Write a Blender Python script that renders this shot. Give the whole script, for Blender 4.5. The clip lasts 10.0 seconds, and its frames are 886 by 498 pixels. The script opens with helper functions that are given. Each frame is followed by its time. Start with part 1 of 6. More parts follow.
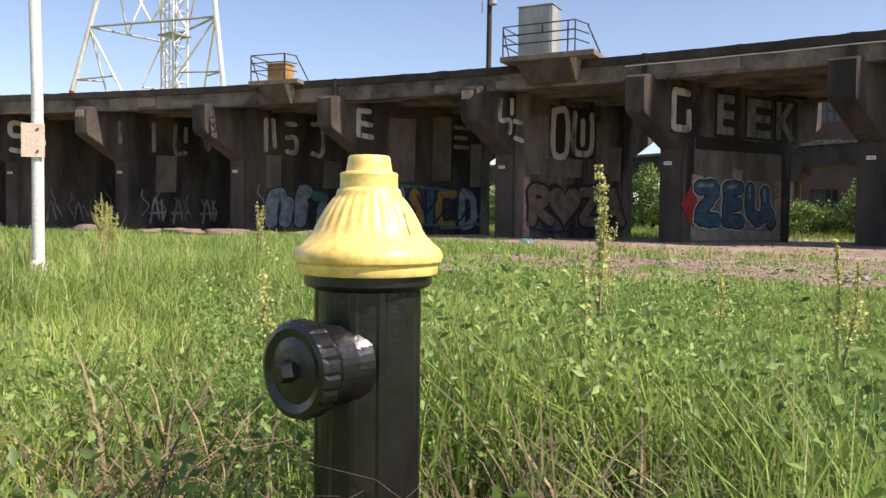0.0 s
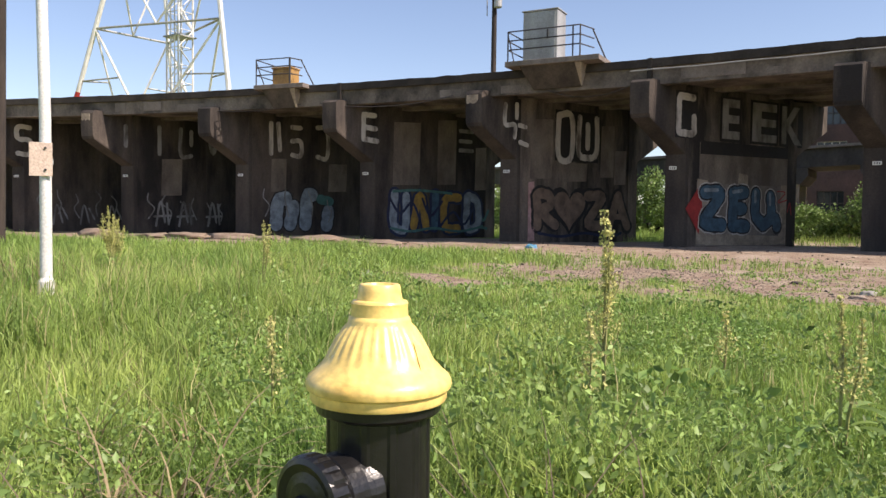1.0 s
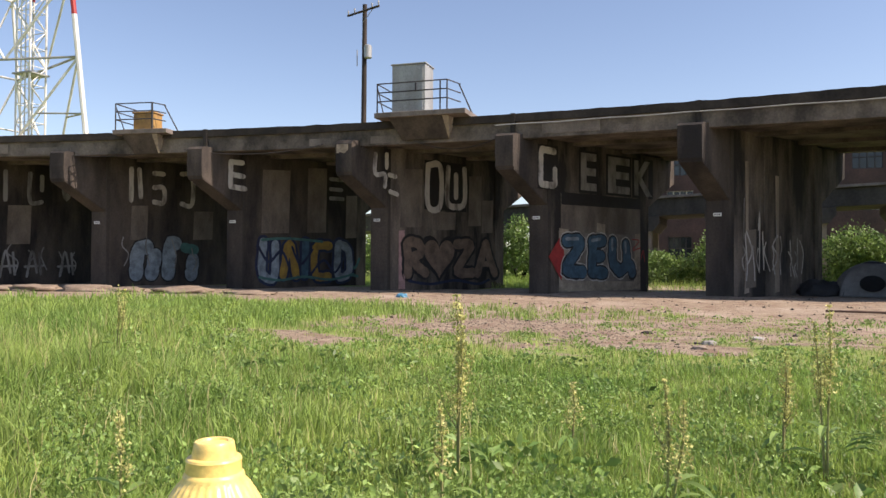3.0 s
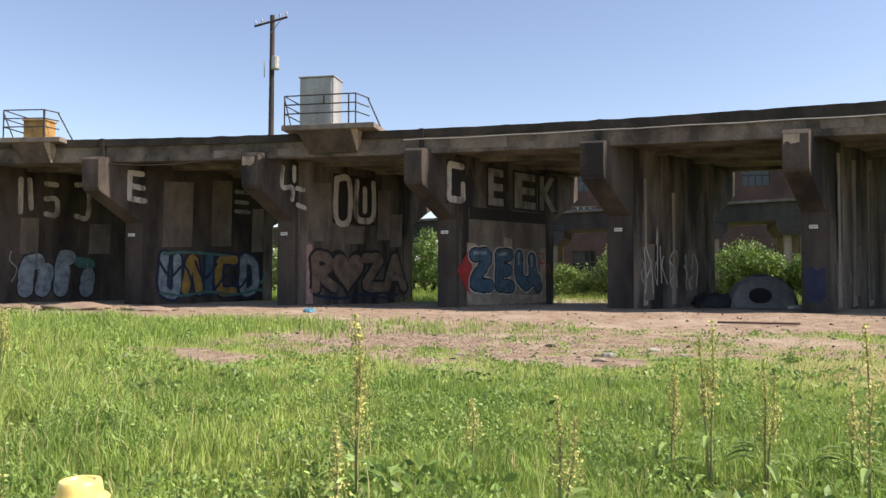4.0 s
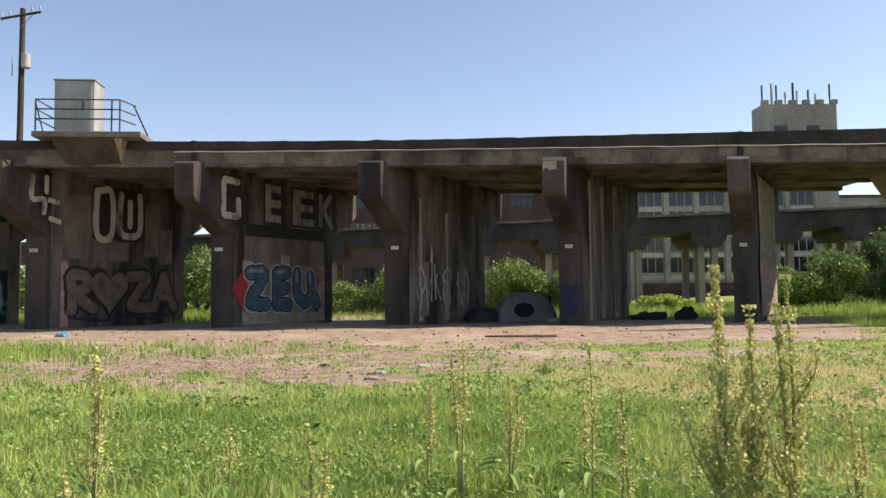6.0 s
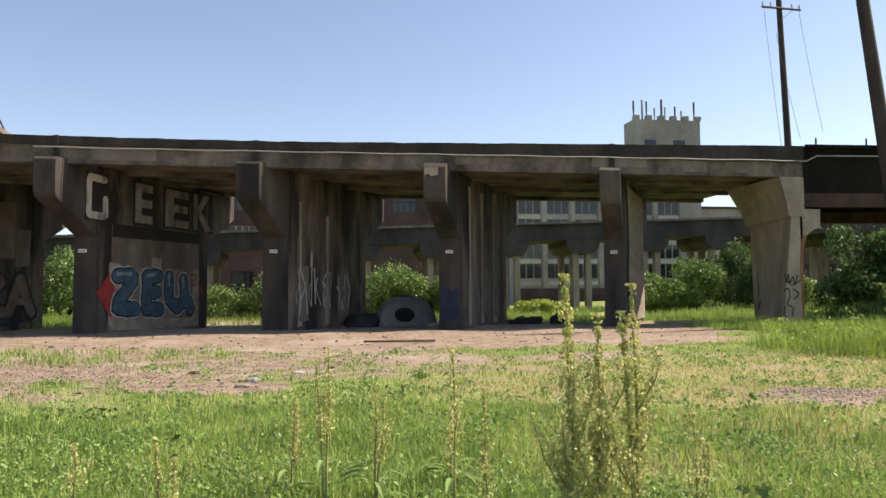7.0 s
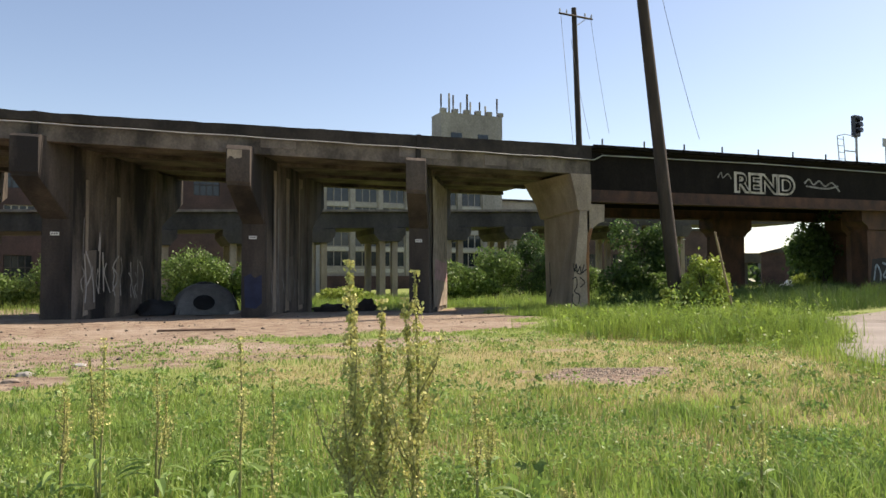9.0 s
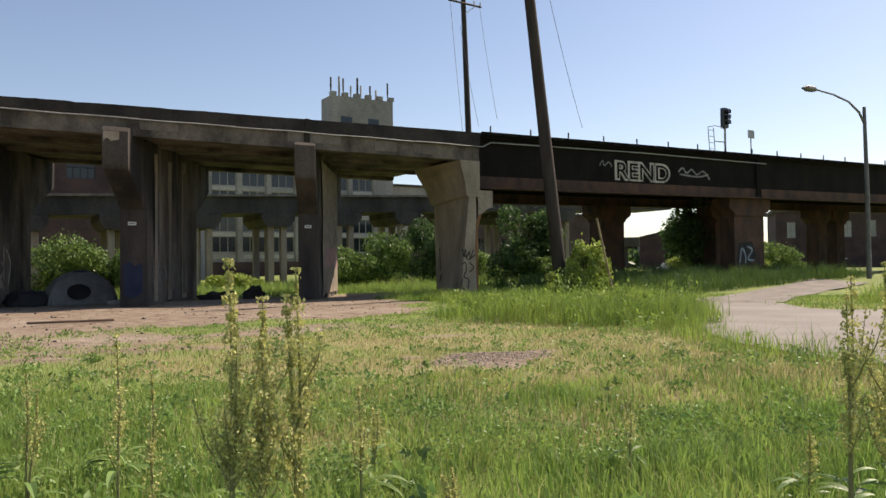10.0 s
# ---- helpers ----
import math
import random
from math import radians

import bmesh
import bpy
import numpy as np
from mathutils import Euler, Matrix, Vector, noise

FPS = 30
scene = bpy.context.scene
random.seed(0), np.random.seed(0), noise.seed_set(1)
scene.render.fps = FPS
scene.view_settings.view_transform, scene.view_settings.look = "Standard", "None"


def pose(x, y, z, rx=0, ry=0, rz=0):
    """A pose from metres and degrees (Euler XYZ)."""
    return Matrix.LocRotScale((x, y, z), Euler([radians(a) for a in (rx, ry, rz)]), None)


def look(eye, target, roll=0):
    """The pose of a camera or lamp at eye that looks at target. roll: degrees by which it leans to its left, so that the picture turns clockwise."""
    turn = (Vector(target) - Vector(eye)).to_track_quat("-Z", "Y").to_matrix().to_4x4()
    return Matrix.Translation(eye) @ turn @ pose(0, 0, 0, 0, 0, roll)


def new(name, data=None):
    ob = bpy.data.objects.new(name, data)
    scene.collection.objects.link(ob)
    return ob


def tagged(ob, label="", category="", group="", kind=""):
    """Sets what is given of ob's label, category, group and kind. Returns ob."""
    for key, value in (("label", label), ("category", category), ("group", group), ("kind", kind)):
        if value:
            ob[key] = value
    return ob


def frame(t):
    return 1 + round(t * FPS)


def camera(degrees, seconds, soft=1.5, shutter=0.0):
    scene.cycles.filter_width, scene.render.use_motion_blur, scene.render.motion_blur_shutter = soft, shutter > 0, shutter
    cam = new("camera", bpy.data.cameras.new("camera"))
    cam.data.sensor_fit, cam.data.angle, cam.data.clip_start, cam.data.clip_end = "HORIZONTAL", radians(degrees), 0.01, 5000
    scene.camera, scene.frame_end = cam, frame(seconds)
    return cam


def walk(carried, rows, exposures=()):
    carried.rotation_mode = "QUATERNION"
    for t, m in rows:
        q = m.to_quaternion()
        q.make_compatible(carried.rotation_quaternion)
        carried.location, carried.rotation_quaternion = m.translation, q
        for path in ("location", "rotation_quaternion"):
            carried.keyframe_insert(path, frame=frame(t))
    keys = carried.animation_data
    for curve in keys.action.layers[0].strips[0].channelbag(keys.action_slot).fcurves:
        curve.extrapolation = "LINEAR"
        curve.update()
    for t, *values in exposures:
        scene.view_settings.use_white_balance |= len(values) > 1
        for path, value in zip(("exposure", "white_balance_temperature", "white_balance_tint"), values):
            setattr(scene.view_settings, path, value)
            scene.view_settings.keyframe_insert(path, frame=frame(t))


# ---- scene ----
cam = camera(59.9, 10.0)

# the walk: seconds, eye, target, roll
PATH = [
    (0, (-0.108, 0.504, 0.74), (-1.161, 2.203, 0.664), 0.7),
    (0.5, (-0.107, 0.493, 0.841), (-1.169, 2.185, 0.76), 0.7),
    (1, (-0.107, 0.484, 0.951), (-1.17, 2.176, 0.873), 0.7),
    (1.5, (-0.096, 0.448, 1.051), (-1.127, 2.16, 1.006), 0.5),
    (2, (-0.073, 0.421, 1.11), (-1.042, 2.171, 1.116), 0.7),
    (2.5, (-0.032, 0.414, 1.139), (-0.925, 2.203, 1.162), 0.5),
    (2.7, (-0.015, 0.422, 1.144), (-0.86, 2.235, 1.171), 0.4),
    (4, (0.069, 0.425, 1.181), (-0.483, 2.346, 1.255), 0.1),
    (4.5, (0.095, 0.362, 1.201), (-0.341, 2.312, 1.279), 0.1),
    (5, (0.149, 0.383, 1.204), (-0.132, 2.361, 1.298), 0.1),
    (5.5, (0.179, 0.382, 1.221), (0.054, 2.375, 1.333), -0.2),
    (5.7, (0.182, 0.392, 1.223), (0.111, 2.387, 1.336), -0.4),
    (6.8, (0.28, 0.411, 1.242), (0.516, 2.393, 1.366), -0.4),
    (7, (0.294, 0.424, 1.237), (0.601, 2.396, 1.361), -0.4),
    (7.5, (0.307, 0.441, 1.239), (0.769, 2.383, 1.356), -0.6),
    (8, (0.327, 0.444, 1.235), (0.889, 2.36, 1.345), -0.7),
    (8.5, (0.345, 0.434, 1.234), (1.008, 2.317, 1.338), -0.4),
    (9, (0.375, 0.422, 1.233), (1.158, 2.26, 1.322), -0.2),
    (9.5, (0.384, 0.366, 1.244), (1.305, 2.14, 1.311), -0.3),
    (10, (0.378, 0.337, 1.275), (1.412, 2.048, 1.322), -0.7),
]
EXPOSURES = [(0, 0.58, 6900, 20), (2, 0.5, 6900, 20), (3, 0.54, 6950, 19), (4.5, 0.74, 7100, 17), (5.5, 0.64, 7150, 17), (7, 0.68, 7250, 16), (7.5, 0.57, 7250, 16), (8, 0.54, 7300, 16), (9, 0.55, 7300, 16), (9.5, 0.4, 7250, 16), (10, 0.25, 7200, 16)]
walk(cam, [(t, look(eye, target, roll)) for t, eye, target, roll in PATH], EXPOSURES)

# ---------------------------------------------------------------- light
SUN_AZ, SUN_EL = 5.0, 47.0      # degrees from +x towards +y, and above the ground
world = bpy.data.worlds.new("sky_world")
scene.world = world
world.use_nodes = True
wn = world.node_tree
sky = wn.nodes.new("ShaderNodeTexSky")
sky.sky_type = 'NISHITA'
sky.sun_disc = False
sky.sun_elevation = radians(SUN_EL)
sky.sun_rotation = radians(90 - SUN_AZ)
sky.air_density, sky.dust_density, sky.ozone_density = 0.9, 0.6, 1.3
wn.links.new(sky.outputs[0], wn.nodes["Background"].inputs[0])
wn.nodes["Background"].inputs[1].default_value = 0.128
sun = new("sun", bpy.data.lights.new("sun", 'SUN'))
sun.data.energy, sun.data.angle, sun.data.color = 5.0, radians(0.55), (1.0, 0.93, 0.82)
sd = Vector((math.cos(radians(SUN_EL)) * math.cos(radians(SUN_AZ)), math.cos(radians(SUN_EL)) * math.sin(radians(SUN_AZ)), math.sin(radians(SUN_EL))))
sun.matrix_world = look(tuple(sd * 60), (0, 0, 0))


# ---------------------------------------------------------------- materials
def material(name, base, dark=None, scale=3.0, rough=0.85, metal=0.0, bump=0.3, fine=40.0, streak=0.0, island=0.0, objrand=0.0, trans=0.0, thresh=(0.35, 0.7), bumpdist=0.02):
    """A base colour broken by stains (scale) and grain (fine); streak stretches the stains downwards; island and objrand vary the value piece by piece."""
    m = bpy.data.materials.new(name)
    m.use_nodes = True
    nt = m.node_tree
    n, l = nt.nodes, nt.links
    p = n["Principled BSDF"]
    p.inputs["Roughness"].default_value, p.inputs["Metallic"].default_value = rough, metal
    tc = n.new("ShaderNodeTexCoord")
    geo = n.new("ShaderNodeNewGeometry")
    mp = n.new("ShaderNodeMapping")
    l.new(geo.outputs["Position"], mp.inputs[0])
    mp.inputs["Scale"].default_value = (1, 1, 1 - 0.9 * streak)
    a = n.new("ShaderNodeTexNoise")
    a.inputs["Scale"].default_value, a.inputs["Detail"].default_value, a.inputs["Roughness"].default_value = scale, 6, 0.62
    l.new(mp.outputs[0], a.inputs["Vector"])
    b = n.new("ShaderNodeTexNoise")
    b.inputs["Scale"].default_value, b.inputs["Detail"].default_value = fine, 4
    l.new(geo.outputs["Position"], b.inputs["Vector"])
    r = n.new("ShaderNodeMapRange")
    r.inputs[1].default_value, r.inputs[2].default_value = thresh
    l.new(a.outputs[0], r.inputs[0])
    mix = n.new("ShaderNodeMix")
    mix.data_type = 'RGBA'
    d = dark or tuple(c * 0.55 for c in base)
    mix.inputs[6].default_value, mix.inputs[7].default_value = (*d, 1), (*base, 1)
    l.new(r.outputs[0], mix.inputs[0])
    hsv = n.new("ShaderNodeHueSaturation")
    l.new(mix.outputs[2], hsv.inputs["Color"])
    g = n.new("ShaderNodeMapRange")
    g.inputs[1].default_value, g.inputs[2].default_value, g.inputs[3].default_value, g.inputs[4].default_value = 0.25, 0.75, 0.78, 1.22
    l.new(b.outputs[0], g.inputs[0])
    value = g.outputs[0]
    for amount, socket in ((island, geo.outputs["Random Per Island"]), (objrand, None)):
        if amount:
            if socket is None:
                socket = n.new("ShaderNodeObjectInfo").outputs["Random"]
            q = n.new("ShaderNodeMapRange")
            q.inputs[3].default_value, q.inputs[4].default_value = 1 - amount, 1 + amount
            l.new(socket, q.inputs[0])
            mul = n.new("ShaderNodeMath")
            mul.operation = 'MULTIPLY'
            l.new(value, mul.inputs[0])
            l.new(q.outputs[0], mul.inputs[1])
            value = mul.outputs[0]
    l.new(value, hsv.inputs["Value"])
    l.new(hsv.outputs[0], p.inputs["Base Color"])
    if bump:
        bn = n.new("ShaderNodeBump")
        bn.inputs["Strength"].default_value, bn.inputs["Distance"].default_value = bump, bumpdist
        l.new(b.outputs[0], bn.inputs["Height"])
        l.new(bn.outputs[0], p.inputs["Normal"])
    if trans:
        tb = n.new("ShaderNodeBsdfTranslucent")
        l.new(hsv.outputs[0], tb.inputs[0])
        ms = n.new("ShaderNodeMixShader")
        ms.inputs[0].default_value = trans
        l.new(p.outputs[0], ms.inputs[1])
        l.new(tb.outputs[0], ms.inputs[2])
        l.new(ms.outputs[0], n["Material Output"].inputs[0])
    return m


CONC = material("sooty_concrete", (0.2, 0.162, 0.13), (0.02, 0.017, 0.015), 0.75, 0.9, streak=0.85, fine=14, thresh=(0.43, 0.68), bumpdist=0.04)
CONC_DECK = material("brown_grey_deck_concrete", (0.2, 0.165, 0.135), (0.045, 0.037, 0.031), 0.7, 0.9, streak=0.3, fine=12, thresh=(0.38, 0.64), bumpdist=0.04)
CONC_BLACK = material("near_black_concrete", (0.085, 0.068, 0.055), (0.014, 0.012, 0.011), 0.6, 0.92, streak=0.8, fine=14, thresh=(0.36, 0.72), bumpdist=0.04)
CONC_DARK = material("darker_brown_concrete", (0.125, 0.098, 0.078), (0.016, 0.013, 0.012), 0.6, 0.9, streak=0.8, fine=14, thresh=(0.4, 0.72), bumpdist=0.04)
OVERPAINT = material("brown_grey_overpaint", (0.23, 0.19, 0.155), (0.1, 0.08, 0.064), 1.1, 0.9, streak=0.6, fine=18)
CONC_TOP = material("black_weathered_concrete", (0.055, 0.044, 0.036), (0.014, 0.012, 0.01), 1.3, 0.92, fine=12, streak=0.3, bumpdist=0.04)
CONC_PATCH = material("faded_repaint_on_concrete", (0.24, 0.2, 0.17), (0.12, 0.1, 0.085), 1.2, 0.9, fine=18, streak=0.6)
CONC_LIGHT = material("pale_tan_concrete", (0.43, 0.35, 0.275), (0.2, 0.158, 0.12), 0.8, 0.88, streak=0.7, fine=16, bumpdist=0.03)
CONC_BARE = material("bare_pale_concrete", (0.4, 0.33, 0.25), (0.2, 0.16, 0.12), 2.5, 0.88, fine=22)
CONC_FAR = material("far_grey_concrete", (0.1, 0.086, 0.073), (0.035, 0.03, 0.026), 0.5, 0.9, streak=0.7, fine=6)
STEEL = material("black_painted_steel", (0.017, 0.014, 0.012), (0.008, 0.007, 0.006), 0.8, 0.95, streak=0.7, fine=9)
STEEL.node_tree.nodes["Principled BSDF"].inputs["Specular IOR Level"].default_value = 0.15
RUST = material("rusty_steel", (0.11, 0.05, 0.028), (0.035, 0.02, 0.014), 1.4, 0.85, streak=0.6, fine=16)
RUST_STAIN = material("rust_stain", (0.3, 0.14, 0.06), (0.14, 0.07, 0.035), 2.5, 0.9, streak=0.8)
GALV = material("galvanised_steel", (0.42, 0.43, 0.42), (0.26, 0.26, 0.25), 1.2, 0.55, 0.3, streak=0.8, fine=20, bump=0.1)
RAIL = material("dark_railing_steel", (0.06, 0.055, 0.055), None, 4, 0.6, 0.2)
WHITE = material("white_painted_steel", (0.78, 0.78, 0.76), (0.55, 0.54, 0.5), 1.5, 0.5, streak=0.6, bump=0.05)
REDP = material("red_painted_steel", (0.5, 0.035, 0.03), None, 1.5, 0.5)
TAN = material("tan_painted_metal", (0.45, 0.26, 0.07), (0.25, 0.14, 0.05), 3, 0.6)
YELLOW = material("hydrant_yellow_paint", (0.86, 0.62, 0.2), (0.74, 0.48, 0.13), 7, 0.36, fine=60, bump=0.25, bumpdist=0.004, thresh=(0.3, 0.48))
BLACKP = material("hydrant_black_paint", (0.016, 0.015, 0.015), (0.006, 0.006, 0.006), 9, 0.3, fine=70, bump=0.3, bumpdist=0.004)
WOOD = material("weathered_pole_wood", (0.06, 0.044, 0.036), (0.022, 0.017, 0.014), 3, 0.9, streak=0.93, fine=30)
STAKE = material("pale_stake_wood", (0.36, 0.27, 0.17), None, 3, 0.85)
BOARD = material("old_board_wood", (0.16, 0.1, 0.07), None, 3, 0.9)
BRICK = material("dark_red_brick", (0.1, 0.057, 0.05), (0.05, 0.031, 0.028), 0.6, 0.9, fine=7)
FACTORY = material("factory_concrete", (0.37, 0.345, 0.31), (0.22, 0.2, 0.18), 0.35, 0.9, streak=0.6, fine=4)
SPANDREL = material("pale_spandrel_panel", (0.46, 0.44, 0.4), (0.34, 0.32, 0.29), 0.5, 0.85, fine=5, objrand=0.25)
GLASS = material("dark_window_glass", (0.035, 0.045, 0.05), (0.012, 0.015, 0.018), 0.4, 0.12, fine=3, bump=0.0, objrand=0.4)
ROADM = material("pale_concrete_road", (0.31, 0.275, 0.235), (0.22, 0.19, 0.163), 0.5, 0.9, fine=30, bumpdist=0.01)
GRAVEL = material("grey_pink_gravel", (0.32, 0.28, 0.235), (0.18, 0.155, 0.13), 1.2, 0.95, fine=14, bump=0.8, bumpdist=0.05)
STONE = material("pale_rubble_stone", (0.34, 0.28, 0.22), (0.18, 0.145, 0.115), 6, 0.9, objrand=0.3, island=0.4)
DARKSTONE = material("dark_rubble", (0.05, 0.042, 0.038), None, 6, 0.9)
TENTG = material("grey_tent_fabric", (0.2, 0.2, 0.195), (0.13, 0.13, 0.125), 3, 0.8, bump=0.2)
TENTB = material("black_tent_fabric", (0.025, 0.026, 0.03), None, 3, 0.75)
BLUEP = material("blue_spray_paint", (0.055, 0.125, 0.19), (0.022, 0.05, 0.075), 3, 0.7)
NAVYP = material("navy_spray_paint", (0.02, 0.03, 0.07), (0.012, 0.015, 0.04), 2, 0.8)
WHITEP = material("chalky_white_paint", (0.5, 0.46, 0.41), (0.13, 0.11, 0.095), 2.2, 0.8, streak=0.7, thresh=(0.33, 0.52))
GREYP = material("faded_grey_paint", (0.26, 0.25, 0.235), (0.09, 0.08, 0.07), 1.8, 0.85, streak=0.7, thresh=(0.36, 0.56))
TANP = material("tan_brown_spray_paint", (0.23, 0.155, 0.11), (0.1, 0.07, 0.05), 2.5, 0.85)
DARKP = material("black_spray_paint", (0.02, 0.017, 0.016), None, 3, 0.8)
REDSP = material("red_spray_paint", (0.42, 0.035, 0.03), None, 3, 0.75)
YELSP = material("ochre_spray_paint", (0.4, 0.24, 0.035), (0.2, 0.12, 0.03), 3, 0.75)
TEALSP = material("teal_spray_paint", (0.07, 0.19, 0.17), None, 3, 0.75)
PINKSP = material("pink_spray_paint", (0.5, 0.3, 0.28), None, 3, 0.75)
PALEBLUE = material("pale_blue_spray_paint", (0.3, 0.36, 0.4), (0.12, 0.14, 0.16), 3, 0.75)
SOIL = material("bare_soil_heap", (0.3, 0.23, 0.17), (0.19, 0.14, 0.1), 2, 0.95, fine=20, bump=0.7, bumpdist=0.05)
GRASS = material("green_grass", (0.39, 0.48, 0.125), (0.17, 0.29, 0.06), 0.6, 0.55, fine=2.5, bump=0, island=0.35, trans=0.42)
GRASS_DRY = material("dry_grass", (0.55, 0.48, 0.24), (0.36, 0.35, 0.14), 0.8, 0.7, fine=4, bump=0, island=0.35, trans=0.3)
STRAW = material("bleached_straw", (0.4, 0.32, 0.18), (0.22, 0.165, 0.09), 3, 0.75, bump=0, island=0.4, trans=0.2)
HERB = material("broad_weed_leaves", (0.3, 0.42, 0.11), (0.15, 0.26, 0.065), 1.0, 0.5, fine=5, bump=0, island=0.4, trans=0.35)
# the next grass is darkened to stand for the shade by the bridge
SHADE_GRASS = material("shade_dark_grass", (0.11, 0.18, 0.04), (0.06, 0.11, 0.025), 0.5, 0.6, fine=3, bump=0, island=0.4, trans=0.35)
LEAF = material("shrub_leaves", (0.25, 0.35, 0.095), (0.1, 0.18, 0.045), 1.2, 0.5, fine=5, bump=0, island=0.45, trans=0.35)
LEAF_DARK = material("dark_shrub_leaves", (0.12, 0.2, 0.055), (0.05, 0.1, 0.03), 1.2, 0.5, fine=5, bump=0, island=0.45, trans=0.4)
LEAF_YEL = material("yellow_green_leaves", (0.4, 0.46, 0.1), (0.25, 0.34, 0.07), 1.2, 0.5, fine=5, bump=0, island=0.4, trans=0.4)
DOCK = material("dock_seed_heads", (0.68, 0.62, 0.26), (0.42, 0.43, 0.14), 9, 0.7, bump=0, island=0.4, trans=0.3)
STEM = material("weed_stems", (0.3, 0.33, 0.1), (0.2, 0.17, 0.08), 8, 0.7, bump=0)
TWIG = material("dead_twigs", (0.17, 0.13, 0.085), (0.07, 0.052, 0.035), 8, 0.9, bump=0, island=0.3)
LENS = material("dark_signal_lens", (0.02, 0.02, 0.02), None, 3, 0.2)
CAR_W = material("white_vehicle_paint", (0.7, 0.72, 0.74), None, 1, 0.35, bump=0)
SIGNP = material("faded_beige_sign", (0.6, 0.48, 0.38), (0.48, 0.37, 0.3), 5, 0.6)
BLUE_TRASH = material("blue_plastic", (0.1, 0.35, 0.55), None, 5, 0.4)


# ---------------------------------------------------------------- mesh tools
def finish(name, bm, mat):
    bmesh.ops.recalc_face_normals(bm, faces=bm.faces)
    me = bpy.data.meshes.new(name)
    bm.to_mesh(me)
    bm.free()
    for m in (mat if isinstance(mat, (list, tuple)) else [mat]):
        me.materials.append(m)
    return me


def part(name, bm, mat, parent, label="", smooth=False):
    me = finish(name, bm, mat)
    if smooth:
        me.polygons.foreach_set("use_smooth", [True] * len(me.polygons))
        me.set_sharp_from_angle(angle=radians(38))
    ob = new(name, me)
    ob.parent = parent
    if label:
        tagged(ob, label)
    return ob


def thing(name, place, label, category, group="", turn=0.0, kind=""):
    ob = new(name)
    ob.matrix_world = pose(*place, 0, 0, turn)
    ob.empty_display_size = 0.2
    return tagged(ob, label, category, group, kind)


def solid(name, place, bm, mat, label, category, group="", turn=0.0, kind="", smooth=False):
    me = finish(name, bm, mat)
    if smooth:
        me.polygons.foreach_set("use_smooth", [True] * len(me.polygons))
    ob = new(name, me)
    ob.matrix_world = pose(*place, 0, 0, turn)
    return tagged(ob, label, category, group, kind)


def add_hexa(bm, p):
    v = [bm.verts.new(q) for q in p]
    for f in ((3, 2, 1, 0), (4, 5, 6, 7), (0, 1, 5, 4), (1, 2, 6, 5), (2, 3, 7, 6), (3, 0, 4, 7)):
        bm.faces.new([v[i] for i in f])


def add_box(bm, x0, y0, z0, x1, y1, z1):
    add_hexa(bm, [(x, y, z) for z in (z0, z1) for x, y in ((x0, y0), (x1, y0), (x1, y1), (x0, y1))])


def box(x0, y0, z0, x1, y1, z1, bevel=0.0):
    bm = bmesh.new()
    add_box(bm, x0, y0, z0, x1, y1, z1)
    if bevel:
        bmesh.ops.bevel(bm, geom=bm.edges[:], offset=bevel, segments=2, affect='EDGES', profile=0.5)
    return bm


def add_prism(bm, near, far):
    a = [bm.verts.new(q) for q in near]
    b = [bm.verts.new(q) for q in far]
    k = len(a)
    bm.faces.new(a)
    bm.faces.new(b[::-1])
    for i in range(k):
        bm.faces.new((a[i], b[i], b[(i + 1) % k], a[(i + 1) % k]))


def add_tube(bm, points, radii, seg=8, caps=True):
    pts = [Vector(p) for p in points]
    if not isinstance(radii, (list, tuple)):
        radii = [radii] * len(pts)
    rings = []
    for i, p in enumerate(pts):
        d = (pts[min(i + 1, len(pts) - 1)] - pts[max(i - 1, 0)]).normalized()
        u = d.cross(Vector((0, 0, 1)) if abs(d.z) < 0.95 else Vector((1, 0, 0))).normalized()
        w = d.cross(u)
        rings.append([bm.verts.new(p + (u * math.cos(t) + w * math.sin(t)) * radii[i]) for t in (2 * math.pi * j / seg for j in range(seg))])
    for a, b in zip(rings, rings[1:]):
        for j in range(seg):
            bm.faces.new((a[j], a[(j + 1) % seg], b[(j + 1) % seg], b[j]))
    if caps:
        bm.faces.new(rings[0][::-1])
        bm.faces.new(rings[-1])


def tube(points, radii, seg=8):
    bm = bmesh.new()
    add_tube(bm, points, radii, seg)
    return bm


def add_lathe(bm, profile, seg=48, ripple=None, axis=None):
    """profile: (radius, height) pairs from bottom to top; ripple(i, angle) scales a ring's radius; axis: a matrix for the finished shape."""
    rings = []
    for i, (r, z) in enumerate(profile):
        ring = []
        for j in range(seg):
            t = 2 * math.pi * j / seg
            k = r * (ripple(i, t) if ripple else 1)
            q = Vector((k * math.cos(t), k * math.sin(t), z))
            ring.append(bm.verts.new(axis @ q if axis else q))
        rings.append(ring)
    for a, b in zip(rings, rings[1:]):
        for j in range(seg):
            bm.faces.new((a[j], a[(j + 1) % seg], b[(j + 1) % seg], b[j]))
    bm.faces.new(rings[0][::-1])
    bm.faces.new(rings[-1])


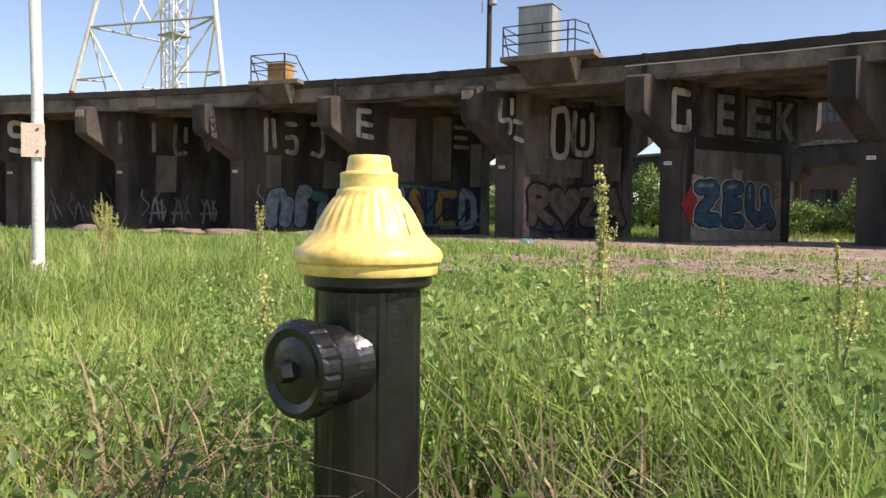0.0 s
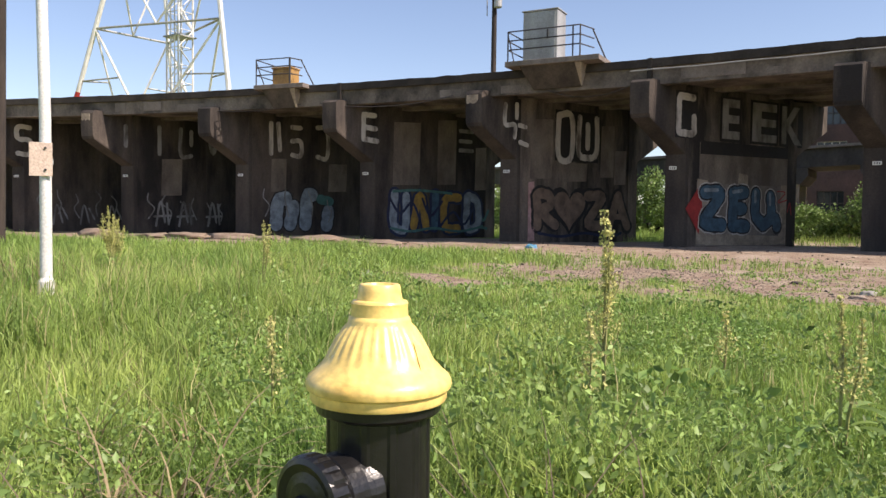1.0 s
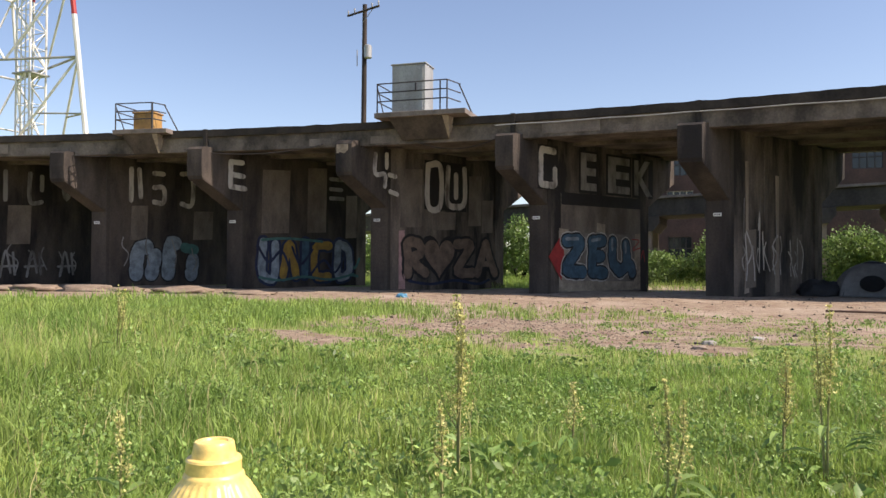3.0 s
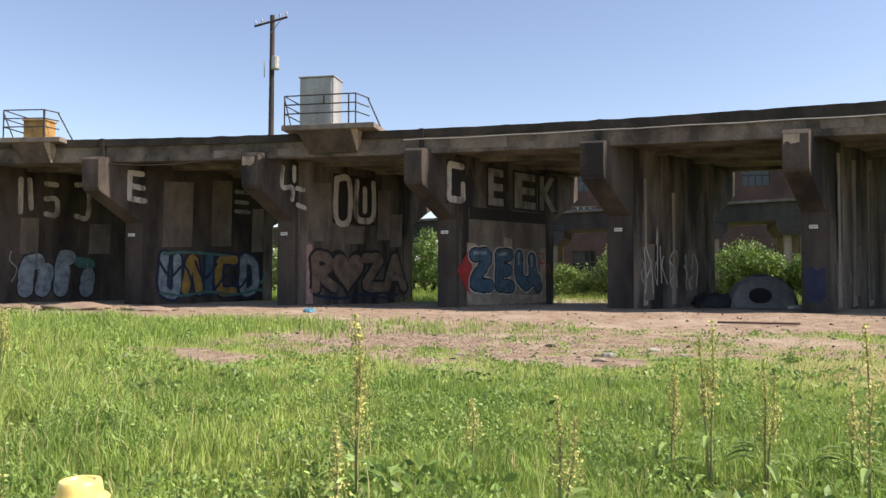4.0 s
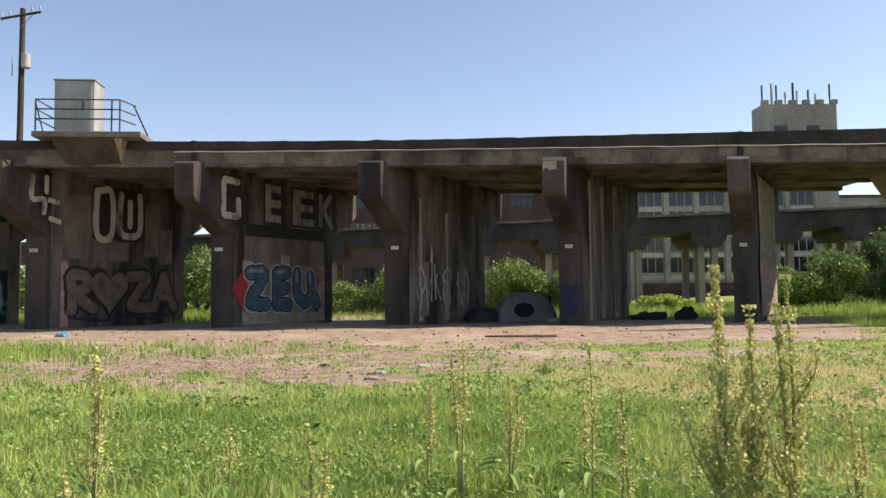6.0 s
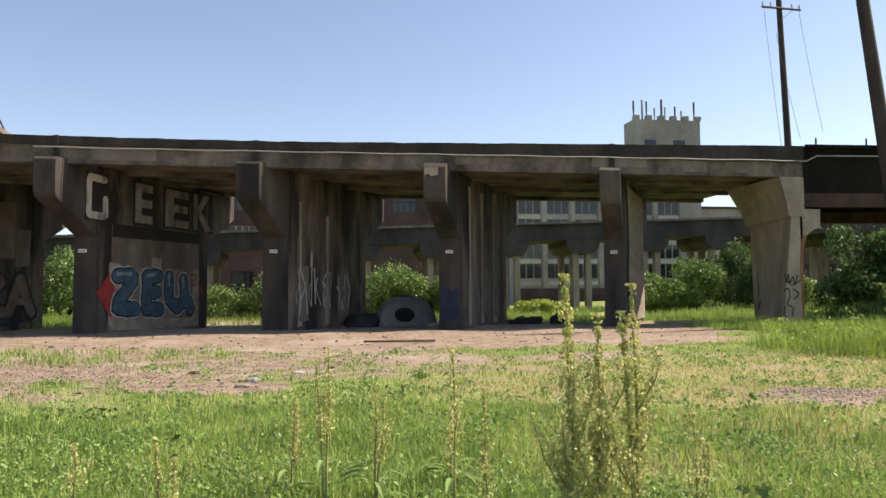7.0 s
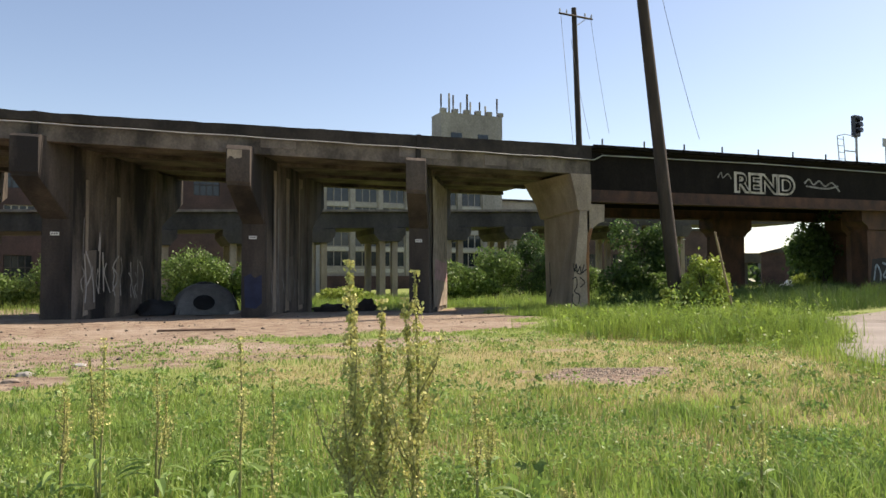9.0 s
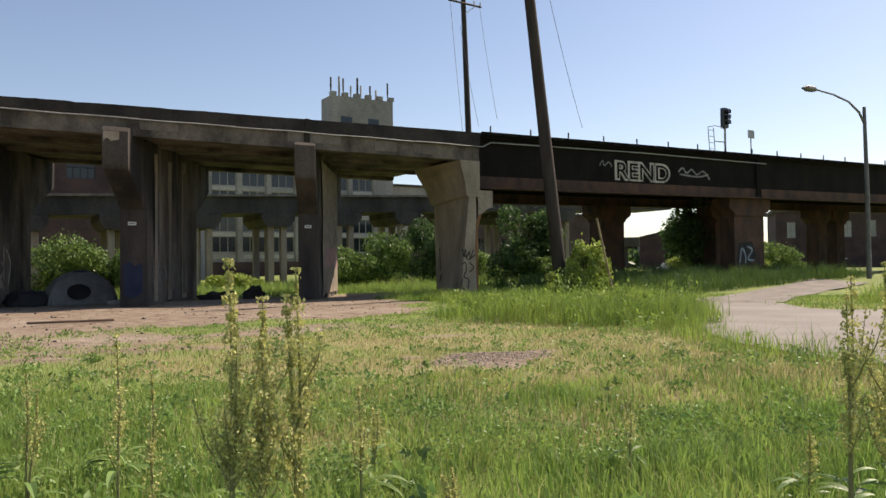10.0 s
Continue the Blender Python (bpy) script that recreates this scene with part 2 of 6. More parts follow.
def soft_mesh(name, verts, faces, mat, sizes):
    """A large mesh from arrays: verts (n, 3), faces flat, sizes the corners of each face."""
    me = bpy.data.meshes.new(name)
    me.vertices.add(len(verts))
    me.vertices.foreach_set("co", np.ascontiguousarray(verts, dtype=np.float32).ravel())
    me.loops.add(len(faces))
    me.loops.foreach_set("vertex_index", np.ascontiguousarray(faces, dtype=np.int32))
    me.polygons.add(len(sizes))
    starts = np.concatenate(([0], np.cumsum(sizes)[:-1])).astype(np.int32)
    me.polygons.foreach_set("loop_start", starts)
    me.update(calc_edges=True)
    me.validate()
    for m in (mat if isinstance(mat, (list, tuple)) else [mat]):
        me.materials.append(m)
    return me


def blades(xyz, height, width, lean, rng, bend=0.5):
    """Curved grass blades at the feet xyz: five corners and two faces each."""
    k = len(xyz)
    a, b = rng.uniform(0, 2 * np.pi, k), rng.uniform(0, 2 * np.pi, k)
    side = np.stack([np.cos(a), np.sin(a), np.zeros(k)], 1) * (width / 2)[:, None]
    out = np.stack([np.cos(b), np.sin(b), np.zeros(k)], 1) * (lean * height)[:, None]
    up = np.zeros((k, 3))
    up[:, 2] = height
    v = np.stack([xyz - side, xyz + side, xyz + up * 0.58 + out * 0.3 - side * 0.8, xyz + up * 0.58 + out * 0.3 + side * 0.8, xyz + up * (1 - 0.35 * lean[:, None]) + out], 1)
    base = np.arange(k)[:, None] * 5
    f = np.concatenate([base + np.array([0, 1, 3, 2]), base + np.array([2, 3, 4])], 1).ravel()
    return v.reshape(-1, 3), f, np.tile([4, 3], k)


def leaves(xyz, size, rng, long=1.5, droop=0.0):
    """Small pointed leaves, each a folded diamond of two triangles."""
    k = len(xyz)
    n = rng.normal(size=(k, 3))
    n[:, 2] = np.abs(n[:, 2]) * 0.7 - droop
    n /= np.linalg.norm(n, axis=1)[:, None]
    t = np.cross(n, rng.normal(size=(k, 3)))
    t /= np.linalg.norm(t, axis=1)[:, None]
    w = np.cross(n, t)
    s = size[:, None]
    v = np.stack([xyz - t * s * long / 2, xyz + w * s / 2 + n * s * 0.15, xyz + t * s * long / 2, xyz - w * s / 2 + n * s * 0.15], 1)
    base = np.arange(k)[:, None] * 4
    f = np.concatenate([base + np.array([0, 1, 2]), base + np.array([0, 2, 3])], 1).ravel()
    return v.reshape(-1, 3), f, np.tile([3, 3], k)


def smooth01(t):
    t = np.clip(t, 0, 1)
    return t * t * (3 - 2 * t)


WAVES = np.random.default_rng(5).uniform(-1, 1, (14, 3))


def wavy(x, y, scale):
    """A soft random field about -1 to 1, of lumps about scale metres across."""
    s = 0
    for i, (a, b, c) in enumerate(WAVES):
        f = 4.2 / scale * (0.6 + 0.16 * i)
        s = s + np.sin((a * x + b * y) * f + c * 9) / (1 + 0.12 * i)
    return s / 3.4


# ---------------------------------------------------------------- the ground
def viaduct_y(x):
    """The line of the pier fronts: straight, then bending nearer for x below -5."""
    return 30.0 - 0.0045 * np.clip(-4.0 - x, 0, None) ** 2


def ground_z(x, y):
    rise = 0.55 * smooth01((np.asarray(x) - 20) / 16) * smooth01((np.asarray(y) - 19) / 10)
    flat = smooth01((np.hypot(np.asarray(x) - 20, np.asarray(y) - 4) - 5) / 12)
    return rise + 0.04 * wavy(np.asarray(x), np.asarray(y), 3.0) * flat


def bare(x, y):
    """How bare the ground is, 0 grass to 1 soil: the dirt track along the piers, the worn patches and the shaded strip under the deck."""
    w = wavy(x, y, 2.2)
    w2 = wavy(x + 40, y - 17, 0.8)
    edge = viaduct_y(x) - 12.0 + 0.9 * w + 0.5 * w2
    strip = smooth01((y - edge) / 1.3) * smooth01((viaduct_y(x) + 5.0 - y + 0.5 * w2) / 1.0) * smooth01((15.5 + 1.5 * w - x + 0.4 * (y - 25)) / 3)
    patch = smooth01((1.2 - np.hypot((x + 4.8) / 3.9, (y - 13.4) / 3.4) + 0.4 * w + 0.35 * w2) / 0.9)
    stones = smooth01((1.2 - np.hypot((x + 1.5) / 1.5, (y - 11.6) / 0.8) + 0.3 * w2) / 0.5)
    tufts = 0.45 * smooth01((1.2 - np.hypot((x + 1.55) / 0.42, (y - 1.65) / 0.4)) / 0.5) + 0.4 * smooth01((1.2 - np.hypot((x + 0.6) / 0.3, (y - 1.8) / 0.3)) / 0.5)
    worn = smooth01((1.15 - np.hypot((x - 6.4) / 1.05, (y - 9.1) / 0.95) + 0.45 * w2) / 0.4)
    track = 0.7 * smooth01((1.2 - np.abs(y - 15.6 - 0.05 * x + 0.5 * w) / 1.3 + 0.3 * w2) / 0.8) * smooth01((x + 9) / 3) * smooth01((10 - x) / 4)
    thin = (0.3 + 0.3 * w2 + 0.35 * smooth01((5 - x) / 4) * smooth01((y - 11.5) / 2)) * smooth01((y - 10.5) / 2) * smooth01((x + 10) / 3) * smooth01((13 - x) / 4)
    return np.clip(np.maximum.reduce([strip, patch, stones, worn, track, thin, tufts]), 0, 1)


def dryness(x, y):
    return np.clip(smooth01((x - 0.8 + 0.8 * wavy(x, y, 2.5)) / 2.4) * smooth01((y - 3.9 + 0.8 * wavy(x, y, 1.5)) / 1.6) * smooth01((17 - y) / 3) * (0.85 + 0.5 * wavy(x - 5, y + 3, 1.3)), 0, 1)


EDGE = np.random.default_rng(77)
ROAD_L = [(20.5, 18.4), (18.2, 15.6), (14.3, 12.2), (11.0, 9.2), (9.9, 6.4), (9.2, 2.0), (8.6, -6.0), (8.2, -16.0)]
ROAD_R = [(23.0, 16.6), (20.5, 14.2), (19.5, 12.6), (21.0, 11.3), (25.0, 9.4), (33.0, 5.0), (37.0, -6.0), (39.0, -16.0)]


def rounded(line):
    """Cuts the corners of a line twice over."""
    for _ in range(2):
        cut = [line[0]]
        for (ax, ay), (bx, by) in zip(line, line[1:]):
            cut += [(ax * 0.75 + bx * 0.25, ay * 0.75 + by * 0.25), (ax * 0.25 + bx * 0.75, ay * 0.25 + by * 0.75)]
        line = cut + [line[-1]]
    return line


ROAD_L, ROAD_R = rounded(ROAD_L), rounded(ROAD_R)
DRIVE_L = [(20.2, 18.0), (24.5, 20.0), (30.0, 22.2), (38.0, 25.0)]
DRIVE_R = [(22.5, 15.8), (26.5, 18.0), (32.0, 20.3), (40.0, 23.0)]


def on_road(x, y):
    x, y = x + EDGE.normal(0, 0.3, np.shape(x)), y + EDGE.normal(0, 0.3, np.shape(x))
    inside = np.zeros(np.shape(x), bool)
    for poly in (ROAD_L + ROAD_R[::-1], DRIVE_L + DRIVE_R[::-1]):
        c = np.zeros(np.shape(x), bool)
        j = len(poly) - 1
        for i in range(len(poly)):
            (xi, yi), (xj, yj) = poly[i], poly[j]
            c ^= ((yi > y) != (yj > y)) & (x < (xj - xi) * (y - yi) / (yj - yi + 1e-9) + xi)
            j = i
        inside |= c
    return inside


def build_ground():
    def lines(lo, hi, step, far):
        inner = np.arange(lo, hi + step / 2, step)
        out = far * (np.arange(1, 13) / 12.0) ** 2.2
        return np.concatenate([(lo - out)[::-1], inner, hi + out])
    xs, ys = lines(-48, 46, 0.4, 1500), lines(-3, 44, 0.3, 1500)
    X, Y = np.meshgrid(xs, ys)
    Z = ground_z(X, Y)
    k, r = len(xs), len(ys)
    v = np.stack([X, Y, Z], -1).reshape(-1, 3)
    i = (np.arange(r - 1)[:, None] * k + np.arange(k - 1)).ravel()
    f = np.stack([i, i + 1, i + k + 1, i + k], 1)
    m = bpy.data.materials.new("meadow_and_dirt")
    m.use_nodes = True
    n, l = m.node_tree.nodes, m.node_tree.links
    p = n["Principled BSDF"]
    p.inputs["Roughness"].default_value = 0.95
    at = n.new("ShaderNodeAttribute")
    at.attribute_name = "bare"
    geo = n.new("ShaderNodeNewGeometry")

    def noise_node(scale, detail=6):
        q = n.new("ShaderNodeTexNoise")
        q.inputs["Scale"].default_value, q.inputs["Detail"].default_value, q.inputs["Roughness"].default_value = scale, detail, 0.65
        l.new(geo.outputs["Position"], q.inputs["Vector"])
        return q

    def two(a, b, fac, lo=0.35, hi=0.65):
        r_ = n.new("ShaderNodeMapRange")
        r_.inputs[1].default_value, r_.inputs[2].default_value = lo, hi
        l.new(fac, r_.inputs[0])
        q = n.new("ShaderNodeMix")
        q.data_type = 'RGBA'
        for s, c in ((6, a), (7, b)):
            if isinstance(c, tuple):
                q.inputs[s].default_value = (*c, 1)
            else:
                l.new(c, q.inputs[s])
        l.new(r_.outputs[0], q.inputs[0])
        return q.outputs[2]
    big, mid, tiny = noise_node(0.35), noise_node(2.6), noise_node(26)
    soil = two((0.22, 0.145, 0.098), (0.355, 0.285, 0.2), mid.outputs[0], 0.4, 0.62)
    soil = two(soil, (0.42, 0.34, 0.26), big.outputs[0], 0.5, 0.7)
    soil = two(soil, (0.17, 0.115, 0.085), tiny.outputs[0], 0.54, 0.7)
    soil = two(soil, (0.5, 0.44, 0.38), tiny.outputs[0], 0.28, 0.2)
    turf = two((0.17, 0.23, 0.05), (0.26, 0.3, 0.075), big.outputs[0])
    turf = two(turf, (0.3, 0.24, 0.11), mid.outputs[0], 0.55, 0.75)
    dry = n.new("ShaderNodeAttribute")
    dry.attribute_name = "dry"
    turf = two(turf, two((0.36, 0.29, 0.13), (0.27, 0.26, 0.09), mid.outputs[0]), dry.outputs["Fac"], 0.1, 0.9)
    add = n.new("ShaderNodeMath")
    add.operation = 'ADD'
    sub = n.new("ShaderNodeMath")
    sub.operation = 'MULTIPLY_ADD'
    sub.inputs[1].default_value, sub.inputs[2].default_value = 0.7, -0.35
    l.new(tiny.outputs[0], sub.inputs[0])
    l.new(at.outputs["Fac"], add.inputs[0])
    l.new(sub.outputs[0], add.inputs[1])
    l.new(two(turf, soil, add.outputs[0], 0.35, 0.6), p.inputs["Base Color"])
    bn = n.new("ShaderNodeBump")
    bn.inputs["Strength"].default_value, bn.inputs["Distance"].default_value = 0.7, 0.06
    l.new(tiny.outputs[0], bn.inputs["Height"])
    l.new(bn.outputs[0], p.inputs["Normal"])
    me = soft_mesh("ground", v, f.ravel(), m, np.full(len(f), 4))
    me.polygons.foreach_set("use_smooth", [True] * len(me.polygons))
    a = me.attributes.new("bare", 'FLOAT', 'POINT')
    a.data.foreach_set("value", bare(X, Y).astype(np.float32).ravel())
    a = me.attributes.new("dry", 'FLOAT', 'POINT')
    a.data.foreach_set("value", dryness(X, Y).astype(np.float32).ravel())
    tagged(new("ground", me), "rough green meadow with bare reddish dirt patches", "ground", kind="structure")


build_ground()


def ribbon(name, left, right, mat, lift, label, kind="structure"):
    bm = bmesh.new()
    rows = []
    n = 9
    for i in range(len(left) - 1):
        for s in range(2 if i < len(left) - 2 else 3):
            t = s / 2
            a = Vector(left[i]).lerp(Vector(left[i + 1]), t)
            b = Vector(right[i]).lerp(Vector(right[i + 1]), t)
            rows.append([bm.verts.new((*(a.lerp(b, j / n)), float(ground_z(*a.lerp(b, j / n))) + lift)) for j in range(n + 1)])
    for a, b in zip(rows, rows[1:]):
        for j in range(n):
            bm.faces.new((a[j], a[j + 1], b[j + 1], b[j]))
    me = finish(name, bm, mat)
    return tagged(new(name, me), label, name, kind=kind)


ribbon("road", ROAD_L, ROAD_R, ROADM, 0.028, "pale sunlit concrete road curving past the grass")
ribbon("gravel_drive", DRIVE_L, DRIVE_R, GRAVEL, 0.034, "grey gravel drive leading under the steel bridge")


# ---------------------------------------------------------------- the concrete viaduct
SKEW = 0.58


def track_frame(x):
    """Place of the pier-front line at x, the direction along the track, and the way across it."""
    slope = 2 * 0.0045 * max(-4.0 - x, 0)
    t = Vector((1, slope, 0)).normalized()
    return Vector((x, float(viaduct_y(x)), 0)), t, Vector((-t.y, t.x, 0))


PIERS = [11.9, 5.17, -1.54, -8.3]
while PIERS[-1] > -58:
    p0, t0, n0 = track_frame(PIERS[-1] - 3.4)
    PIERS.append(PIERS[-1] - 6.86 * t0.x)


def deck_top(x):
    return 6.88 + 0.016 * max(x + 1.0, 0)


def chip(x):
    """The worn, uneven top edge of the parapet."""
    return 0.03 * noise.noise(Vector((x * 1.7, 3.1, 0))) - 0.05 * max(noise.noise(Vector((x * 0.8, 8.7, 0))) - 0.45, 0)


viaduct = thing("viaduct", (0, 30, 0), "soot-stained concrete railway viaduct on skewed wall piers with graffiti", "viaduct")
OFF = Vector((0, 30, 0))


def deck_sweep(section, x0, x1, step=1.15):
    """section(x): pairs (distance behind the fascia, height); swept along the curved track."""
    bm = bmesh.new()
    k = max(2, int((x1 - x0) / step))
    rings = []
    for i in range(k + 1):
        x = x0 + (x1 - x0) * i / k
        p, t, n = track_frame(x)
        rings.append([bm.verts.new(p + n * (d - 1.42) + Vector((0, 0, z)) - OFF) for d, z in section(x)])
    m = len(rings[0])
    for a, b in zip(rings, rings[1:]):
        for j in range(m):
            bm.faces.new((a[j], a[(j + 1) % m], b[(j + 1) % m], b[j]))
    bm.faces.new(rings[0])
    bm.faces.new(rings[-1][::-1])
    return bm


XL, XR = -72.0, 19.38
part("deck", deck_sweep(lambda x: [(0.02, 5.95), (0.02, 6.62), (0.3, 6.7), (8.3, 6.7), (8.6, 6.62), (8.6, 5.95), (8.2, 5.95), (8.2, 6.12), (5.9, 6.12), (5.9, 5.98), (5.5, 5.98), (5.5, 6.12), (3.1, 6.12), (3.1, 5.98), (2.7, 5.98), (2.7, 6.12), (0.42, 6.12), (0.42, 5.95)], XL, XR), CONC_DECK, viaduct)
part("parapet", deck_sweep(lambda x: [(-0.1, 6.58), (-0.1, deck_top(x) + chip(x)), (0.22, deck_top(x) + chip(x + 9)), (0.22, 6.72), (0.06, 6.62), (0.06, 6.58)], XL, XR, 0.3), CONC_TOP, viaduct, "blackened concrete parapet cap")
part("parapet", deck_sweep(lambda x: [(8.4, 6.64), (8.4, deck_top(x)), (8.72, deck_top(x)), (8.72, 6.6)], XL, XR), CONC_TOP, viaduct, "blackened concrete parapet cap")
# the joint ribs over the piers
for xj in (-2.12, 11.3, -8.9, -22.5):
    part("joint_rib", deck_sweep(lambda x: [(-0.13, 6.0), (-0.13, deck_top(x) + 0.02), (0.0, deck_top(x) + 0.02), (0.0, 6.0)], xj - 0.09, xj + 0.09), CONC_TOP, viaduct)
rng = random.Random(3)
x = -60.0
while x < 18.0:
    w = rng.choice((0.5, 0.6, 1.0, 1.3, 2.2))
    if rng.random() < 0.5 and x + w < 18.6:
        z0 = rng.choice((6.02, 6.08, 6.2))
        h = rng.choice((0.22, 0.3, 0.42))
        part("repainted_patch", deck_sweep(lambda q: [(-0.002, z0), (-0.002, z0 + h), (0.03, z0 + h), (0.03, z0)], x, x + w), CONC_PATCH, viaduct, "faded pale patch of overpainted concrete")
    x += w + rng.uniform(0.3, 2.0)
# the conduit along the fascia
pts = []
for i in range(34):
    xx = -9.6 + (19.3 + 9.6) * i / 33
    p, t, n = track_frame(xx)
    pts.append(p - n * 1.6 + Vector((0, 0, 6.5 + 0.004 * xx + 0.012 * math.sin(i * 1.7))) - OFF)
part("conduit", tube(pts, 0.022, 8), GALV, viaduct, "pale metal conduit pipe")
# loose cables sagging below the fascia
for x0, x1, sag in ((-30, -24.5, 0.2), (-23.5, -17.0, 0.28), (-13.0, -9.4, 0.4)):
    pts = []
    for i in range(13):
        u = i / 12
        p, t, n = track_frame(x0 + (x1 - x0) * u)
        pts.append(p - n * 1.5 + Vector((0, 0, 6.05 - 4 * sag * u * (1 - u))) - OFF)
    part("cable", tube(pts, 0.018, 5), RAIL, viaduct, "thin sagging cable")


def wall_length(x):
    """Length of a pier's wall across the track."""
    return 5.2 if x > 0 else 5.6 if x > -9 else 6.2


class PierFace:
    """Maps (s along the wall from its front, z, out from the face) of a pier's right side to the world."""
    def __init__(self, x):
        p, t, n = track_frame(x)
        self.p, self.t, self.v = p, t, n + t * SKEW
        self.vn = self.v.normalized()
        self.length = wall_length(x) * self.v.length
        self.k = 0.85 if x > 0 else 0.9 if x > -8 else 1.0 if x > -9 else 0.98
        self.out = self.vn.cross(Vector((0, 0, 1)))
        self.half = 0.42 / abs(self.t.dot(self.out)) * abs(self.t.dot(self.out))

    def at(self, s, z, o=0.0):
        return self.p + self.t * self.half + self.vn * s + self.out * o + Vector((0, 0, z)) - OFF

    def matrix(self, s, z, o=0.0):
        m = Matrix.Identity(4)
        for c, q in enumerate((self.vn * self.k, Vector((0, 0, 1)), self.out)):
            m.col[c][:3] = q
        m.col[3][:3] = self.at(s * self.k, z, o)
        return m


def wall_prism(p, t, v, u0, u1, profile):
    bm = bmesh.new()
    add_prism(bm, [p + t * u0 + v * d + Vector((0, 0, z)) - OFF for d, z in profile], [p + t * u1 + v * d + Vector((0, 0, z)) - OFF for d, z in profile])
    return bm


def number_plate(pier, p, t, v):
    n = Vector((t.y, -t.x, 0))
    bm = bmesh.new()
    a = p + n * 0.03 - t * 0.03 - OFF
    add_hexa(bm, [a + t * i + n * o + Vector((0, 0, z)) for z in (2.93, 3.05) for i, o in ((-0.14, 0.02), (0.14, 0.02), (0.14, -0.02), (-0.14, -0.02))])
    part("plate", bm, WHITE, pier, "small white pier plate")
    for i in (-0.08, 0.0, 0.07):
        bm = bmesh.new()
        add_hexa(bm, [a + t * (i + j) + n * o + Vector((0, 0, z)) for z in (2.965, 3.015) for j, o in ((-0.022, 0.025), (0.022, 0.025), (0.022, 0.015), (-0.022, 0.015))])
        part("marking", bm, DARKP, pier)


def build_pier(x, i):
    p, t, n = track_frame(x)
    v = n + t * SKEW
    lo = -0.44 if i < 3 else -0.32
    e = wall_length(x)
    # piers from the sixth on have a darker wall colour
    face = CONC if i < 5 else CONC_DARK
    vb = n + t * 0.45
    pier = part("pier", wall_prism(p, t, v, lo + 0.03, 0.42, [(0.1, -0.2), (e - 0.2, -0.2), (e - 0.2, 6.1), (0.1, 6.1)]), face, viaduct, "sooty concrete wall pier with drip stains")
    part("column", wall_prism(p, t, v, lo, 0.44, [(0, -0.2), (0.14, -0.2), (0.14, 6.0), (0, 6.0)]), CONC_BLACK, pier, "near-black front column of the pier")
    part("column", wall_prism(p, t, v, lo, 0.48, [(e - 0.5, -0.2), (e, -0.2), (e, 6.0), (e - 0.5, 6.0)]), CONC, pier)
    for d in (1.9, 3.5):
        part("pilaster", wall_prism(p, t, v, lo, 0.455, [(d, -0.2), (d + 0.5, -0.2), (d + 0.5, 6.05), (d, 6.05)]), face, pier)
    # the tip stands out past the fascia, where the sun reaches its side
    tip = -1.88 - 0.05 * math.sin(i * 2.7)
    part("bracket", wall_prism(p, t, vb, lo + 0.02, 0.4, [(-0.003, 3.55), (-0.003, 6.12), (tip + 0.1, 6.12 + 0.04 * math.sin(i * 1.9)), (tip, 6.0), (tip - 0.01, 5.4), (tip + 0.01, 4.86), (tip + 0.05, 4.78)]), CONC_DARK, pier, "concrete cantilever bracket under the deck edge")
    # a thin slab makes the bracket's underside darker than its body
    part("bracket_underside", wall_prism(p, t, vb, lo + 0.03, 0.39, [(-0.004, 3.5), (-0.004, 3.54), (tip + 0.05, 4.775), (tip + 0.06, 4.72)]), CONC_BLACK, pier, "near-black underside of the bracket")
    part("bracket", wall_prism(p, t, v, lo + 0.02, 0.45, [(e - 0.002, 3.7), (e - 0.002, 6.0), (e + 1.75, 6.0), (e + 1.75, 4.9)]), CONC, pier)
    if i % 3 == 1:
        bm = bmesh.new()
        rr = random.Random(i)
        rim = [(lo + 0.06 + 0.5 * k / 6, 5.72 + rr.uniform(-0.12, 0.05)) for k in range(7)]
        add_prism(bm, [p + t * u + vb * (tip - 0.012) + Vector((0, 0, z)) - OFF for u, z in [(lo + 0.06, 5.98), (lo + 0.56, 5.98)] + rim[::-1]], [p + t * u + vb * (tip + 0.03) + Vector((0, 0, z)) - OFF for u, z in [(lo + 0.06, 5.98), (lo + 0.56, 5.98)] + rim[::-1]])
        part("spalled_patch", bm, CONC_BARE, pier, "bare pale spalled concrete on the bracket front")
    number_plate(pier, p, t, v)
    return pier


piers = [build_pier(x, i) for i, x in enumerate(PIERS)]


# ---------------------------------------------------------------- graffiti: flat paint on the pier walls
def text_mesh(body, size, bold=0.0, stretch=1.0):
    cu = bpy.data.curves.new("lettering", 'FONT')
    cu.body, cu.size, cu.offset, cu.extrude = body, size, bold, 0.002
    ob = new("lettering", cu)
    me = bpy.data.meshes.new_from_object(ob.evaluated_get(bpy.context.evaluated_depsgraph_get()))
    bpy.data.objects.remove(ob)
    co = np.empty(len(me.vertices) * 3, np.float32)
    me.vertices.foreach_get("co", co)
    co = co.reshape(-1, 3)
    co[:, 0] -= co[:, 0].min()
    co[:, 0] *= stretch / max(co[:, 0].max(), 1e-6)
    co[:, 1] -= co[:, 1].min()
    co[:, 1] *= size / max(co[:, 1].max(), 1e-6)
    me.vertices.foreach_set("co", co.ravel())
    return me


def lettering(body, width, height, m, mat, parent, label, bold=0.0):
    me = text_mesh(body, height, bold, width)
    me.materials.append(mat)
    for poly in me.polygons:
        poly.material_index = 0
    me.name = "graffiti"
    ob = new("graffiti", me)
    ob.parent = parent
    ob.matrix_local = m
    return tagged(ob, label)


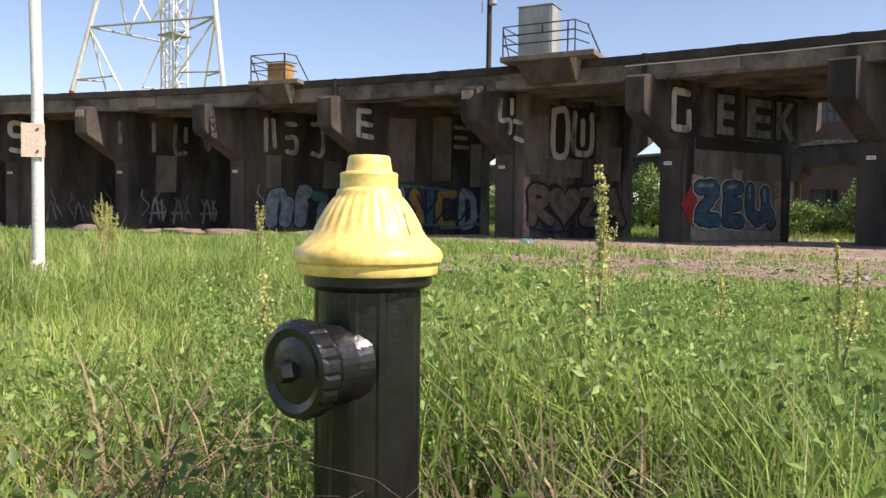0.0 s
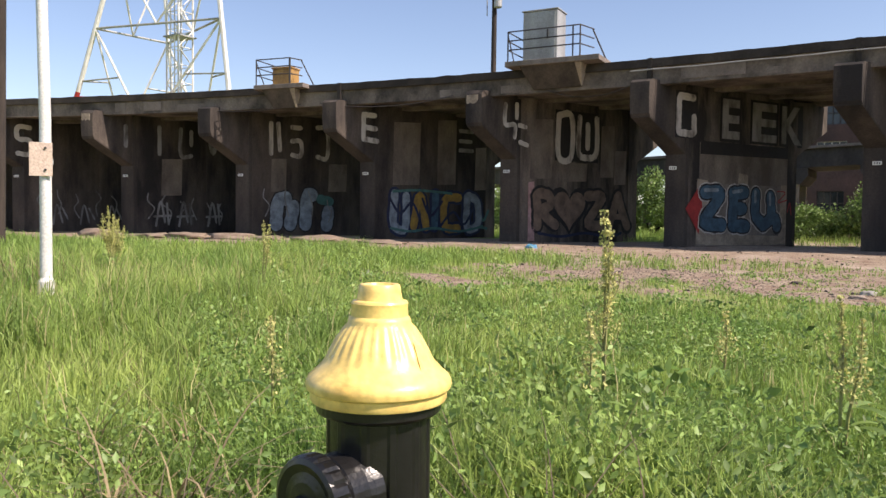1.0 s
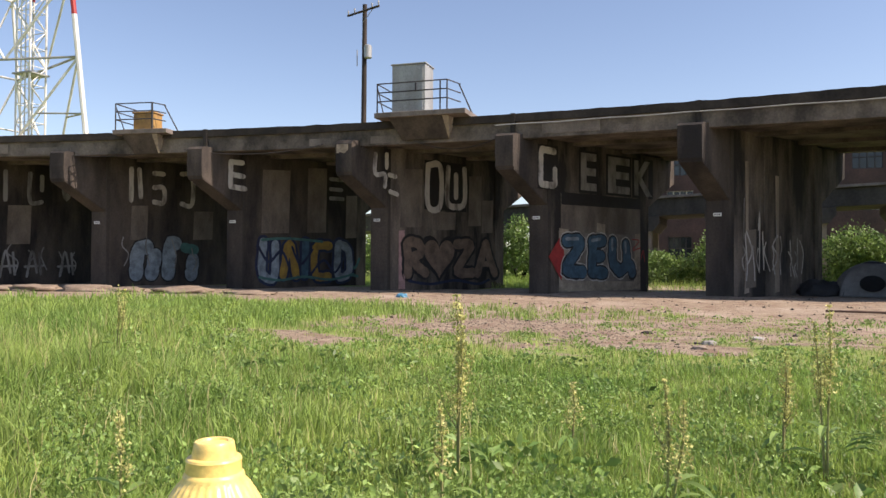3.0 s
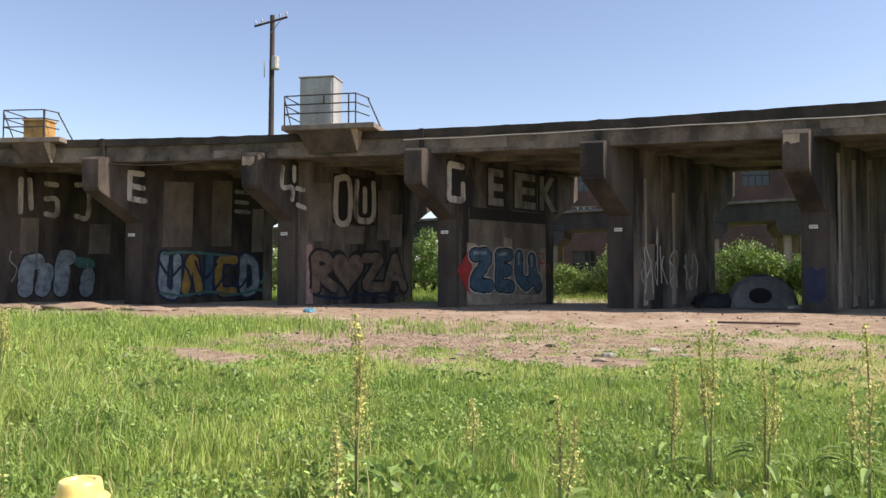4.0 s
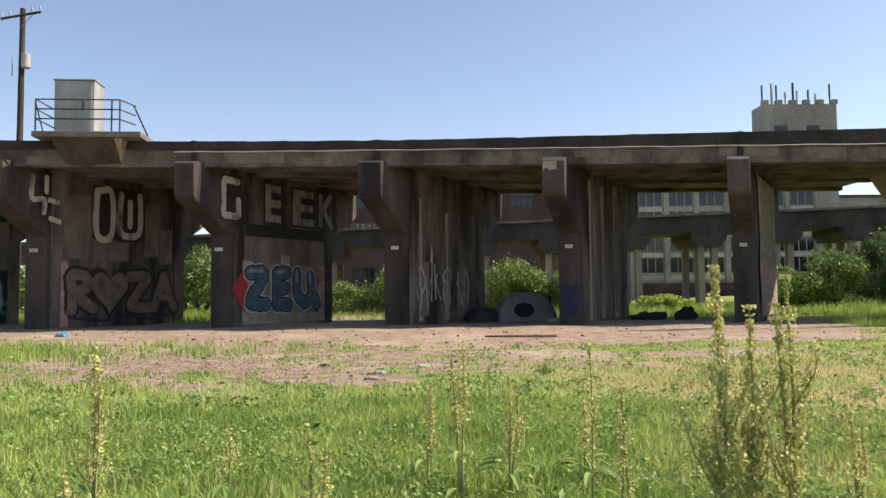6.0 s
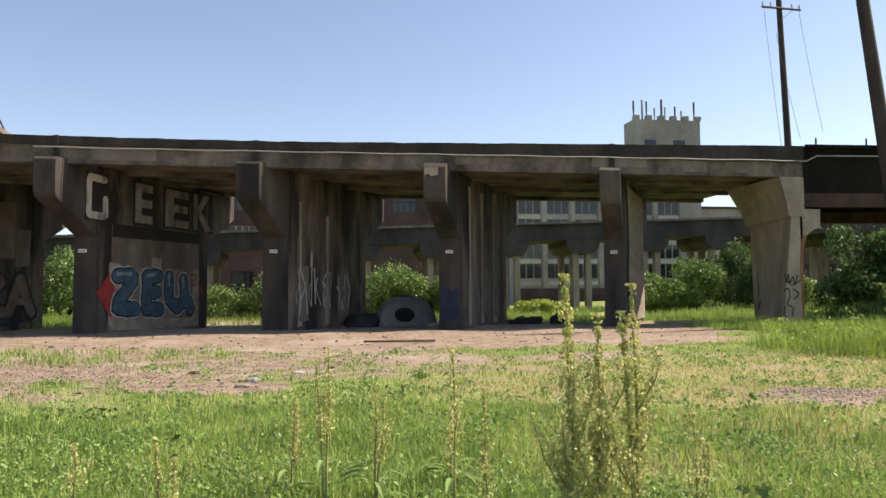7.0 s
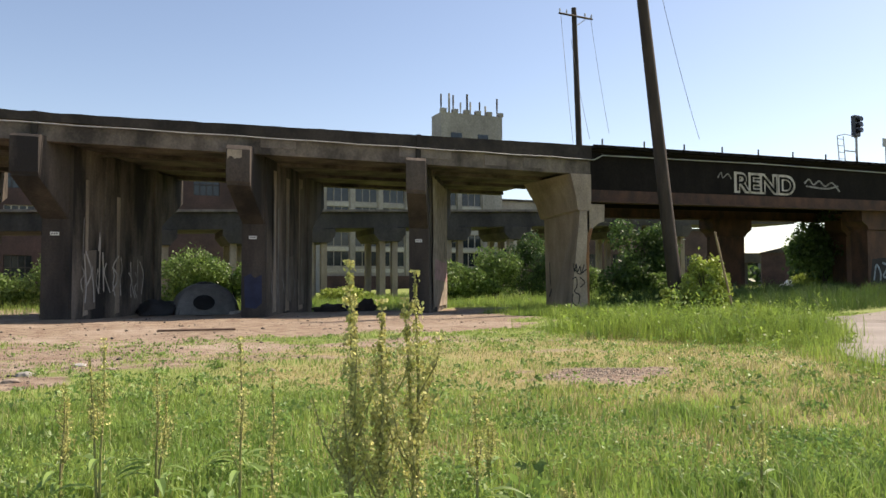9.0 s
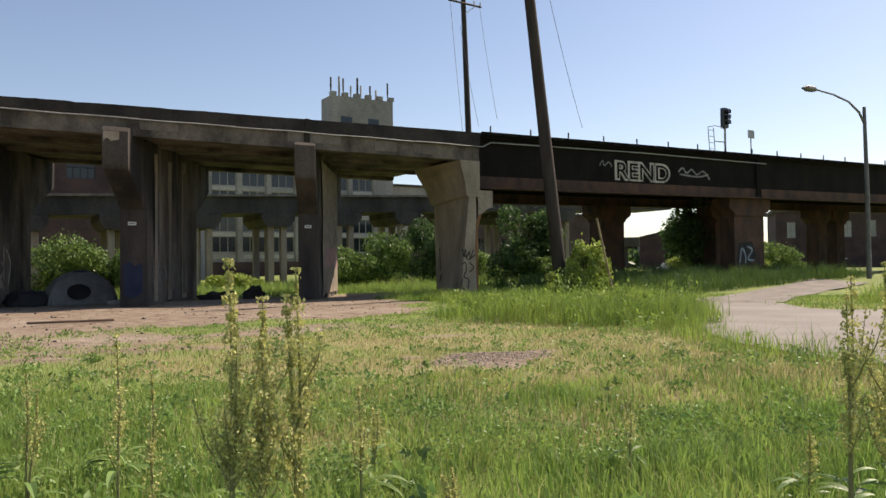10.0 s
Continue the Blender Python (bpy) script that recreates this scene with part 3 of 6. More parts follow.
def strokes(lines, width, lift):
    """Round-ended paint strokes in the plane z = 0; each stroke lies a hair above the last."""
    bm = bmesh.new()
    for li, line in enumerate(lines):
        pts = [Vector((q[0], q[1], 0)) for q in line]
        dense = []
        for i in range(len(pts) - 1):
            a, b = pts[max(i - 1, 0)], pts[i]
            c, d = pts[i + 1], pts[min(i + 2, len(pts) - 1)]
            for s in range(5):
                u = s / 5
                dense.append(0.5 * (2 * b + (c - a) * u + (2 * a - 5 * b + 4 * c - d) * u * u + (3 * b - a - 3 * c + d) * u ** 3))
        dense.append(pts[-1])
        z = Vector((0, 0, lift + li * 0.0008))
        keep = [dense[0]]
        for q in dense[1:]:
            if (q - keep[-1]).length > width * 0.12:
                keep.append(q)
        dense = keep
        left, right = [], []
        for i, q in enumerate(dense):
            d = (dense[min(i + 1, len(dense) - 1)] - dense[max(i - 1, 0)]).normalized()
            w = Vector((-d.y, d.x, 0)) * width / 2 * (1 + 0.07 * math.sin(i * 2.3 + li))
            lift_i = Vector((0, 0, 0.00002 * i))
            left.append(bm.verts.new(q + w + z + lift_i))
            right.append(bm.verts.new(q - w + z + lift_i))
        for i in range(len(dense) - 1):
            bm.faces.new((left[i], right[i], right[i + 1], left[i + 1]))
        for a, b, q, s_ in ((left[0], right[0], dense[0], 1), (right[-1], left[-1], dense[-1], 1)):
            c = (a.co + b.co) / 2
            arm = a.co - c
            fan = [a] + [bm.verts.new(c + Matrix.Rotation(math.pi * k / 6 * s_, 3, 'Z') @ arm) for k in range(1, 6)] + [b]
            bm.faces.new(fan)
    return bm


def paint(lines, width, lift, mat, m, parent, label=""):
    for i, line in enumerate(lines):
        ob = part("graffiti_stroke", strokes([line], width, lift + 0.0008 * i), mat, parent, label)
        ob.matrix_local = m


def polygon(points, mat, m, parent, lift, label=""):
    bm = bmesh.new()
    bm.faces.new([bm.verts.new((px, py, lift)) for px, py in points])
    ob = part("graffiti", bm, mat, parent, label)
    ob.matrix_local = m
    return ob


O = 0.07
# pier with the white block letters and the blue bubble piece
f = PierFace(PIERS[3])
L = f.length
polygon([(0.72, 2.45), (0.72, 4.0), (6.3, 4.0), (6.3, 2.45)], OVERPAINT, f.matrix(0, 0), piers[3], 0.045, "faded grey overpainted band")
polygon([(0.6, 0.02), (0.6, 2.5), (6.4, 2.5), (6.4, 0.02)], CONC_PATCH, f.matrix(0, 0), piers[3], 0.042, "pale overpainted lower wall")
for pts in ([(0.62, 0.1), (0.62, 2.6), (1.2, 2.55), (1.12, 0.1)], [(5.45, 0.1), (5.55, 2.5), (6.4, 2.55), (6.4, 0.1)], [(1.12, 0.06), (1.12, 0.5), (5.46, 0.42), (5.46, 0.06)], [(2.9, 2.1), (2.95, 2.9), (3.5, 2.85), (3.5, 2.1)]):
    polygon(pts, CONC_BARE, f.matrix(0, 0), piers[3], 0.047, "pale beige paint left between the overpainted blocks")
polygon([(0.75, 3.55), (0.75, 4.05), (6.4, 4.05), (6.4, 3.6)], DARKP, f.matrix(0, 0), piers[3], 0.05)
GX, GW = (-0.7, 1.9, 3.65, 5.45), (1.15, 1.0, 1.5, 1.3)
for k, ch in enumerate("GEEK"):
    polygon([(GX[k] - 0.1, 4.1), (GX[k] - 0.1, 5.85), (GX[k] + GW[k] + 0.1, 5.85), (GX[k] + GW[k] + 0.1, 4.1)], DARKP, f.matrix(0, 0), piers[3], 0.046)
    if k == 0:
        paint([[(0.3, 5.62), (-0.2, 5.64), (-0.42, 5.62), (-0.46, 5.2), (-0.46, 4.7), (-0.44, 4.32), (-0.2, 4.28), (0.32, 4.3), (0.34, 4.6), (0.34, 4.9)]], 0.27, O, WHITEP, f.matrix(0, 0), piers[3], "white block letters")
    else:
        lettering(ch, GW[k], 1.55, f.matrix(GX[k], 4.2, O), GREYP, piers[3], "white block letters", 0.05)
bub = [[(1.0, 2.1), (1.9, 2.1), (1.55, 1.6), (1.0, 0.95), (2.0, 0.85)], [(2.65, 2.05), (2.6, 1.0)], [(2.6, 2.1), (3.3, 2.15)], [(2.65, 1.5), (3.2, 1.5)], [(2.6, 0.85), (3.4, 0.8)], [(3.95, 2.1), (3.95, 1.3), (4.3, 0.95)], [(4.85, 2.0), (4.9, 1.2), (4.4, 0.85)], [(5.2, 1.1), (5.3, 0.8)]]
paint(bub, 0.74, O, WHITEP, f.matrix(0, 0), piers[3], "white outline of a bubble-letter piece")
paint(bub, 0.63, O + 0.0065, DARKP, f.matrix(0, 0), piers[3], "dark inner line of the bubble letters")
paint(bub, 0.5, O + 0.014, BLUEP, f.matrix(0, 0), piers[3], "blue bubble letters")
paint([[(1.0, 2.18), (1.7, 2.2)], [(2.6, 2.15), (3.1, 2.22)], [(3.9, 2.2), (3.92, 1.8)], [(4.8, 2.1), (4.82, 1.7)]], 0.14, O + 0.024, PALEBLUE, f.matrix(0, 0), piers[3], "pale blue shine on the letters")
polygon([(0.0, 1.45), (0.75, 2.35), (0.95, 1.4), (0.75, 0.5)], REDSP, f.matrix(0, 0), piers[3], O - 0.01, "red painted diamond")
paint([[(5.3, 2.25), (5.8, 2.2), (5.35, 1.8), (5.9, 1.9)], [(5.95, 1.4), (6.1, 1.8), (6.2, 1.3)]], 0.05, O, REDSP, f.matrix(0, 0), piers[3])
# the tan letters with a heart
f = PierFace(PIERS[4])
polygon([(0.62, 0.05), (0.62, 2.55), (0.95, 2.6), (1.0, 0.05)], PINKSP, f.matrix(0, 0), piers[4], 0.05, "faded salmon paint stripe")
roza = [[(1.15, 0.72), (1.15, 1.4), (1.12, 2.05), (1.8, 2.0), (1.85, 1.6), (1.25, 1.38)], [(1.45, 1.3), (1.75, 1.0), (2.2, 0.75)], [(4.1, 2.05), (5.05, 2.05), (4.65, 1.5), (4.15, 0.8), (5.15, 0.74)], [(5.5, 0.72), (5.85, 1.6), (6.05, 2.1)], [(6.08, 2.1), (6.3, 1.5), (6.7, 0.72)], [(5.8, 1.15), (6.35, 1.15)]]
for k, ln in enumerate(roza):
    paint([ln], 0.7, O - 0.02 + 0.0008 * k, DARKP, f.matrix(0, 0), piers[4], "black outline of graffiti letters")
for k, ln in enumerate(roza):
    paint([ln], 0.46 if k != 5 else 0.26, O + 0.0008 * k, TANP, f.matrix(0, 0), piers[4], "tan bubble graffiti letters")
heart = [(3.02 + 0.06 * 16 * math.sin(a) ** 3, 1.5 + 0.06 * (13 * math.cos(a) - 5 * math.cos(2 * a) - 2 * math.cos(3 * a) - math.cos(4 * a))) for a in (2 * math.pi * i / 28 for i in range(28))]
polygon([(3.05 + (a - 3.05) * 1.25, 1.45 + (b - 1.45) * 1.25) for a, b in heart], DARKP, f.matrix(0, 0), piers[4], O - 0.01)
polygon(heart, TANP, f.matrix(0, 0), piers[4], O, "tan painted heart")
paint([[(1.2, 0.4), (2.5, 0.25), (4, 0.4), (5.5, 0.22), (6.3, 0.4)]], 0.12, O, NAVYP, f.matrix(0, 0), piers[4])
polygon([(2.1, 3.55), (2.1, 5.75), (4.75, 5.75), (4.75, 3.55)], DARKP, f.matrix(0, 0), piers[4], 0.045)
paint([[(2.3, 5.5), (2.3, 3.75), (3.05, 3.75), (3.05, 5.5), (2.3, 5.5)], [(3.55, 5.5), (3.5, 4.0), (4.0, 3.75), (4.6, 4.0), (4.6, 5.5)], [(4.05, 5.2), (4.05, 4.2)]], 0.29, O, WHITEP, f.matrix(0, 0), piers[4], "weathered white block letters")
paint([[(-0.7, 5.7), (-0.72, 4.9), (-0.2, 4.9), (-0.2, 4.4)], [(-0.1, 5.75), (-0.1, 5.2)], [(0.05, 4.9), (0.4, 4.85)], [(0.1, 4.2), (0.5, 4.1)]], 0.2, 0.075, WHITEP, f.matrix(0, 0), piers[4], "weathered white block letters")
# the blue and ochre piece
f = PierFace(PIERS[5])
wild = [[(1.1, 2.1), (1.05, 0.7), (1.7, 0.5), (1.75, 2.0)], [(2.2, 0.6), (2.55, 2.1), (2.95, 0.55)], [(3.5, 2.1), (3.45, 0.6)], [(4.95, 2.0), (4.1, 1.9), (4.1, 0.6), (4.9, 0.5)], [(5.5, 2.05), (5.5, 0.55), (6.2, 0.7), (6.15, 1.8), (5.6, 2.1)]]
paint(wild, 0.68, O - 0.015, NAVYP, f.matrix(0, 0), piers[5], "navy outline of a wild-style piece")
for k, mt in enumerate((PALEBLUE, YELSP, BLUEP, YELSP, PALEBLUE)):
    paint([wild[k]], 0.42, O + 0.002 * k, mt, f.matrix(0, 0), piers[5], "blue and ochre graffiti letters")
paint([[(0.8, 1.9), (1.4, 1.2), (2.1, 1.7), (2.6, 0.8)], [(2.7, 1.9), (3.2, 1.1), (3.9, 1.8)], [(3.8, 0.6), (4.6, 1.3), (5.3, 0.7), (5.9, 1.5)]], 0.13, O + 0.014, NAVYP, f.matrix(0, 0), piers[5])
paint([[(0.9, 0.5), (2.0, 0.35), (3.4, 0.5), (5.0, 0.35), (6.5, 0.6)], [(1.0, 2.2), (2.4, 2.3), (4.5, 2.2)]], 0.12, O + 0.016, TEALSP, f.matrix(0, 0), piers[5])
paint([[(6.2, 1.3), (6.6, 0.9), (6.9, 1.4)], [(6.2, 0.6), (6.8, 0.5)]], 0.14, O, TEALSP, f.matrix(0, 0), piers[5])
paint([[(-0.6, 5.6), (-0.05, 5.6)], [(-0.6, 5.05), (0.0, 5.0)], [(-0.55, 4.5), (0.1, 4.45)], [(-0.65, 5.6), (-0.65, 4.5)]], 0.24, 0.075, WHITEP, f.matrix(0, 0), piers[5], "weathered white block letters")
paint([[(5.0, 5.3), (5.8, 5.3)], [(5.0, 4.8), (5.7, 4.8)], [(5.0, 4.35), (5.8, 4.35)]], 0.2, O, GREYP, f.matrix(0, 0), piers[5], "faded block letters")
# the white blob piece and faded letters farther along
f = PierFace(PIERS[6])
blob = [[(1.5, 0.6), (1.6, 1.7), (2.1, 1.9)], [(2.3, 0.6), (2.5, 1.5)], [(3.2, 0.6), (3.3, 2.0), (3.6, 2.1)], [(4.5, 0.55), (4.6, 1.3)]]
paint(blob, 0.85, O - 0.01, DARKP, f.matrix(0, 0), piers[6], "black outline of a pale bubble piece")
paint(blob, 0.72, O, PALEBLUE, f.matrix(0, 0), piers[6], "pale blue-white bubble letters")
paint([[(4.1, 1.9), (4.7, 1.8)]], 0.5, O + 0.008, TEALSP, f.matrix(0, 0), piers[6])
for s0, ls in ((1.2, [[(0, 1.5), (0, 0)], [(0.4, 1.5), (0.5, 0.2)]]), (2.4, [[(0, 1.4), (0.5, 1.4)], [(0, 0.7), (0.5, 0.7), (0.5, 0), (0, 0)]]), (3.9, [[(0, 1.5), (0.6, 1.4), (0.6, 0), (0, 0)]])):
    paint(ls, 0.24, O, WHITEP, f.matrix(s0, 4.1), piers[6], "weathered white block letters")
f = PierFace(PIERS[7])
for s0, ls in ((-0.4, [[(0, 1.3), (0, 0.3)]]), (1.4, [[(0, 1.4), (0, 0)]]), (2.6, [[(0, 1.4), (0, 0), (0.6, 0)], [(0.6, 1.3), (0.6, 0.6)]]), (4.2, [[(0, 1.4), (0.3, 0.2), (0.6, 1.4)]])):
    paint(ls, 0.22, O, GREYP, f.matrix(s0, 4.2), piers[7], "faded block letters")
for s0 in (1.2, 2.5, 4.2):
    paint([[(0, 0), (0.25, 1.3), (0.5, 0.2)], [(0.6, 1.2), (0.7, 0.1)], [(-0.1, 0.5), (0.8, 0.55)]], 0.12, O, GREYP, f.matrix(s0, 0.4), piers[7], "grey spray tags")
f = PierFace(PIERS[8])
paint([[(0.9, 1.5), (0.3, 1.5), (0.3, 0.9), (0.9, 0.8), (0.9, 0.1), (0.3, 0.1)]], 0.26, 0.075, WHITEP, f.matrix(-0.6, 4.1), piers[8], "weathered white block letters")
for s0 in (1.5, 3.0, 4.6):
    paint([[(0, 0), (0.2, 1.1), (0.5, 0.1)], [(0.5, 0.9), (0.8, 0.3)]], 0.1, O, GREYP, f.matrix(s0, 0.4), piers[8], "grey spray tags")
# overpainted blocks on the walls, and loose scribbles
for k, rects in ((4, ((2.6, 2.65, 1.5, 0.85), (4.9, 2.9, 0.9, 2.4), (5.8, 2.6, 0.8, 1.6), (0.7, 2.7, 1.3, 2.6))), (5, ((1.0, 2.5, 1.6, 3.0), (3.6, 2.6, 1.2, 3.2), (6.0, 2.4, 0.9, 2.2))), (3, ((3.1, 2.5, 0.7, 1.3), (4.6, 2.6, 1.2, 0.9), (1.4, 2.5, 0.8, 1.1))), (6, ((1.2, 2.2, 0.9, 1.7), (4.6, 2.3, 1.2, 1.5))), (2, ((1.0, 0.3, 0.8, 2.2), (4.6, 0.4, 0.9, 2.0))), (1, ((1.4, 0.3, 0.6, 2.0), (3.1, 0.5, 0.8, 1.9), (4.9, 0.3, 0.8, 5.2))), (7, ((1.5, 2.0, 1.2, 2.0),))):
    g = PierFace(PIERS[k])
    for j, (s0, z0, w, h) in enumerate(rects):
        polygon([(s0, z0), (s0 + w * 0.96, z0 + 0.05), (s0 + w, z0 + h), (s0 + 0.05, z0 + h * 0.97)], OVERPAINT, g.matrix(0, 0), piers[k], 0.0385 + 0.0006 * j, "uneven brown-grey overpainted block")
# pale vertical bands that make the right faces of these piers lighter
for k, bands in ((1, ((0.95, 0.5, 5.7), (2.75, 0.6, 5.6), (4.75, 0.75, 5.8))), (2, ((0.9, 0.35, 5.0), (3.2, 0.4, 4.6))), (0, ((1.2, 0.7, 5.5), (3.0, 0.8, 5.6)))):
    g = PierFace(PIERS[k])
    for s0, w, h in bands:
        polygon([(s0, 0.1), (s0 + w, 0.15), (s0 + w * 0.9, h * 0.55), (s0 + w * 0.95, h), (s0 + 0.08, h), (s0 + 0.12, h * 0.5)], CONC_LIGHT, g.matrix(0, 0), piers[k], 0.0365, "pale vertical band on the pier wall")
sr = random.Random(8)
for k, count, mt, w in ((2, 9, WHITEP, 0.075), (1, 8, GREYP, 0.06), (7, 6, GREYP, 0.07), (8, 5, GREYP, 0.07), (6, 4, GREYP, 0.06)):
    g = PierFace(PIERS[k])
    for j in range(count):
        s0 = 0.8 + j * 5.0 / count + sr.uniform(-0.1, 0.1)
        z0, hh = sr.uniform(0.5, 1.0), sr.uniform(0.8, 1.5)
        paint([[(s0, z0 + hh), (s0 + sr.uniform(-0.2, 0.3), z0 + hh * 0.7), (s0 + sr.uniform(-0.1, 0.35), z0 + hh * 0.4), (s0 + sr.uniform(0, 0.3), z0)]], w, 0.075 + 0.0015 * j, mt, g.matrix(0, 0), piers[k], "loose dripping spray scribble")
# dripping tags on the nearer piers
f = PierFace(PIERS[2])
for s0, ls in ((0.9, [[(0, 2.3), (0.15, 1.2), (0.1, 0.6)], [(0.1, 2.4), (0.5, 1.7), (0.2, 1.2)]]), (1.9, [[(0, 2.5), (0.1, 3.1), (0.05, 1.0)], [(0.3, 2.4), (0.4, 1.0)]]), (2.9, [[(0.5, 2.3), (0.1, 1.9), (0.5, 1.5), (0.1, 1.0)]]), (4.4, [[(0, 2.1), (0.1, 1.3), (0.4, 0.7)], [(0.6, 2.2), (0.6, 1.0)]])):
    paint(ls, 0.085, O, WHITEP, f.matrix(s0, 0), piers[2], "dripping white spray tags")
paint([[(0.8, 2.1), (0.85, 3.6)], [(2.0, 3.0), (2.05, 3.7)], [(3.3, 2.0), (3.3, 2.9)]], 0.05, O, GREYP, f.matrix(0, 0), piers[2])
f = PierFace(PIERS[1])
paint([[(1.0, 5.0), (1.05, 2.0)], [(1.6, 4.2), (1.62, 0.4)], [(3.0, 4.5), (3.02, 1.0)]], 0.1, O, GREYP, f.matrix(0, 0), piers[1], "pale mineral drip stains")
paint([[(1.5, 1.5), (1.9, 0.9), (2.0, 1.5)], [(2.2, 1.4), (2.6, 0.9)]], 0.06, O, GREYP, f.matrix(0, 0), piers[1], "grey spray tags")
p, t, n = track_frame(PIERS[1])
blue_m = Matrix.Identity(4)
for c, q in enumerate((t, Vector((0, 0, 1)), -n)):
    blue_m.col[c][:3] = q
blue_m.col[3][:3] = p - OFF
polygon([(-0.3, 0.35), (-0.34, 1.5), (-0.1, 1.62), (0.05, 1.45), (0.32, 1.58), (0.33, 0.5), (0.1, 0.3)], NAVYP, blue_m, piers[1], 0.006, "dark blue paint on the column foot")
f = PierFace(PIERS[0])
polygon([(1.4, 0.2), (0.9, 2.2), (1.3, 3.2), (0.9, 5.8), (7.0, 5.8), (7.05, 0.2)], CONC_BARE, f.matrix(0, 0), piers[0], O, "pale area over the pier's right face")
polygon([(1.6, 1.4), (1.8, 2.3), (5.5, 2.2), (6.9, 2.3), (6.9, 1.3)], PINKSP, f.matrix(0, 0), piers[0], O + 0.006, "faded pink paint")
paint([[(5.6, 2.4), (5.8, 3.2), (6.0, 2.3)], [(6.2, 3.0), (6.4, 2.4)]], 0.08, O + 0.01, DARKP, f.matrix(0, 0), piers[0])

# the end pier, where the steel span begins: a wall across the track that flares towards its top
VE = Vector((0.3, 1.0, 0))
EF = Vector((0, 28.6, 0))


def end_loft(front, back, depth=4.0):
    """A solid between two outlines (x, z): the near end of the wall and its far end, depth metres behind."""
    bm = bmesh.new()
    add_prism(bm, [EF + Vector((a, 0, z)) - OFF for a, z in front], [EF + Vector((a, depth, z)) - OFF for a, z in back])
    return bm


def leaned(outline, by=0.3 * 4.0):
    return [(a + by, z) for a, z in outline]


end = part("end_pier", end_loft([(18.28, -0.3), (19.25, -0.3), (19.3, 4.5), (18.84, 4.5)], [(19.5, -0.3), (20.5, -0.3), (20.5, 4.4), (19.4, 4.4)]), CONC_LIGHT, viaduct, "pale tan concrete end pier with rust stains and tags")
CAPF, CAPB = [(18.7, 4.42), (18.76, 4.36), (19.39, 4.36), (19.39, 5.95), (18.35, 5.95), (18.45, 5.6), (18.6, 5.05)], [(19.22, 4.34), (19.3, 4.28), (20.6, 4.28), (20.6, 5.95), (18.35, 5.95), (18.65, 5.45), (19.0, 4.95)]
cap = part("capital", end_loft(CAPF, CAPB, 4.1), CONC_LIGHT, end, "haunched tan concrete capital")
cap.location = (0, -0.03, 0)
cor = [(19.2, 2.9), (19.32, 3.3), (19.5, 3.62), (19.8, 3.84), (20.08, 3.92), (20.1, 4.66), (19.2, 4.66)]
part("corbel", end_loft([(a, z) for a, z in cor], leaned(cor)), CONC_LIGHT, end, "curved concrete corbel under the girder seat")
part("rust_stain", end_loft([(19.18, 0.2), (19.256, 0.2), (19.27, 2.9), (19.47, 3.6), (19.36, 3.62), (19.2, 3.35), (19.12, 2.2)], [(19.18, 0.2), (19.25, 0.2), (19.26, 2.9), (19.4, 3.5), (19.36, 3.6), (19.2, 3.35), (19.12, 2.2)], 0.02), RUST_STAIN, end, "rust-brown run-off stain").location = (0, -0.012, 0)
fr_m = Matrix.Identity(4)
for c, q in enumerate((Vector((1, 0, 0)), Vector((0, 0, 1)), Vector((0, -1, 0)))):
    fr_m.col[c][:3] = q
fr_m.col[3][:3] = Vector((18.3, 28.6, 0)) - OFF
paint([[(0.15, 2.05), (0.22, 1.7), (0.3, 2.05), (0.36, 1.7), (0.5, 1.95), (0.55, 1.65), (0.7, 2.0)], [(0.2, 1.85), (0.45, 1.6), (0.8, 1.8)], [(0.1, 1.4), (0.3, 1.45), (0.32, 1.1), (0.2, 0.85), (0.45, 0.7), (0.4, 0.35)], [(0.5, 1.45), (0.72, 1.25), (0.5, 1.05)], [(0.12, 0.75), (0.1, 0.4), (0.35, 0.2)]], 0.05, 0.008, DARKP, fr_m, end, "black spray tags")
lf_m = Matrix.Identity(4)
ld = Vector((1.22, 4.0, 0)).normalized()
for c, q in enumerate((-ld, Vector((0, 0, 1)), Vector((-ld.y, ld.x, 0)))):
    lf_m.col[c][:3] = q
lf_m.col[3][:3] = Vector((18.28, 28.6, 0)) - OFF
paint([[(-3.4, 2.15), (-3.3, 1.2)], [(-3.1, 0.9), (-3.5, 0.6)]], 0.14, 0.03, DARKP, lf_m, end, "black spray tags")


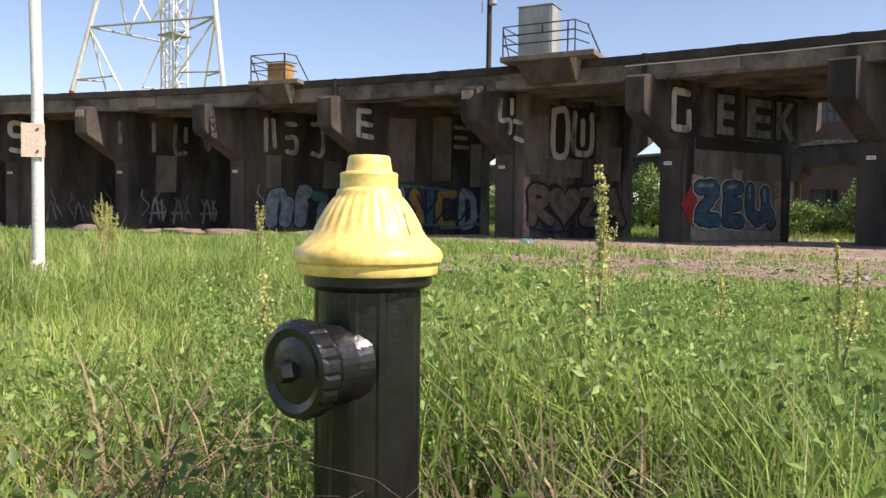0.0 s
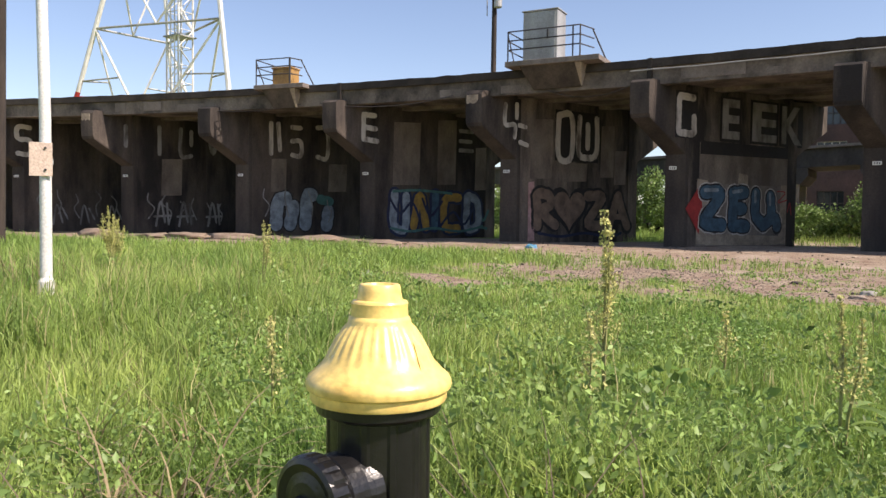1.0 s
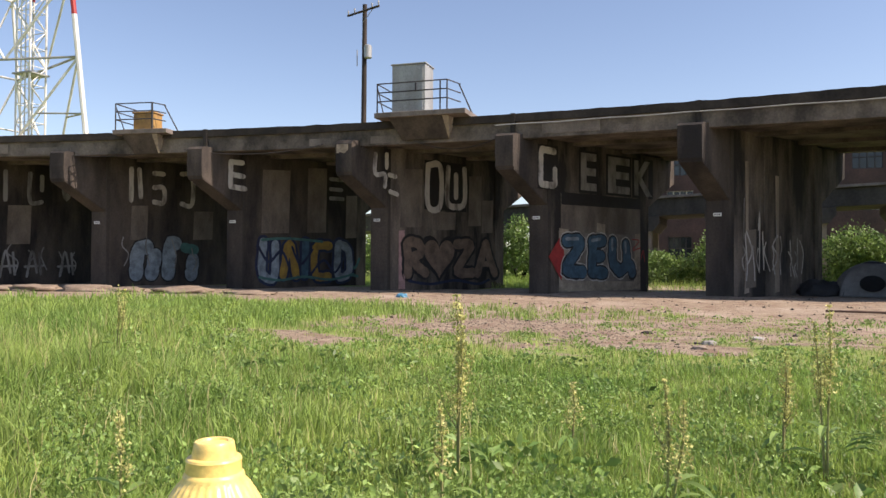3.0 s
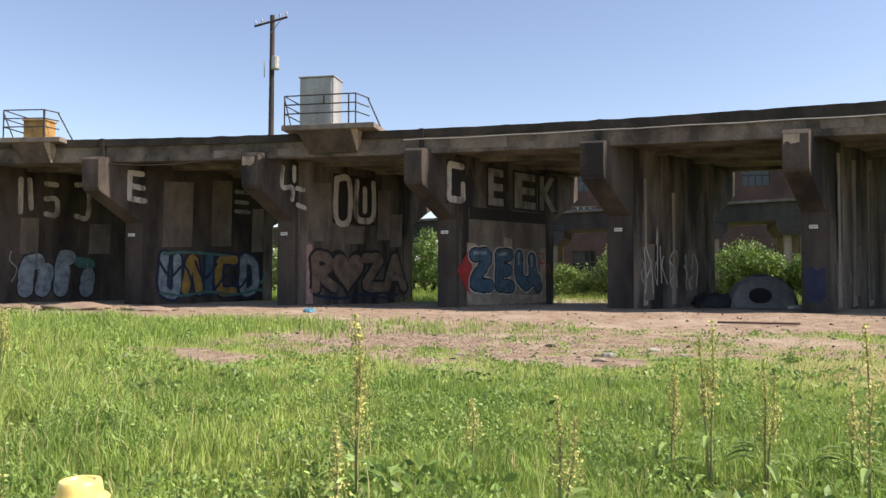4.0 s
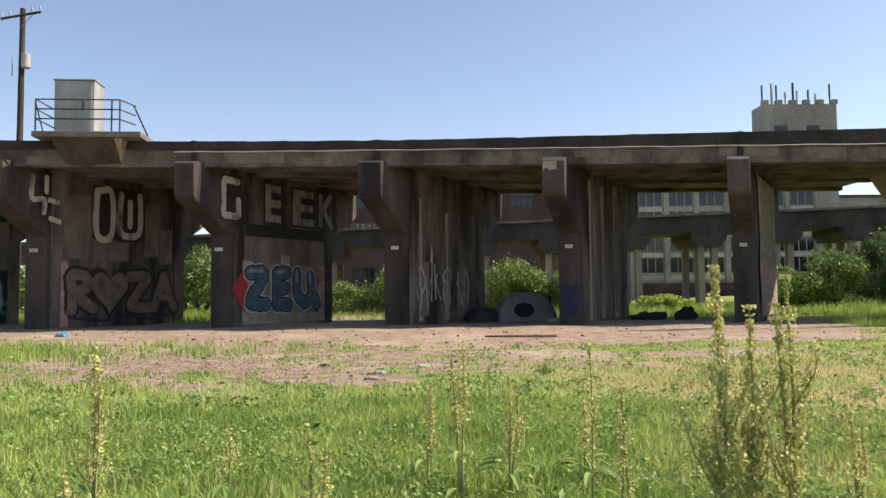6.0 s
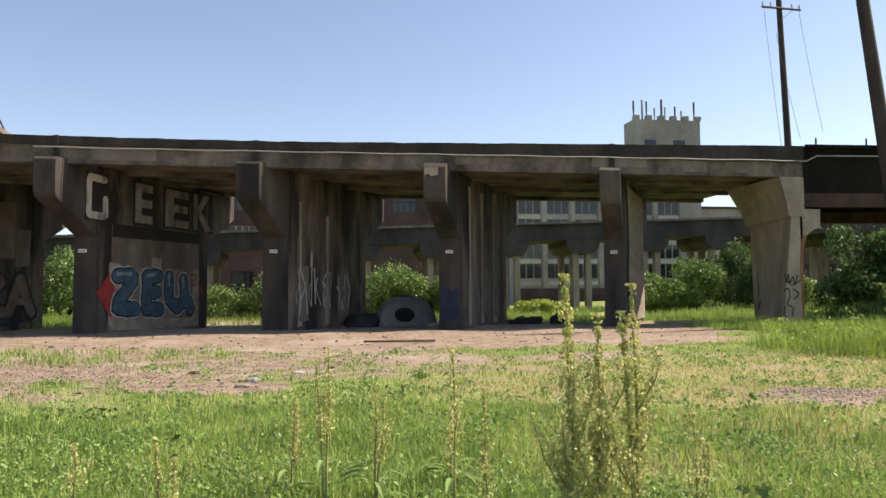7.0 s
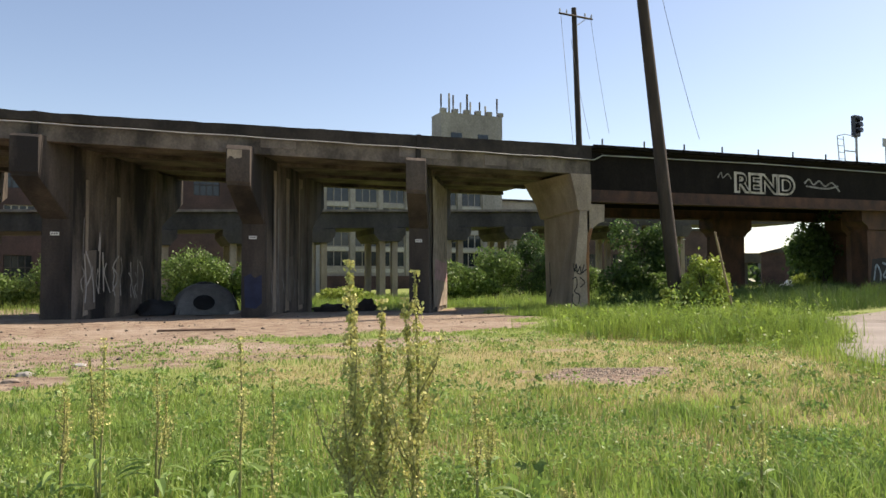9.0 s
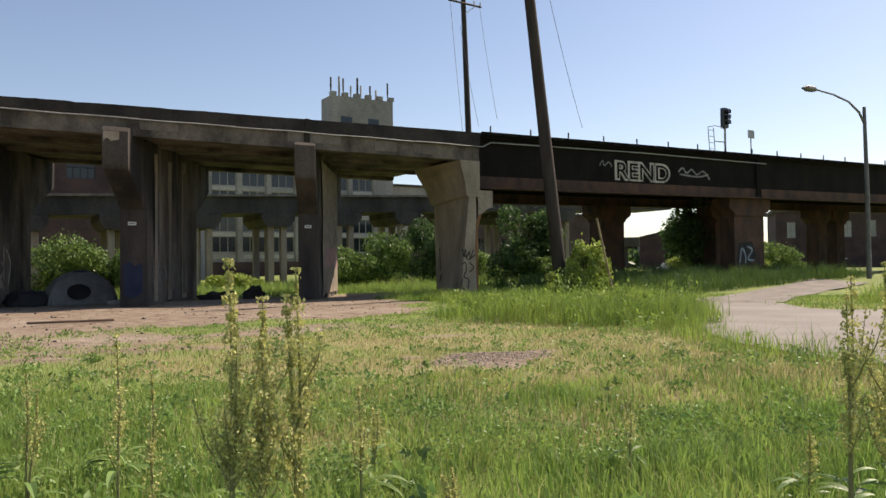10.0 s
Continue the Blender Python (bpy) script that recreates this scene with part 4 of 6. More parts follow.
# ---------------------------------------------------------------- platforms on the parapet
def platform(x, width, z, depth, cabinet):
    p, t, n = track_frame(x)
    a = math.degrees(math.atan2(t.y, t.x))
    base = p - n * 1.45 + Vector((0, 0, z))
    th = thing("signal_platform", base, "concrete signal platform with dark pipe railing on the parapet", "platform", "platforms on the viaduct", a)
    h = width / 2
    part("slab", box(-h, -depth, -0.2, h, 1.3, 0, 0.015), CONC_PATCH, th)
    bm = bmesh.new()
    c0, c1 = -h * 0.7, h * 0.62
    add_hexa(bm, [(c0 + 0.35, -0.08, -1.0), (c1 - 0.2, -0.08, -1.0), (c1 - 0.2, 0.06, -1.0), (c0 + 0.35, 0.06, -1.0), (c0, -depth * 0.85, -0.2), (c1, -depth * 0.85, -0.2), (c1, 0.06, -0.2), (c0, 0.06, -0.2)])
    corbel = part("corbel", bm, CONC_DARK, th, "dark tapering concrete corbel")
    # sunlight on the right side, put in as a thin pale facing
    bm = bmesh.new()
    add_hexa(bm, [(c1 - 0.19, -0.1, -0.98), (c1 - 0.16, -0.1, -0.98), (c1 - 0.16, 0.05, -0.98), (c1 - 0.19, 0.05, -0.98), (c1 - 0.25, -depth * 0.86, -0.21), (c1 + 0.012, -depth * 0.86, -0.21), (c1 + 0.012, 0.05, -0.21), (c1 - 0.25, 0.05, -0.21)])
    part("sunlit_corbel_edge", bm, CONC_BARE, corbel, "right edge of the corbel, coloured pale as if sunlit")
    y = -depth + 0.08
    zt = 1.15
    posts = [(-h + 0.1, y), (h * 0.45, y), (h - 0.75, y), (-h + 0.1, 1.1), (h - 0.1, 0.5)]
    for px, py in posts[:4]:
        part("post", tube([(px, py, 0), (px, py, zt)], 0.03), RAIL, th)
    part("post", tube([(h - 0.12, 0.6, 0), (h - 0.55, 0.15, zt)], 0.03), RAIL, th, "slanting end post")
    for q in (0.45, 0.8, zt):
        part("rail", tube([(-h + 0.1, 1.1, q), (-h + 0.1, y, q), (h - 0.75, y, q), (h - 0.5, 0.15, q)], 0.026), RAIL, th)
    part("brace", tube([(-h + 0.1, y + 0.7, 0), (-h + 0.1, y, zt * 0.9)], 0.024), RAIL, th)
    if cabinet:
        cb = thing("signal_cabinet", base + t * (-0.85) + n * 0.25 + Vector((0, 0, 0.0)), "tall galvanised steel signal cabinet on the platform", "cabinet", "", a)
        part("body", box(-0.72, 0, 0.0, 0.72, 1.0, 2.12, 0.03), GALV, cb)
        part("door", box(-0.63, -0.03, 0.15, 0.63, 0.0, 2.0, 0.01), GALV, cb)
        part("handle", box(0.3, -0.08, 1.0, 0.36, -0.03, 1.35, 0.01), RAIL, cb)
        part("lid", box(-0.76, -0.05, 2.12, 0.76, 1.05, 2.17, 0.015), GALV, cb)
    else:
        cb = thing("relay_box", base + t * (-0.25) + n * 0.1, "small tan relay box on the platform", "cabinet", "", a)
        part("body", box(-0.5, 0, 0.0, 0.5, 0.7, 0.82, 0.03), TAN, cb)
        part("lid", box(-0.54, -0.04, 0.82, 0.54, 0.74, 0.9, 0.02), TAN, cb)
        part("door", box(0.02, -0.02, 0.08, 0.42, 0.0, 0.72, 0.008), TAN, cb)


platform(-12.5, 3.75, 7.08, 0.85, True)
platform(-25.35, 2.6, 6.92, 0.6, False)

# ---------------------------------------------------------------- the steel bridge
GRADE = 0.0125
bridge = thing("steel_bridge", (19.3, 28.7, 0), "black plate-girder railway bridge on rusty steel piers", "bridge")


def girder(x0, x1, y, name="girder"):
    def zz(x, z):
        return z + GRADE * x
    bm = bmesh.new()
    add_hexa(bm, [(x0, y, zz(x0, 4.8)), (x1, y, zz(x1, 4.8)), (x1, y + 0.05, zz(x1, 4.8)), (x0, y + 0.05, zz(x0, 4.8)), (x0, y, zz(x0, 7.05)), (x1, y, zz(x1, 7.05)), (x1, y + 0.05, zz(x1, 7.05)), (x0, y + 0.05, zz(x0, 7.05))])
    g = part(name, bm, STEEL, bridge, "black painted plate girder with rust along the bottom")
    for z0, z1, o, mt, nm in ((4.74, 4.82, 0.2, RUST, "bottom_flange"), (7.0, 7.08, 0.2, STEEL, "top_flange"), (4.82, 5.3, 0.03, RUST, "flange_angle")):
        bm = bmesh.new()
        add_hexa(bm, [(x, yy, zz(x, q)) for q in (z0, z1) for x, yy in ((x0, y - o), (x1, y - o), (x1, y + 0.05 + o), (x0, y + 0.05 + o))])
        part(nm, bm, mt, g)
    return g


g1 = girder(0.1, 19.35, 0.0)
g2 = girder(19.45, 40.0, 0.0)
girder(40.1, 66.0, 0.0)
girder(3.4, 66.0, 7.2)
bm = bmesh.new()
add_hexa(bm, [(x, y, z + GRADE * x) for z in (7.1, 7.24) for x, y in ((0.1, -0.35), (66, -0.35), (66, 7.6), (3.5, 7.6))])
part("deck", bm, STEEL, bridge, "dark timber and ballast deck edge")
for xs_ in (19.4, 40.05):
    bm = bmesh.new()
    add_box(bm, xs_ - 0.2, -0.1, 4.8 + GRADE * xs_, xs_ + 0.2, -0.01, 7.0 + GRADE * xs_)
    part("splice_plate", bm, STEEL, bridge)
bm = bmesh.new()
for i in range(70):
    xx = 0.3 + i * 0.93
    add_box(bm, xx, -0.5, 7.08 + GRADE * xx, xx + 0.24, -0.3, 7.2 + GRADE * xx)
tie_ends = tagged(part("tie_ends", bm, STEEL, bridge, "row of dark timber tie ends"), kind="stuff")
for i in range(27):
    xx = 0.6 + i * 2.25
    part("post", box(xx - 0.025, -0.3, 7.2 + GRADE * xx, xx + 0.025, -0.25, 7.52 + GRADE * xx), RAIL, bridge)
part("conduit", tube([(-0.05, -0.15, 6.58), (0.25, -0.15, 6.6), (0.7, -0.15, 6.82), (10, -0.15, 6.98), (20, -0.15, 7.0)], 0.03), GALV, bridge, "pale metal conduit pipe")
gm = Matrix.Identity(4)
for c, q in enumerate((Vector((1, 0, 0)), Vector((0, 0, 1)), Vector((0, -1, 0)))):
    gm.col[c][:3] = q
gm.col[3][:3] = Vector((8.3, -0.012, 5.52))
lettering("REND", 3.95, 1.02, gm, WHITEP, bridge, "white outlined graffiti letters on the girder", 0.07)
gm2 = gm.copy()
gm2.col[3][:3] = Vector((8.45, -0.03, 5.62))
lettering("REND", 3.65, 0.8, gm2, STEEL, bridge, "dark fill of the graffiti letters", 0.0)
gm3 = gm.copy()
gm3.col[3][:3] = Vector((0, -0.015, 0))
paint([[(7.3, 6.2), (7.5, 6.45), (7.6, 6.2), (7.9, 6.4), (8.1, 6.2)]], 0.06, 0.0, GREYP, gm3, bridge, "small grey spray tags")
paint([[(12.9, 6.2), (13.2, 6.4), (13.5, 6.15), (13.9, 6.35), (14.3, 6.1), (14.8, 6.3), (15.3, 5.9)], [(13.0, 6.05), (14.4, 5.98), (15.2, 6.15)]], 0.09, 0.0, GREYP, gm3, bridge, "small grey spray tags")


def steel_pier(x, y, w, zt, mats, tag=False):
    z0 = float(ground_z(19.3 + x, 28.7 + y)) - 0.1
    bm = bmesh.new()
    add_box(bm, x - w / 2, y - 0.5, z0, x + w / 2, y + 0.5, zt - 0.65)
    pr = part("pier", bm, mats, bridge, "rust-brown riveted steel pier")
    k = w / 2 + 0.5
    prof = [(-k, zt), (k, zt), (k, zt - 0.55), (k - 0.12, zt - 0.65), (w / 2 + 0.12, zt - 0.8), (w / 2, zt - 1.0), (-w / 2, zt - 1.0), (-w / 2 - 0.12, zt - 0.8), (0.12 - k, zt - 0.65), (-k, zt - 0.55)]
    bm = bmesh.new()
    add_prism(bm, [(x + a, y - 0.6, q) for a, q in prof], [(x + a, y + 0.6, q) for a, q in prof])
    part("cap", bm, mats, pr)
    if tag:
        m_ = gm.copy()
        m_.col[3][:3] = Vector((x - w / 2, y - 0.51, z0 + 0.1))
        polygon([(0.1, 0.5), (0.3, 1.9), (1.5, 2.0), (1.9, 1.2), (1.2, 0.6)], DARKP, m_, pr, 0.004)
        paint([[(0.4, 0.8), (0.6, 1.6), (0.9, 1.2), (0.9, 0.8)], [(1.1, 1.7), (1.5, 1.5), (1.1, 1.0), (1.6, 0.9)], [(0.2, 0.25), (1.0, 0.35), (1.7, 0.15)]], 0.12, 0.01, PALEBLUE, m_, pr, "black and white spray tag")


steel_pier(19.1, 0.9, 2.6, 5.0, RUST, True)
steel_pier(23.0, 5.8, 1.6, 5.0, RUST)
steel_pier(14.2, 6.9, 1.9, 4.9, RUST)
for xx in (34.9, 37.2):
    steel_pier(xx, 6.5, 1.0, 5.15, RUST)
steel_pier(40.4, 0.9, 2.2, 5.2, RUST)
# signal and board on the bridge
sg = thing("railway_signal", (36.6, 29.2, 7.4), "black railway signal head on a grey post with ladder", "signal")
part("post", tube([(0, 0, 0), (0, 0, 1.75)], 0.06), GALV, sg)
hd = part("head", box(-0.22, -0.12, 1.55, 0.22, 0.15, 2.7, 0.05), LENS, sg, "black signal head")
for q in (1.85, 2.15, 2.45):
    part("visor", tube([(0, -0.12, q), (0, -0.34, q + 0.02)], [0.12, 0.14], 12), LENS, hd)
for px in (-1.3, -0.85):
    part("ladder_rail", tube([(px, 0, 0), (px - 0.12, 0, 1.5)], 0.022), GALV, sg)
for q in (0.3, 0.65, 1.0, 1.35):
    part("rung", tube([(-1.32 - 0.08 * q, 0, q), (-0.87 - 0.08 * q, 0, q)], 0.018), GALV, sg)
part("hoop", tube([(-1.45, 0, 1.5), (-1.2, -0.3, 1.55), (-0.6, -0.3, 1.5), (-0.05, 0, 1.45)], 0.02), GALV, sg)
part("arm", tube([(-0.9, 0, 0.75), (0, 0, 0.75)], 0.03), GALV, sg)
sb = thing("track_sign", (38.85, 29.2, 7.4), "small grey trackside board on a post", "sign")
part("post", tube([(0, 0, 0), (0, 0, 1.3)], 0.035), GALV, sb)
part("board", box(-0.28, -0.04, 1.15, 0.28, -0.01, 1.62, 0.01), GALV, sb)

# ---------------------------------------------------------------- the older viaduct behind
old = thing("old_trestle", (0, 51, 0), "old concrete trestle behind with slender twin-column bents", "trestle")
bm = bmesh.new()
add_hexa(bm, [(x, y, z + 0.034 * max(x, -40)) for z in (4.5, 5.6) for x, y in ((-30, 0), (56, 0), (56, 4.5), (-30, 4.5))])
part("deck", bm, CONC_FAR, old)
bm = bmesh.new()
add_hexa(bm, [(x, y, z + 0.034 * max(x, -40)) for z in (5.6, 5.76) for x, y in ((-30, -0.25), (56, -0.25), (56, 0.3), (-30, 0.3))])
# paler than the deck, so the colour gives the sunlit top edge
part("coping", bm, CONC_PATCH, old)
for i in range(14):
    xx = -22.5 + 5.05 * i
    zt = 4.5 + 0.034 * xx
    bm = bmesh.new()
    prof = [(-1.15, zt), (1.15, zt), (1.15, zt - 0.45), (0.75, zt - 0.95), (-0.75, zt - 0.95), (-1.15, zt - 0.45)]
    add_prism(bm, [(xx + a, -0.1, q) for a, q in prof], [(xx + a, 4.4, q) for a, q in prof])
    bent = part("bent_cap", bm, CONC_FAR, old)
    # sun on the slender columns is put in as pale colour
    for dx in (-0.45, 0.45):
        for dy in (0.4, 3.6):
            part("column", box(xx + dx - 0.2, dy - 0.2, -0.2, xx + dx + 0.2, dy + 0.2, zt - 0.9), CONC_LIGHT, bent)


# ---------------------------------------------------------------- buildings beyond
def window_unit(parent, x, y, z, w, h, panes, frame_mat, rows=1, lit=GLASS):
    """A window set in a wall whose face is at y, looking towards -y."""
    win = part("window", box(x - w / 2, y + 0.05, z - h / 2, x + w / 2, y + 0.12, z + h / 2), lit, parent)
    bm = bmesh.new()
    for i in range(panes + 1):
        xx = x - w / 2 + w * i / panes
        add_box(bm, xx - 0.05, y - 0.03, z - h / 2, xx + 0.05, y + 0.055, z + h / 2)
    for i in range(rows + 1):
        zz = z - h / 2 + h * i / rows
        add_box(bm, x - w / 2 + 0.05, y - 0.025, zz - 0.05, x + w / 2 - 0.05, y + 0.054, zz + 0.05)
    part("window_frame", bm, frame_mat, win)
    return win


def storey_wall(parent, x0, x1, y, depth, z0, z1, holes, mat, name="wall"):
    """A front wall 0.5 m thick pieced round its rows of openings; holes: rows of (z centre, height, [x centres], width)."""
    bm = bmesh.new()
    rows = sorted(holes)
    z = z0
    for zc, h, xcs, w in rows:
        add_box(bm, x0, y, z, x1, y + 0.5, zc - h / 2)
        a = x0
        for xc in sorted(xcs):
            add_box(bm, a, y + 0.003, zc - h / 2, xc - w / 2, y + 0.5, zc + h / 2)
            a = xc + w / 2
        add_box(bm, a, y + 0.003, zc - h / 2, x1, y + 0.5, zc + h / 2)
        z = zc + h / 2
    add_box(bm, x0, y, z, x1, y + 0.5, z1)
    add_box(bm, x0, y + 0.5, z0, x0 + 0.5, y + depth, z1)
    add_box(bm, x1 - 0.5, y + 0.5, z0, x1, y + depth, z1)
    add_box(bm, x0 + 0.5, y + depth - 0.5, z0, x1 - 0.5, y + depth, z1)
    return part(name, bm, mat, parent)


fac = thing("factory_building", (24.0, 95, 0), "weathered concrete factory with bands of dark windows and a tower", "building")
bays = [2.2 + 3.75 * i for i in range(6)]
rows = [(4.4, 1.9, bays, 2.9), (6.9, 1.8, bays, 2.9), (10.1, 1.9, bays, 2.9), (12.6, 1.8, bays, 2.9), (15.6, 1.9, bays, 2.9)]
storey_wall(fac, 0, 25.6, 0, 22, -0.5, 17.2, rows, FACTORY)
for zc, h, xcs, w in rows:
    for xc in xcs:
        window_unit(fac, xc, 0.15, zc, w, h, 3, FACTORY)
for zc in (5.65, 11.35, 14.3, 2.9):
    for xc in bays:
        part("spandrel", box(xc - 1.4, -0.02, zc - 0.26, xc + 1.4, -0.002, zc + 0.22), SPANDREL, fac, "pale weathered spandrel panel")
for i in range(7):
    xx = 0.32 + 3.75 * i
    part("pilaster", box(xx - 0.28, -0.18, -0.5, xx + 0.28, -0.003, 17.2), FACTORY, fac)
part("plinth", box(0.1, -0.3, -0.5, 25.5, -0.19, 2.2), BRICK, fac, "dark brick base wall")
part("roof", box(0.5, 0.5, 16.6, 25.1, 21.5, 16.9), CONC_FAR, fac)
tw = part("tower", box(16.4, -0.2, 16.9, 25.6, 3.2, 24.3), FACTORY, fac, "square concrete roof tower")
for i in range(6):
    xx = 16.4 + i * 1.72
    part("merlon", box(xx, -0.3, 24.3, xx + 0.75, 0.4, 24.85), FACTORY, tw)
for xc in (18.6, 22.6):
    part("window", box(xc - 0.8, -0.25, 20.7, xc + 0.8, -0.18, 21.6), GLASS, tw)
    part("sill", box(xc - 0.9, -0.35, 20.55, xc + 0.9, -0.21, 20.7), FACTORY, tw)
for i, (xx, h) in enumerate(((16.7, 1.9), (17.9, 2.1), (18.5, 1.9), (19.6, 1.0), (20.6, 2.2), (21.1, 1.2), (22.5, 1.3), (23.4, 0.8), (25.2, 2.0))):
    part("antenna", tube([(xx, 0.6, 24.3), (xx, 0.6, 25.0 + h * 0.4), (xx, 0.6, 25.0 + h)], [0.05, 0.12, 0.12] if i % 3 != 1 else [0.14, 0.14, 0.14], 6), SPANDREL if i % 2 else CONC_FAR, tw)
# the lower wing beside it
wing = thing("factory_wing", (50.5, 100, 0), "low tan factory wing behind the viaduct", "building")
storey_wall(wing, 0, 16, 0, 14, -0.5, 13.2, [(10.8, 1.6, [1.8, 4.5], 1.6), (5.5, 1.6, [1.8, 4.5, 7.2], 1.6)], FACTORY)
for zc, xcs in ((10.8, (1.8, 4.5)), (5.5, (1.8, 4.5, 7.2))):
    for xc in xcs:
        window_unit(wing, xc, 0.15, zc, 1.6, 1.6, 2, FACTORY)
part("roof", box(-0.3, -0.3, 13.2, 16.3, 14.3, 13.5), CONC_FAR, wing)

mill = thing("brick_mill", (-16.0, 70, 0), "dark red brick mill in shade behind the viaduct", "building")
mb = [2.0 + 3.6 * i for i in range(8)]
mrows = [(2.6, 2.0, mb, 2.0), (6.6, 2.0, mb, 2.2), (9.9, 1.9, mb, 2.2)]
storey_wall(mill, 0, 29.2, 0, 18, -0.5, 12.6, mrows, BRICK)
for zc, h, xcs, w in mrows:
    for k, xc in enumerate(xcs):
        window_unit(mill, xc, 0.15, zc, w, h, 4, SPANDREL if (k * 7 + int(zc)) % 5 == 0 else RAIL, 2, SPANDREL if (k + int(zc)) % 6 == 0 else GLASS)
part("roof", box(-0.2, -0.2, 12.6, 29.4, 18.2, 12.9), CONC_FAR, mill)

block = thing("brick_workshop", (49.0, 75, 0), "long low dark brick workshop behind the steel bridge", "building")
kb = [2.2 + 3.4 * i for i in range(6)]
storey_wall(block, 0, 21.5, 0, 12, -0.5, 7.5, [(3.6, 1.9, kb, 1.9)], BRICK)
for k, xc in enumerate(kb):
    window_unit(block, xc, 0.15, 3.6, 1.9, 1.9, 4, RAIL, 3, SPANDREL if k == 3 else GLASS)
part("roof", box(-0.3, -0.3, 7.5, 21.8, 12.3, 7.8), CONC_FAR, block)

house = thing("brick_house", (95.5, 68, 0), "two-storey red brick building with white arched windows", "house", turn=-48)
hb = [2.0, 4.4, 9.0, 12.0]
storey_wall(house, 0, 18, 0, 10, -0.5, 8.3, [(5.8, 2.2, hb, 1.1)], BRICK)
for xc in hb:
    window_unit(house, xc, 0.15, 5.8, 1.1, 2.2, 2, SPANDREL, 2, SPANDREL)
part("roof", box(-0.4, -0.4, 8.3, 18.4, 10.4, 8.7), CONC_FAR, house)
for xc in (1.5, 5.0, 8.5):
    cr = part("wall_tie", box(xc - 0.45, -0.05, 1.7, xc + 0.45, -0.01, 1.85), SPANDREL, house, "pale cross-shaped wall tie")
    part("wall_tie", box(xc - 0.08, -0.06, 1.2, xc + 0.08, -0.012, 2.3), SPANDREL, house)
shed = thing("brick_shed", (81.5, 80, 0), "small red brick shed with a low grey gable", "shed", turn=-45)
storey_wall(shed, 0, 9, 0, 8, -0.5, 5.2, [], BRICK)
bm = bmesh.new()
add_prism(bm, [(-0.3, -0.3, 5.2), (9.3, -0.3, 5.2), (4.5, -0.3, 6.3)], [(-0.3, 8.3, 5.2), (9.3, 8.3, 5.2), (4.5, 8.3, 6.3)])
part("roof", bm, CONC_FAR, shed)
far = thing("far_overpass", (96, 112, 0), "dark far overpass beyond the lots", "overpass", turn=-40)
part("deck", box(-35, 0, 4.7, 14, 5, 6.4), CONC_FAR, far)
for xx in (-30, -22, -14, -6, 2, 10):
    part("column", box(xx - 0.6, 1, -0.5, xx + 0.6, 3, 4.7), CONC_FAR, far)


wh = thing("far_warehouse", (92, 132, 0), "long low grey warehouse far beyond the bridge", "warehouse", turn=-42)
wb = [3.0 + 5.0 * i for i in range(9)]
storey_wall(wh, 0, 46, 0, 14, -0.5, 6.4, [(4.2, 1.4, wb, 2.6)], FACTORY)
for xc in wb:
    window_unit(wh, xc, 0.15, 4.2, 2.6, 1.4, 3, RAIL)
part("roof", box(-0.4, -0.4, 6.4, 46.4, 14.4, 6.8), CONC_FAR, wh)


def car(x, y, turn, z):
    v = thing("parked_car", (x, y, 0), "white car parked far beyond the bridge", "car", "parked cars", turn)
    part("body", box(-2.2, -0.9, 0.35, 2.2, 0.9, 0.95, 0.1), CAR_W, v)
    bm = bmesh.new()
    prof = [(-1.7, 0.95), (1.2, 0.95), (0.6, 1.5), (-1.3, 1.5)]
    add_prism(bm, [(a, -0.8, b) for a, b in prof], [(a, 0.8, b) for a, b in prof])
    cab = part("cabin", bm, CAR_W, v)
    part("side_window", box(-1.2, -0.83, 1.02, 0.6, -0.79, 1.4), GLASS, cab)
    for xx in (-1.4, 1.4):
        for yy in (-0.92, 0.7):
            part("wheel", tube([(xx, yy, 0.33), (xx, yy + 0.22, 0.33)], 0.33, 14), DARKP, v)


car(74, 66, -45, 0)
car(79.5, 72, -40, 0)
car(86, 82, -45, 0)


# ---------------------------------------------------------------- the lattice tower
tower = thing("lattice_tower", (-70, 60, 0), "white and red lattice transmission tower behind the viaduct", "tower")
TO = Vector((-70, 60, 0))


def tower_leg(x, y, z):
    return Vector((x, y, z)) - TO


SH = Vector((-2.6, -1.6, 0))
A0, A1 = Vector((-88.1, 55.1, 0)) + SH, Vector((-74.8, 57.1, 34)) + SH
B0, B1 = Vector((-63.52, 60.08, 0)), Vector((-66.53, 58.26, 34))
C0, C1 = Vector((-83.29, 68.16, 0)), Vector((-79.43, 61.76, 34))


def on_leg(a, b, z):
    return a.lerp(b, z / 34) - TO


for a, b in ((A0, A1), (B0, B1), (C0, C1)):
    part("leg", tube([on_leg(a, b, 0), on_leg(a, b, 12)], 0.28 if a is not C0 else 0.16, 8), WHITE, tower, "white tower leg")
    part("leg", tube([on_leg(a, b, 12), on_leg(a, b, 15.3)], 0.285 if a is not C0 else 0.16, 8), REDP if a is A0 else WHITE, tower)
    zr = 30.0 if a is A0 else 26.8 if a is B0 else 33.0
    part("leg", tube([on_leg(a, b, 15.3), on_leg(a, b, zr)], 0.27 if a is not C0 else 0.16, 8), WHITE, tower)
    part("leg", tube([on_leg(a, b, zr), on_leg(a, b, 34)], 0.265 if a is not C0 else 0.16, 8), REDP, tower, "red tower leg")
